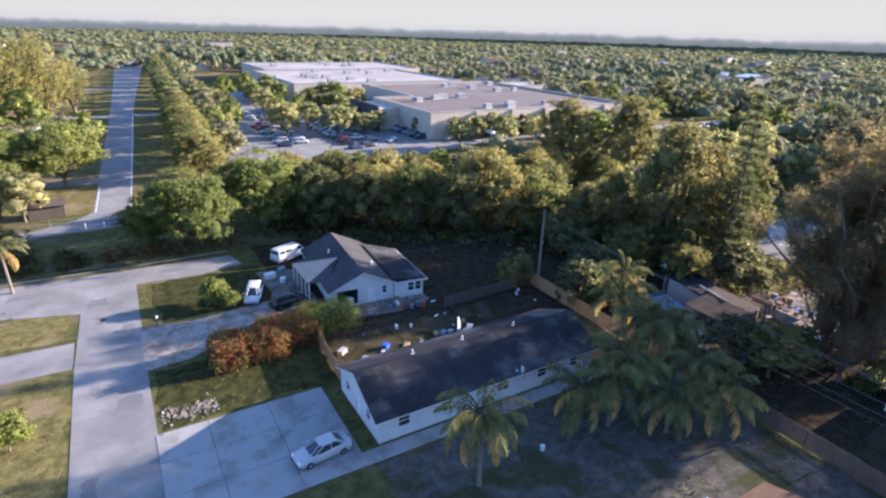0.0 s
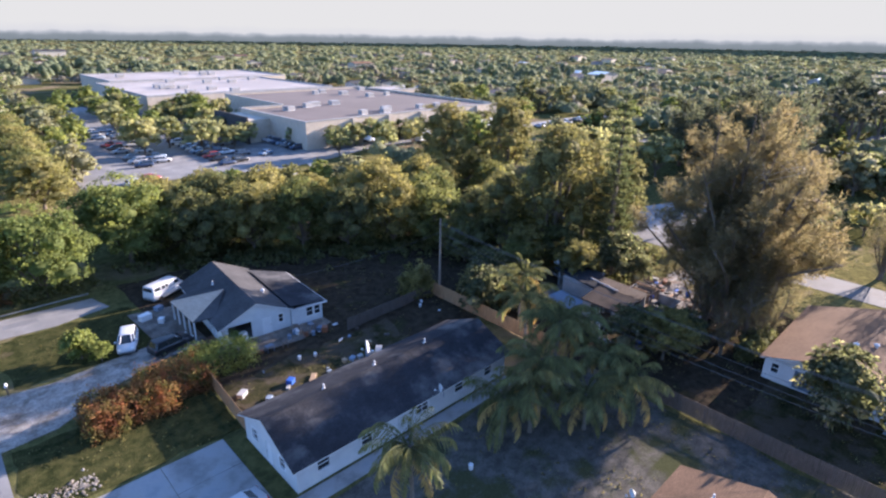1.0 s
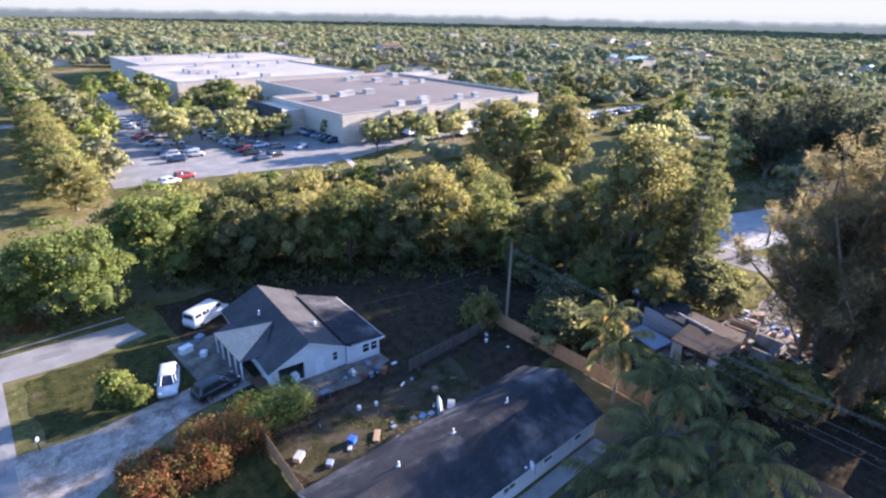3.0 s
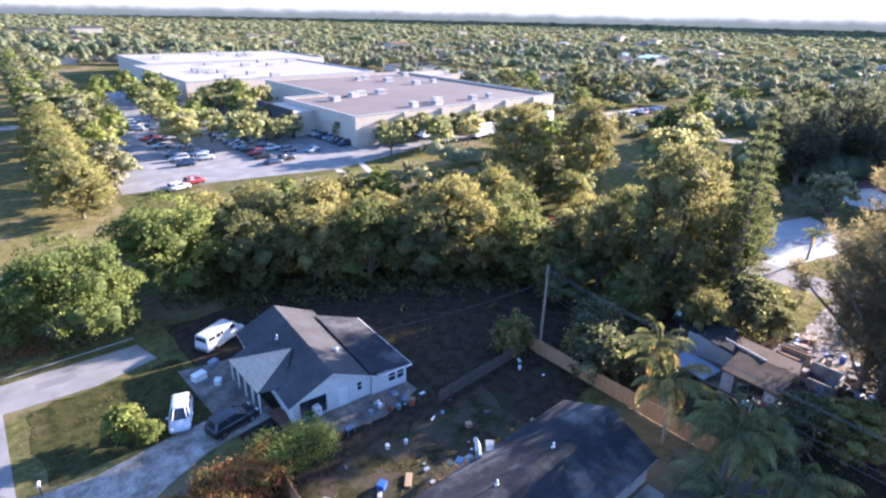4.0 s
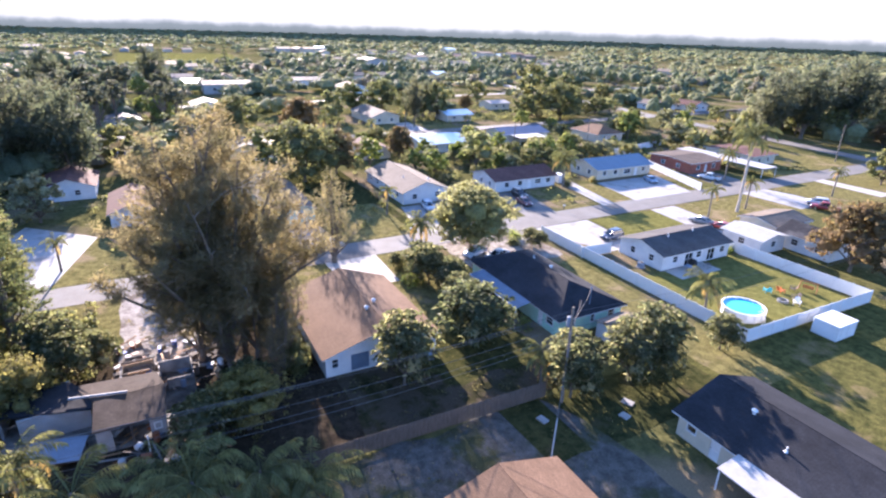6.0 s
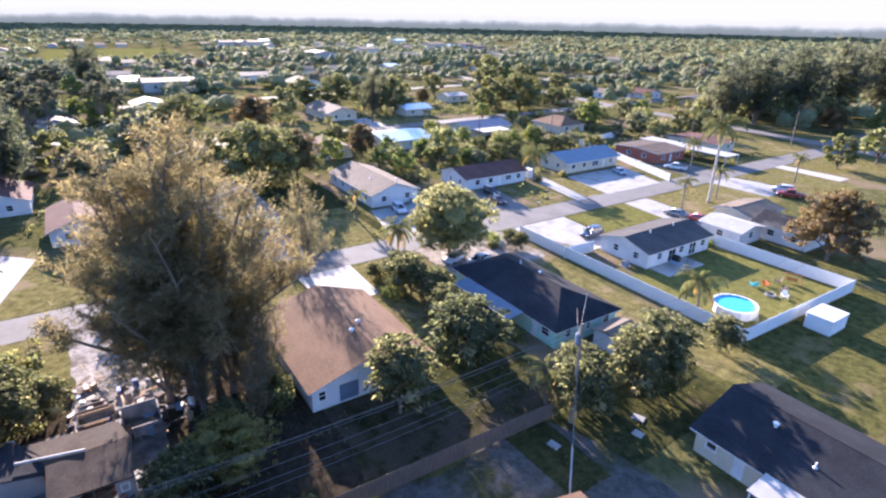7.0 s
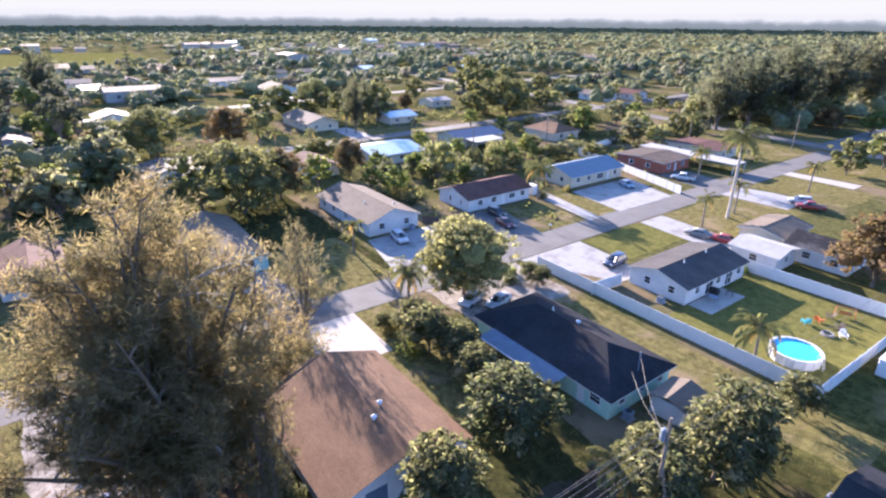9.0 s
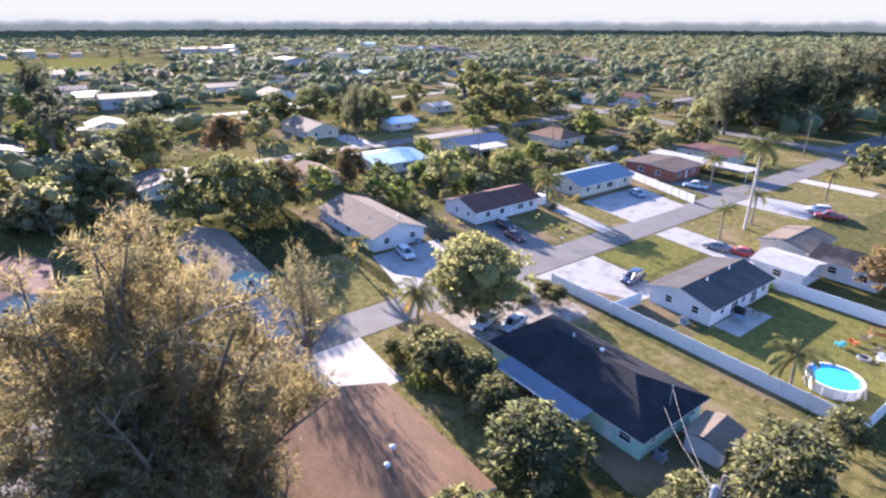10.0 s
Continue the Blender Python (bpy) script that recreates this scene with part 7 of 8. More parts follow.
palm("small palm in a sunlit front garden", 181, -38, 4.6, 2.6, 14, .04, 58, 1)
palm("small palm on the back street", 181.5, -75, 4.2, 2.6, 14, .04, 59, 1)
palm("slim palm among garden trees", 175.3, -21.2, 7.0, 2.8, 14, .04, 60, 1)
palm("slim palm among garden trees", 172, -24, 7.4, 2.8, 14, .04, 61, 1)

# ---------------------------------------------------------------- middle distance
mid_a = broadleaf("street_tree", "leafy green tree in the middle distance", 9.0, 5.0, "leaf_oak", 1500, 10, .57, .22, clump=.85, singly=False)
mid_b = broadleaf("street_tree", "pale olive tree in the middle distance", 9.0, 5.0, "leaf_light", 1500, 10, .57, .24, clump=.85, singly=False)
mid_c = broadleaf("street_tree", "dark leafy tree in the middle distance", 10.0, 5.5, "leaf_dark", 1550, 11, .6, .04, clump=.85, singly=False)
mid_d = broadleaf("street_tree", "grey-green tree in the middle distance", 10.0, 5.5, "leaf_grey", 1550, 11, .6, .06, clump=.85, singly=False)
A, B, C, G = [], [], [], []
pine = broadleaf("pine_tree", "tall slim pine with a flat crown and a bare trunk", 17, 4.6, "leaf_pine_far", 1000, 9, .6, .62, flat=.5, clump=.8, singly=False)
grove(pine, [(rnd.uniform(196, 262), rnd.uniform(14, 58), rnd.uniform(.75, 1.1)) for _ in range(20)])
# the double row along the boulevard
for i in range(32):
    y = 129 + i * 11.4 + rnd.uniform(-2, 2)
    x = 14.8 + (y - 129) * .056 + rnd.uniform(-1, 1)
    if i > 6:
        (A if i % 3 else G).append((x + .8, y, rnd.uniform(1.05, 1.25), .86))
    if i % 2 == 1:
        (G if i % 3 else A).append((x + 9, y + 5, rnd.uniform(.9, 1.15)))
# the car park: a few trees between the rows, more by the entrance and the mall
B += [(45.9, 169, 1.15), (49.5, 208, 1.05), (60, 165, 1.2, .9), (69.6, 165, 1.0, .75), (85.6, 158, .7), (86.6, 135.3, .95), (99, 131.4, 1.1), (112, 133, .9), (26.5, 150, .7), (29, 176, .8), (51, 190, .9), (53, 228, 1.0), (74, 186, .8), (76, 200, .9), (55, 177, 1.05), (66.4, 171, .9), (75, 168, .8), (47, 178, 1.0)]
A += [(49, 186, 1.0), (57, 196, .95), (46.5, 268, 1.1), (56, 272, 1.2), (67, 276, 1.1), (41, 250, 1.0), (36, 200, .9), (33, 186, .9), (88.5, 151, .7), (78, 212, .9)]
for x, y, w_, d_, n in ((68, 224, 11, 9, 9), (85, 222, 8, 9, 8), (62, 250, 10, 8, 7), (34, 232, 5, 30, 8), (84, 244, 8, 4, 5)):
    for _ in range(n):
        rnd.choice((A, B, C)).append((x + rnd.uniform(-w_, w_), y + rnd.uniform(-d_, d_), rnd.uniform(.7, 1.05)))
# bushy trees behind the hedgerow
for i, (x, y) in enumerate(((24, 100), (30, 102.6), (36, 104), (42, 104.6), (48, 104.5), (54, 103.6), (60, 102), (66, 99), (71, 96), (75, 91), (33, 98), (45, 99), (57, 97))):
    (A, G, C)[i % 3].append((x, y, .72 + .05 * (i % 4)))
for i in range(12):
    (B if i % 2 else C).append((92 + i * 6.4 + rnd.uniform(-1, 1), rnd.uniform(143.5, 146), rnd.uniform(.6, .85)))
# gardens across the street
C += [(141, 3, 1.2), (221, -37, 1.1), (240, -52, 1.2), (208, -76, 1.0, 1.5), (214, -70, 1.0, 1.3), (132.3, -59.5, .6), (193.6, -108, 1.05), (204, -120, 1.5, .9), (200, -137, 1.2), (153, -122, .9), (263, -163, 1.8), (246, -150, 1.4), (236, -164, 1.5), (-24, 100, .9)]
G += [(168, 15, 1.3, .95), (100, 25, .8), (124, 46, .9), (150, 26, 1.0)]
A += [(141, -22, .85), (127, -33.5, .7), (133, -31, .6), (146, -40, .6), (160, -62, .6), (143, -62, .7), (149, -119.5, 1.0), (180, -97, .7), (93, -198, .9), (136, -75, .6), (139, -84, .6), (-6, 166, 1.1), (-30, 150, 1.4), (-28, 170, 1.6), (-20, 190, 1.5)]
B += [(128.7, -46.1, .97, 1.2), (210, -33, .8), (188.5, 2, .6), (136, -69, .6), (111, 24, .7), (118, 18, .7), (-14.6, 109.5, .95), (-18, 111.5, .9), (104, 60, 1.0), (120, 72, 1.1), (112, 70, 1.1), (132, 64, 1.2), (134, 82, 1.1), (147, 84, 1.2), (160, 92, 1.1), (108, 92, 1.0), (120, 102, 1.1), (92, 80, .8), (100, 88, .8)]


STREETS = (((78, 62), (152, 107), 4.5), ((89, -430), (89, 78), 4), ((20, -160), (420, -196), 4), ((190, -300), (180, 120), 3.6), ((292, -300), (262, 140), 3.6))
ROADS = ((-10, 32, 90, 490), (24, 235, 122, 148), (66, 192, 192, 412), (24, 90, 130, 420), (83, 168, 147, 241))


def free(x, y, m=4.0):
    """Whether a tree of radius m may stand there: clear of roads, drives, houses and the near yards."""
    if (x < 46 and y < 100) or (x < 86 and y < 60 and y > -100) or (x < 70 and y < 66):
        return False
    for (ax, ay), (bx, by), w in STREETS:
        f = max(0, min(1, ((x - ax) * (bx - ax) + (y - ay) * (by - ay)) / ((bx - ax) ** 2 + (by - ay) ** 2)))
        if math.hypot(x - ax - f * (bx - ax), y - ay - f * (by - ay)) < w + m * .7:
            return False
    return not any(x0 - m < x < x1 + m and y0 - m < y < y1 + m for x0, x1, y0, y1 in (*FOOT, *ROADS))


for i in range(64):
    x = rnd.choice((rnd.uniform(121, 147), rnd.uniform(163, 177)))
    y = rnd.uniform(-118, -8)
    if free(x, y, 2.2):
        rnd.choice((A, B, C, C, G)).append((x, y, rnd.uniform(.32, .62), rnd.uniform(.7, 1.0)))
for i in range(70):
    x, y = (rnd.uniform(122, 205), rnd.uniform(-158, -114)) if i % 2 else (rnd.uniform(132, 300), rnd.uniform(-215, -180))
    if free(x, y, 2.8):
        rnd.choice((A, B, C, C, G)).append((x, y, rnd.uniform(.4, .95), rnd.uniform(.8, 1.1)))
count = 0
while count < 105:
    ang, dist = radians(rnd.uniform(-14, 172)), rnd.uniform(120, 300)
    x, y = 20 + math.sin(ang) * dist, 20 + math.cos(ang) * dist
    if free(x, y, 4.5) and not (88 < x < 238 and -160 < y < 12):
        rnd.choice((A, B, C, C, G)).append((x, y, rnd.uniform(.65, 1.25)))
        count += 1
for src, spots in ((mid_a, A), (mid_b, B), (mid_c, C), (mid_d, G)):
    grove(src, spots)

# ---------------------------------------------------------------- far houses and woods
walls_, roofs_ = ["dusty_white", "cream_wall", "tan_wall", "tan_wall", "stained_wall", "cream_wall"], ["roof_tan", "roof_slate", "roof_grey", "roof_paleblue", "roof_brown", "roof_tan", "roof_redbrown", "roof_worn", "roof_gravel", "roof_brown", "roof_dark", "roof_worn"]


def far_house(label, x, y, lx, ly, h, rise, axis, roof, walls, windows):
    """A plain gabled house seen from afar: walls with their gables, roof, and windows where they can be told apart."""
    t = thing("distant_house", label, "house", (x, y, 0), rnd.uniform(-4, 4))
    if axis == "y":
        lx, ly = ly, lx
        t.matrix_basis = t.matrix_basis @ pose(0, 0, 0, 0, 0, 90)
    m = Mesh().box(-lx, lx, -ly, ly, 0, h)
    for e in (-lx, lx - .2):
        m.loft([[(e, -ly, h), (e, ly, h), (e, 0, h + rise - .05)], [(e + .2, -ly, h), (e + .2, ly, h), (e + .2, 0, h + rise - .05)]])
    part("wall", m, M[walls], t)
    z = h - .6 * rise / ly + .12
    r = Mesh().slab([(-lx - .6, -ly - .6, z), (lx + .6, -ly - .6, z), (lx + .6, 0, h + rise + .12), (-lx - .6, 0, h + rise + .12)], .16)
    r.slab([(lx + .6, ly + .6, z), (-lx - .6, ly + .6, z), (-lx - .6, 0, h + rise + .12), (lx + .6, 0, h + rise + .12)], .16)
    part("roof", r, M[roof], t)
    for a, b, sx, sy in windows:
        part("window", Mesh().box(a * lx - sx, a * lx + sx, b * ly - sy, b * ly + sy, 1.0, 2.1), M["glass"], t)


far_spots = [((x0 + x1) / 2, (y0 + y1) / 2) for x0, x1, y0, y1 in FOOT if x0 > 140 and x1 - x0 < 40]
lots = []
for xs in (185, 278, 372, 466, 560, 655, 750):
    for side in (-16, 16):
        y = -430.0
        while y < 118:
            y += rnd.uniform(18, 25)
            lots.append((xs + side + rnd.uniform(-2, 2), y))
rnd.shuffle(lots)
lots = lots[:120]
for i in range(110):
    ang, dist = radians(rnd.uniform(-14, 66)), 250 + 800 * rnd.random()
    lots.append((20 + math.sin(ang) * dist, 20 + math.cos(ang) * dist))
k = 0
for x, y in lots:
    dist = math.hypot(x - 20, y - 20)
    if not free(x, y, 8) or (500 < x < 740 and -100 < y < 58) or (x < 240 and -160 < y < 12) or any(math.hypot(x - a, y - b) < 17 for a, b in far_spots):
        continue
    k += 1
    far_spots.append((x, y))
    big = dist > 430 and rnd.random() < .25
    q = rnd.uniform(1.2, 1.9) if big else 1
    near = dist < 330
    far_house("large pale building among distant trees" if big else "house among distant trees", x, y, rnd.uniform(6, 9.5) * q, rnd.uniform(4.5, 5.8) * q, rnd.uniform(4.5, 7.5) if big else 2.8, 1.5, rnd.choice("xyy"), rnd.choice(roofs_), rnd.choice(walls_),
              ((-.5, -1, .6, .03), (.45, -1, .7, .03), (-1, 0, .03, .6), (-.5, 1, .6, .03), (.4, 1, .6, .03)) if near else ())


def woods(name, label, n, r0, r1, quads, size, spread, hgt, flat_until, mat="far_wood", key=3.0):
    """Distant trees as lobed crowns of leaf sprays, thinned where streets and houses stand."""
    P, Ls, Fc, inner = [], [], [], []
    for _ in range(n):
        ang = radians(rng.uniform(-22, 182))
        dist = math.sqrt(rng.uniform(r0 * r0, r1 * r1))
        x, y = 20 + math.sin(ang) * dist, 20 + math.cos(ang) * dist
        if dist < flat_until and not free(x, y, 2.6) or (40 < x < 236 and -172 < y < 12) or (515 < x < 725 and -90 < y < 50):
            continue
        if dist < 900 and any(abs(x - a) < 8.5 and abs(y - b) < 7 for a, b in far_spots):
            continue
        # groves and clearings
        g = noise.noise(Vector((x * .006, y * .006, key)))
        if g < -.36 and dist < 1500 or noise.noise(Vector((x * .02, y * .02, 9.0))) < -.45:
            continue
        h = hgt * rng.uniform(.45, 1.2) * (1.3 if g > .25 else 1)
        w = spread * rng.uniform(.55, 1.25)
        rx, ry = w * rng.uniform(.85, 1.15, size=2)
        near = dist < 320
        k = quads * 2 if near else quads
        u = unit(rng.normal(size=(k, 3)))
        u[:, 2] = np.abs(u[:, 2]) - .15
        # several lobes to a crown
        nl = 4 if near else (3 if dist < 620 else 1)
        lobes = rng.normal(size=(nl, 3)) * np.array([rx * .42, ry * .42, h * .12])
        which = rng.integers(0, nl, size=k)
        c = np.array([x, y, h * .47]) + lobes[which] + u * np.array([rx * .72, ry * .72, h * .46]) * rng.uniform(.55, 1.1, size=(k, 1))
        for q in lobes:
            inner.append(lump((x + q[0], y + q[1], h * .40 + q[2]), (rx * .44, ry * .44, h * .34), 5, 2, .3, -.3))
        P.append(c)
        Fc.append(u)
        Ls.append(size * (.72 if near else 1) * rng.uniform(.6, 1.3, size=k))
    P, Fc, Ls = np.concatenate(P), np.concatenate(Fc), np.concatenate(Ls)
    ob = new(name, leaf_data(name, P, Fc, Ls, Ls * .75, M[mat], facing=unit(Fc * np.array([.7, .7, 1]) + np.array([0, 0, .5])), loose=.6, corners=3, core=joined_lumps(inner)))
    return tagged(ob, label, "woods", "", "stuff")


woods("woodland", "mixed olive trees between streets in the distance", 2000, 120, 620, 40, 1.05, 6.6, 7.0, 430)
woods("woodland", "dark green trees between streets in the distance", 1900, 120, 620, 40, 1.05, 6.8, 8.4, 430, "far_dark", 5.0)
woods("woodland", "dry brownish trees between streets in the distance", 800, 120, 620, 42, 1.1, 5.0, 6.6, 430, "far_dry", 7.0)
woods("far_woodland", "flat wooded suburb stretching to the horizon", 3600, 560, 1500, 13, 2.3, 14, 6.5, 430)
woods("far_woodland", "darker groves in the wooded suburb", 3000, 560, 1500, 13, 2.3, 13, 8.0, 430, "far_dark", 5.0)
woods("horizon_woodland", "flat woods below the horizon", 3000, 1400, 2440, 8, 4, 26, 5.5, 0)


# low growth between the houses, and weeds along fences and hedgerows
P, Dr, Ls = [], [], []
for i in range(2600):
    if i < 1500:
        x, y, s = rng.uniform(93, 250), rng.uniform(-135, 75), rng.uniform(.5, 1.5)
        if not free(x, y, .6 + s):
            continue
    elif i < 2100:
        f = rng.uniform(0, 1)
        x, y, s = 22 + 46 * f + rng.normal() * 3.5, 88 - 27 * f + rng.normal() * 3.0, rng.uniform(.5, 1.2)
        if y < 76 - 22 * f:
            continue
    else:
        x, y, s = rng.uniform(57, 84), rng.uniform(36, 68), rng.uniform(.4, 1.0)
        if x < 66 and y < 47:
            continue
    q = 26
    u = unit(rng.normal(size=(q, 3)))
    u[:, 2] = np.abs(u[:, 2])
    P.append(np.array([x, y, .1]) + u * s * np.array([1, 1, 1.1]) * rng.uniform(.5, 1, size=(q, 1)))
    Dr.append(u)
    Ls.append(rng.uniform(.3, .6, q) * (.6 + .4 * s))
P, Dr, Ls = np.concatenate(P), np.concatenate(Dr), np.concatenate(Ls)
tagged(new("undergrowth", leaf_data("undergrowth", P, Dr, Ls, Ls * .7, M["leaf_dark"], facing=Dr, corners=3)), "low bushes and weeds between houses and under trees", "undergrowth", "", "stuff")

# weeds, fallen leaves and tufts over the near yards
P, Dr, Ls = [], [], []
for i in range(11000):
    zone = i % 4
    x, y = ((rng.uniform(14, 46), rng.uniform(12, 82)), (rng.uniform(36, 86), rng.uniform(-30, 34)), (rng.uniform(-20, 16), rng.uniform(20, 96)), (rng.uniform(44, 86), rng.uniform(-30, 60)))[zone]
    if noise.noise(Vector((x * .25, y * .25, 1.0))) < -.05 or any(x0 - .2 < x < x1 + .2 and y0 - .2 < y < y1 + .2 for x0, x1, y0, y1 in FOOT) or -8 < x < 0 or (-1 < x < 13.5 and y < 43.2) or (y > 74 and x < 14 and y < 82):
        continue
    s = rng.uniform(.07, .2)
    q = 4
    u = rng.normal(size=(q, 3)) * .7
    u[:, 2] = np.abs(u[:, 2]) + .5
    P.append(np.array([x, y, .02]) + rng.normal(size=(q, 3)) * np.array([.15, .15, 0]))
    Dr.append(u)
    Ls.append(np.full(q, s) * rng.uniform(.7, 1.3, q))
P, Dr, Ls = np.concatenate(P), np.concatenate(Dr), np.concatenate(Ls)
tagged(new("grass_tufts", leaf_data("grass_tufts", P, Dr, Ls, Ls * .6, M["leaf_brush"])), "dry grass tufts and weeds over the yards", "grass", "", "stuff")


# ---------------------------------------------------------------- garden things
pool = thing("swimming_pool", "round above-ground pool with white walls and blue water", "swimming pool", (47.7, -37.7, 0))
PR = 2.6
for i in range(16):
    a0, a1 = 2 * math.pi * i / 16, 2 * math.pi * (i + 1) / 16
    q = [(math.cos(a) * r, math.sin(a) * r) for a in (a0, a1) for r in (PR, PR - .06)]
    m = Mesh().loft([[(*q[0], 0), (*q[2], 0), (*q[3], 0), (*q[1], 0)], [(*q[0], 1.2), (*q[2], 1.2), (*q[3], 1.2), (*q[1], 1.2)]])
    part("wall_panel", m, M["vinyl"], pool)
    part("upright", Mesh().tube([(math.cos(a0) * (PR + .03), math.sin(a0) * (PR + .03), 0), (math.cos(a0) * (PR + .03), math.sin(a0) * (PR + .03), 1.22)], .07, 6), M["trim"], pool)
rim = Mesh()
N = 32
for i in range(N):
    a0, a1 = 2 * math.pi * i / N, 2 * math.pi * (i + 1) / N
    rim.slab([(math.cos(a0) * (PR - .1), math.sin(a0) * (PR - .1), 1.26), (math.cos(a1) * (PR - .1), math.sin(a1) * (PR - .1), 1.26), (math.cos(a1) * (PR + .1), math.sin(a1) * (PR + .1), 1.26), (math.cos(a0) * (PR + .1), math.sin(a0) * (PR + .1), 1.26)], .05)
part("rim", rim, M["trim"], pool)
part("liner", Mesh().tube([(0, 0, .02), (0, 0, .1)], PR - .08, 32), M["pool_blue"], pool)
lin = Mesh()
for i in range(N):
    a0, a1 = 2 * math.pi * i / N, 2 * math.pi * (i + 1) / N
    c0, s0, c1, s1 = math.cos(a0) * (PR - .07), math.sin(a0) * (PR - .07), math.cos(a1) * (PR - .07), math.sin(a1) * (PR - .07)
    lin.poly([(c0, s0, .1), (c0, s0, 1.2), (c1, s1, 1.2), (c1, s1, .1)])
part("liner_wall", lin, M["pool_blue"], pool)
wm, nt, out = base_material("pool_water")
pb = nt.nodes.new("ShaderNodeBsdfPrincipled")
pb.inputs["Base Color"].default_value = (0.05, 0.42, 0.66, 1)
pb.inputs["Roughness"].default_value = 0.06
bp = nt.nodes.new("ShaderNodeBump")
bp.inputs["Strength"].default_value, bp.inputs["Distance"].default_value = .15, .03
nt.links.new(noise_fac(nt, 3.0), bp.inputs["Height"])
nt.links.new(bp.outputs[0], pb.inputs["Normal"])
nt.links.new(pb.outputs[0], out.inputs[0])
wat = Mesh().poly([(math.cos(2 * math.pi * i / N) * (PR - .08), math.sin(2 * math.pi * i / N) * (PR - .08), 1.05) for i in range(N)])
part("water", wat, wm, pool)
lad = Mesh()
for s in (-.25, .25):
    lad.tube([(-PR - .5, s, 0), (-PR - .1, s, 1.7), (-PR + .4, s, 1.6), (-PR + .3, s, .9)], .03, 6)
for k in range(4):
    lad.tube([(-PR - .42 + k * .1, -.25, .3 + k * .32), (-PR - .42 + k * .1, .25, .3 + k * .32)], .025, 5)
part("ladder", lad, M["trim"], pool)


def lawn_chair(x, y, turn, mat, label):
    t = thing("lawn_chair", label, "chair", (x, y, 0.02), turn, "chairs on the pool lawn")
    part("seat", Mesh().slab([(-.35, -.32, .38), (.35, -.32, .38), (.3, .3, .27), (-.3, .3, .27)], .04), M[mat], t)
    for i in range(5):
        u = -.3 + i * .125
        part("back_slat", Mesh().slab([(u, .28, .28), (u + .11, .28, .28), (u + .12, .62, 1.0 - abs(i - 2) * .05), (u - .01, .62, 1.0 - abs(i - 2) * .05)], .025), M[mat], t)
    for s in (-1, 1):
        part("arm", Mesh().box(s * .42 - .07, s * .42 + .07, -.38, .4, .54, .57), M[mat], t)
        for yy in (-.34, .3):
            part("leg", Mesh().box(s * .38 - .03, s * .38 + .03, yy - .03, yy + .03, 0, .54), M[mat], t)


lawn_chair(50.4, -47.2, 60, "aqua", "turquoise slatted lawn chair")
lawn_chair(49.6, -49.0, -20, "orange", "orange slatted lawn chair")
lawn_chair(49.2, -51.2, 120, "wood_old", "dark wooden lawn chair")
lawn_chair(47.2, -48.6, 160, "wood_old", "dark wooden lawn chair")
lawn_chair(46.2, -47.2, 210, "trim", "white slatted lawn chair")
fp = thing("fire_pit", "round stone fire pit on the lawn", "fire pit", (47.6, -46.4, 0))
for i in range(10):
    a = 2 * math.pi * i / 10
    part("stone", Mesh().block(-.16, .16, -.11, .11, 0, .3), M["concrete"], fp, place=pose(math.cos(a) * .6, math.sin(a) * .6, 0, 0, 0, math.degrees(a) + 90))
ps = thing("swing_set", "small weathered orange wooden swing frame", "swing set", (48.2, -53.2, 0), 20)
for a in (-1, 1):
    for b in (-1, 1):
        part("leg", Mesh().tube([(a * 1.15, b * .6, 0), (a * 1.0, 0, 1.35)], .05, 6), M["rust_orange"], ps)
part("top_beam", Mesh().tube([(-1.15, 0, 1.35), (1.15, 0, 1.35)], .06, 6), M["rust_orange"], ps)
part("seat", Mesh().block(-.7, .7, -.22, .22, .4, .46, .02), M["rust_orange"], ps)
part("backrest", Mesh().slab([(-.7, .2, .45), (.7, .2, .45), (.7, .34, .95), (-.7, .34, .95)], .04), M["rust_orange"], ps)
for u in (-.65, .65):
    part("chain", Mesh().tube([(u, 0, .45), (u, 0, 1.35)], .014, 4), M["wire"], ps)


def table(x, y, z, w, d, h, mat, label, turn=0, name="table"):
    t = thing(name, label, "table", (x, y, z), turn)
    part("tabletop", Mesh().block(-w / 2, w / 2, -d / 2, d / 2, h - .05, h, .02), M[mat], t)
    for a in (-1, 1):
        for b in (-1, 1):
            part("leg", Mesh().box(a * (w / 2 - .06) - .03, a * (w / 2 - .06) + .03, b * (d / 2 - .06) - .03, b * (d / 2 - .06) + .03, 0, h - .05), M[mat], t)


def crate(x, y, z, w, d, h, mat, label, turn=0, name="crate", category="box"):
    t = thing(name, label, category, (x, y, z), turn)
    part("body", Mesh().block(-w / 2, w / 2, -d / 2, d / 2, 0, h * .92, .02), M[mat], t)
    part("lid", Mesh().block(-w / 2 - .02, w / 2 + .02, -d / 2 - .02, d / 2 + .02, h * .92, h, .015), M[mat], t)


def bucket(x, y, mat="trim", label="white plastic bucket on the ground", s=1.0):
    t = thing("bucket", label, "bucket", (x, y, 0.03))
    part("body", Mesh().tube([(0, 0, 0), (0, 0, .36 * s)], [.13 * s, .16 * s], 12), M[mat], t)
    part("handle", Mesh().tube([(-.16 * s, 0, .34 * s), (0, .1, .5 * s), (.16 * s, 0, .34 * s)], .012, 4), M["tin"], t)


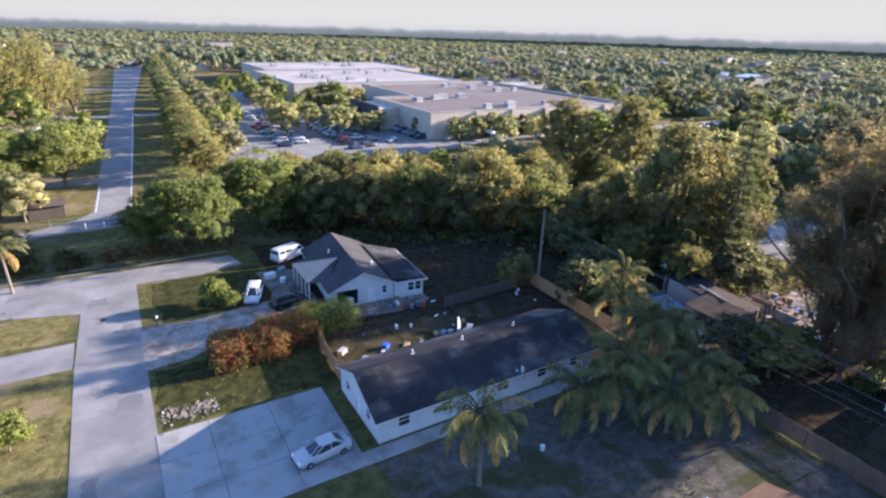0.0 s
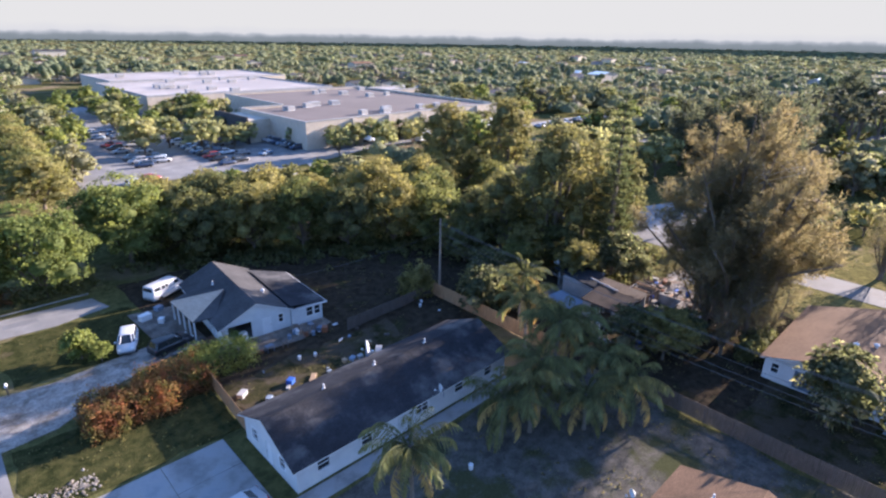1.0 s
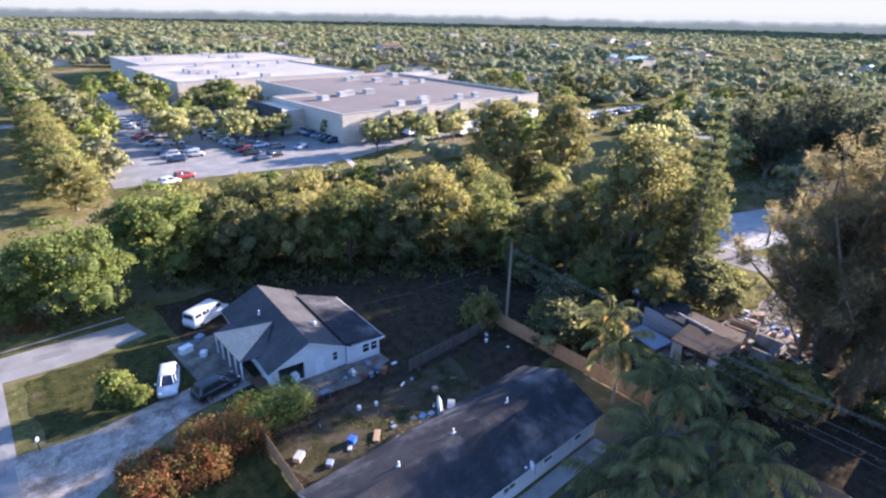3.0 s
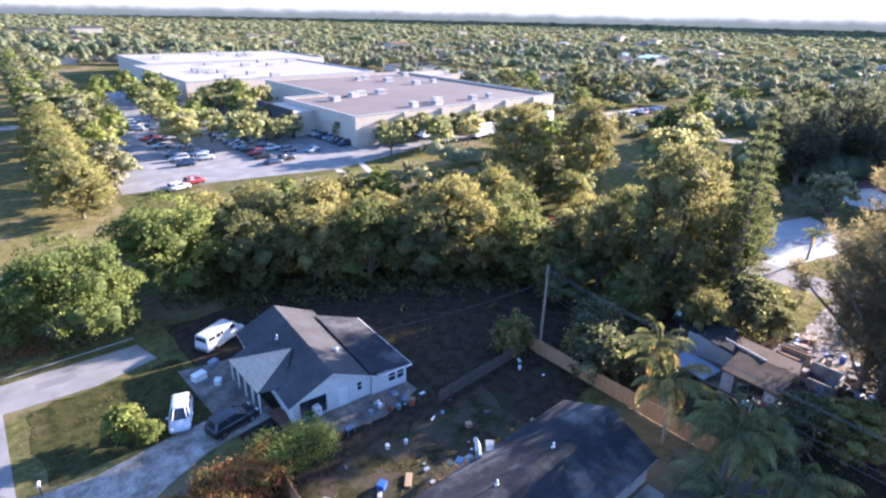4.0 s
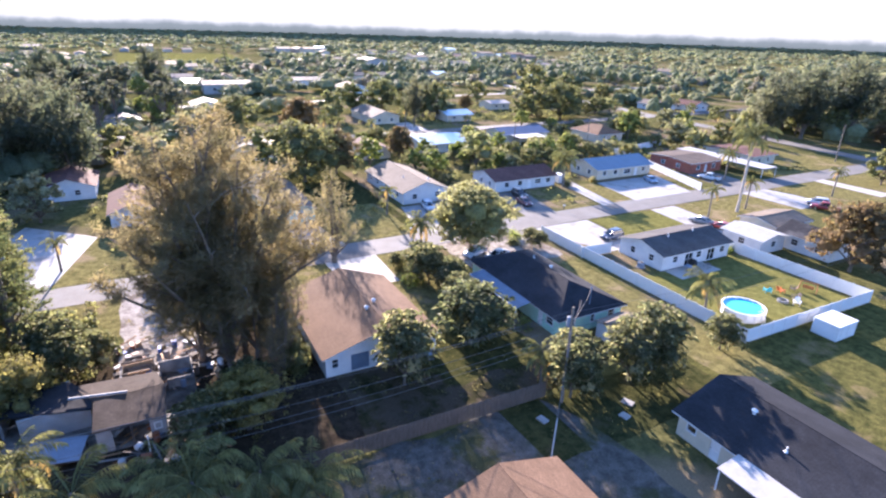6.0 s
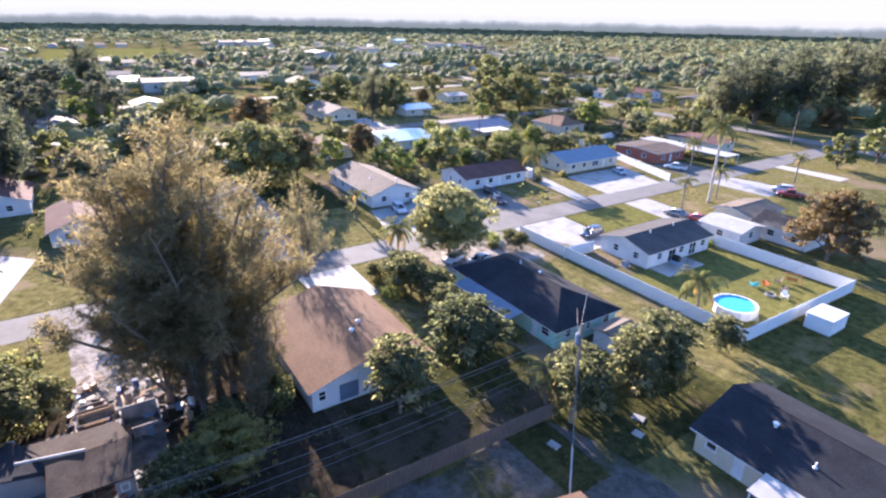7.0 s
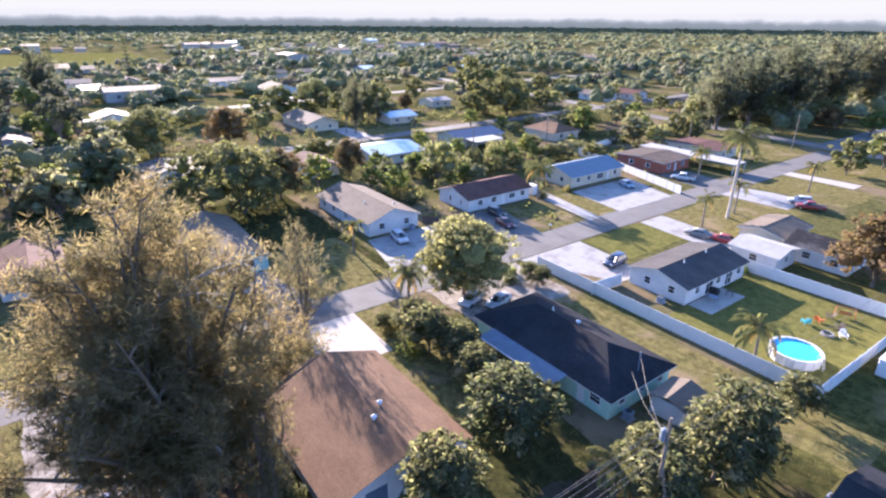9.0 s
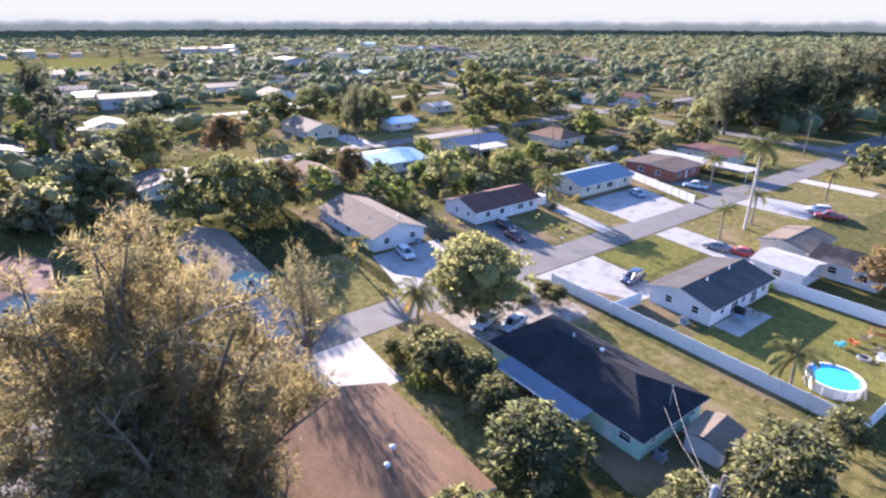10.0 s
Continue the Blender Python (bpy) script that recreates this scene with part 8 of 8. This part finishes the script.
def dish(x, y, z, label, s=.55, turn=150):
    t = thing("satellite_dish", label, "satellite dish", (x, y, z), turn)
    part("mast", Mesh().tube([(0, 0, 0), (0, 0, .95)], .035, 6), M["tin"], t)
    rings_ = []
    for k, r in enumerate((.02, .35, .7, 1.0)):
        rings_.append([(.12 + .22 * r * r, math.cos(2 * math.pi * i / 18) * r * s, 1.0 + math.sin(2 * math.pi * i / 18) * r * s * 1.08 + .0) for i in range(18)])
    part("reflector", Mesh().loft(rings_[::-1] + [[(p[0] - .03, p[1], p[2]) for p in q] for q in rings_], False), M["vinyl"], t, smooth=True)
    part("feed_arm", Mesh().tube([(.1, 0, .6), (.75, 0, .85)], .02, 5), M["tin"], t)
    part("feed", Mesh().block(.7, .85, -.06, .06, .82, .94, .01), M["trim"], t)


dish(28.0, 42.0, 2.3, "white satellite dish at the roof's edge", .75)
dish(28.7, 32.2, 2.3, "white satellite dish on a mast by the wall", .36)
dish(60.9, 42.6, 2.36, "white satellite dish on the derelict roof", .4)
dish(32.4, 15.6, 0, "white satellite dish on a post", .32)
for i, (x, y, w, d, h, mat) in enumerate(((27.0, 42.3, .5, .4, .3, "dusty_white"), (26.3, 42.6, .6, .5, .3, "tin"), (29.2, 42.2, 1.2, .6, .15, "dusty_white"), (27.6, 41.8, .4, .4, .5, "bluegrey_"), (25.6, 42.9, .5, .4, .3, "brown_box"))):
    crate(x, y, 2.62 - (y - 41.6) * .3, w, d, h, mat if mat in M else "tin", "pale discarded box on the roof's edge", i * 23, "discarded_box")
for x, y in ((24.2, 49.4), (25.8, 48.9), (41.7, 50.0), (30.6, 45.2), (26.0, 26.2)):
    bucket(x, y, s=rnd.uniform(.8, 1.3))
for x, y, w, d, h, mat, lb in ((17.0, 47.4, 1.0, .6, .45, "dusty_white", "white plastic garden chair frame tipped on the grass"), (21.4, 46.2, .7, .6, .5, "blue_tarp", "bundle under a blue tarpaulin"), (23.4, 45.4, 1.4, .5, .2, "brown_box", "flattened brown cardboard on the ground"), (18.6, 45.2, .6, .5, .3, "tin", "scrap metal box in the yard"), (31.5, 47.0, .5, .5, .4, "brown_box", "cardboard box in the yard"), (15.2, 69.4, 1.3, .8, .7, "trim", "white laundry sink on the patio"), (16.4, 67.4, .7, .6, .6, "vinyl", "white cooler on the patio"),
                              (17.2, 71.0, .9, .7, .5, "bluegrey", "grey tool chest on the patio")):
    crate(x, y, .03, w, d, h, mat if mat in M else "tin", lb, rnd.uniform(0, 90), "discarded_box")
for i in range(14):
    x, y = rnd.uniform(21.5, 29.5), rnd.uniform(52.6, 55.2)
    if i % 3 == 0:
        table(x, y, .03, .9, .6, .7, rnd.choice(("dusty_white", "wood_old", "tin_roof")), "small outdoor table among clutter", rnd.uniform(0, 90))
    elif i % 3 == 1:
        bucket(x, y, rnd.choice(("trim", "rust", "tin")), "plant pot by the wall", 1.4)
    else:
        crate(x, y, .03, rnd.uniform(.4, .9), rnd.uniform(.4, .7), rnd.uniform(.3, .8), rnd.choice(("dusty_white", "brown_box", "tin_roof", "wood_old", "rust")), "stored box by the back wall", rnd.uniform(0, 90), "storage_box")
for i in range(22):
    L, W_ = rnd.uniform(.15, .7), rnd.uniform(.1, .4)
    solo("litter_scrap", Mesh().block(-L / 2, L / 2, -W_ / 2, W_ / 2, 0, rnd.uniform(.04, .2), .01), M[rnd.choice(("trim", "tin", "brown_box", "dusty_white", "wood_old"))], "small scrap of litter lying in the yard", "litter", place=pose(rnd.uniform(20, 43), rnd.uniform(42.8, 55), .03, 0, 0, rnd.uniform(0, 180)))
solo("washing_machine", Mesh().block(21.3, 22.0, 56.6, 57.3, .12, 1.1, .03), M["vinyl"], "white washing machine under the eave", "washing machine")

# clutter round the derelict house
kinds = ("wood_old", "dusty_white", "rust", "brown_box", "tin", "rust", "wood_old", "blue_tarp", "stained_wall", "trim", "tyre")
for i in range(170):
    x, y = rnd.uniform(61.8, 73), rnd.uniform(23.5, 34)
    if i > 124:
        x, y = rnd.uniform(51.5, 58), rnd.uniform(25.5, 34)
    m = kinds[i % 11]
    if i % 4 in (0, 2):
        L = rnd.uniform(1.2, 3.2)
        solo("plank", Mesh().box(-L / 2, L / 2, -.09, .09, 0, .05), M[rnd.choice(("wood_old", "wood_warm", "stained_wall", "wood_old"))], "loose timber plank in the rubble", "plank", place=pose(x, y, .12 + rnd.uniform(0, .3), rnd.uniform(-8, 8), rnd.uniform(-10, 10), rnd.uniform(0, 180)))
    elif i % 12 == 1:
        t = thing("drum", "discarded metal drum in the rubble", "drum", (x, y, .1))
        part("body", Mesh().tube([(0, 0, 0), (0, 0, .05), (0, 0, .8), (0, 0, .85)], [.27, .29, .29, .27], 12), M[m], t)
        part("hoop", Mesh().tube([(0, 0, .4), (0, 0, .44)], .305, 12), M[m], t)
    else:
        crate(x, y, .1, rnd.uniform(.3, 1.1), rnd.uniform(.3, .8), rnd.uniform(.12, .6), m, "discarded box or panel in the rubble", rnd.uniform(0, 180), "junk_box")
shed_r = thing("lean_to", "low pale blue lean-to beside the derelict house", "shed", (55.9, 38.0, 0), -12)
part("roof", Mesh().slab([(-1.4, -2.1, .72), (1.3, -2.1, 1.0), (1.3, 2.1, 1.0), (-1.4, 2.1, .72)], .06), M["tin"], shed_r)
for a, b in ((-1.2, -1.9), (-1.2, 1.9), (1.1, -1.9), (1.1, 1.9)):
    part("post", Mesh().box(a - .05, a + .05, b - .05, b + .05, 0, .72), M["wood_old"], shed_r)

# rubble by the driveway: far too many pieces to count
rub = Mesh()
for i in range(220):
    x, y, s = rnd.uniform(-.3, 4.2), rnd.gauss(45.0, .6), rnd.uniform(.04, .14)
    rub.loft([[(x + math.cos(a) * s * rnd.uniform(.7, 1.2), y + math.sin(a) * s, .02) for a in (0, 1.3, 2.6, 3.9, 5.2)], [(x + math.cos(a) * s * .6, y + math.sin(a) * s * .6, .02 + s * rnd.uniform(.5, 1.1)) for a in (0, 1.3, 2.6, 3.9, 5.2)]])
solo("rubble", rub, M["sand"], "heap of broken pale rubble on the verge", "rubble", "stuff")


def mailbox(x, y, turn=0, mat="trim"):
    t = thing("mailbox", "pale mailbox on a short post", "mailbox", (x, y, 0), turn)
    part("post", Mesh().box(-.05, .05, -.05, .05, 0, 1.0), M["wood_old"], t)
    part("box", Mesh().loft([[(-.25, -.1, 1.0), (-.25, .1, 1.0), (-.25, .1, 1.14), (-.25, .05, 1.22), (-.25, -.05, 1.22), (-.25, -.1, 1.14)], [(.25, -.1, 1.0), (.25, .1, 1.0), (.25, .1, 1.14), (.25, .05, 1.22), (.25, -.05, 1.22), (.25, -.1, 1.14)]]), M[mat], t)


mailbox(1.0, 62.2, 80)
mailbox(92.7, -45.2, 10)
mailbox(92.6, -11, 10)
mailbox(85.4, -26, 0)


def ac_unit(x, y, turn=0):
    t = thing("air_conditioner", "pale outdoor air-conditioning unit by the wall", "air conditioner", (x, y, 0), turn)
    part("pad", Mesh().box(-.55, .55, -.55, .55, 0, .1), M["concrete"], t)
    part("body", Mesh().block(-.42, .42, -.42, .42, .1, .9, .04), M["tin"], t)
    part("grille", Mesh().tube([(0, 0, .9), (0, 0, .93)], .33, 14), M["tyre"], t)


for x, y in ((64.6, -37.2), (52.4, -13.6), (56.2, 4), (107.6, -25), (119.6, -48), (36.4, -18)):
    ac_unit(x, y)
table(60.6, -43.2, .06, 1.2, 1.0, .74, "tin", "small glass-topped patio table")
table(60.0, -46.6, .06, .9, .7, .8, "wood_old", "dark wooden patio table")
g = thing("grill", "covered barbecue grill on the patio", "grill", (61.4, -45.0, .06))
part("body", Mesh().block(-.6, .6, -.35, .35, .3, 1.0, .06), M["tyre"], g)
part("lid", Mesh().block(-.55, .55, -.3, .3, 1.0, 1.2, .1), M["tyre"], g)
for s in (-1, 1):
    part("leg", Mesh().box(s * .5 - .04, s * .5 + .04, -.3, .3, 0, .3), M["tin"], g)
crate(111.2, -58.8, .03, 2.2, 1.6, 2.0, "vinyl", "white resin garden shed", 0, "garden_shed", "shed")
crate(42.2, -1.0, .02, 1.0, .7, .12, "concrete", "flat concrete utility cover", 10, "utility_cover", "cover")
crate(40.6, -10.2, .02, 1.1, .8, .1, "concrete", "flat concrete utility cover", 20, "utility_cover", "cover")
crate(39.2, -8.4, .02, .9, .8, .1, "concrete_new", "flat concrete utility cover", 12, "utility_cover", "cover")
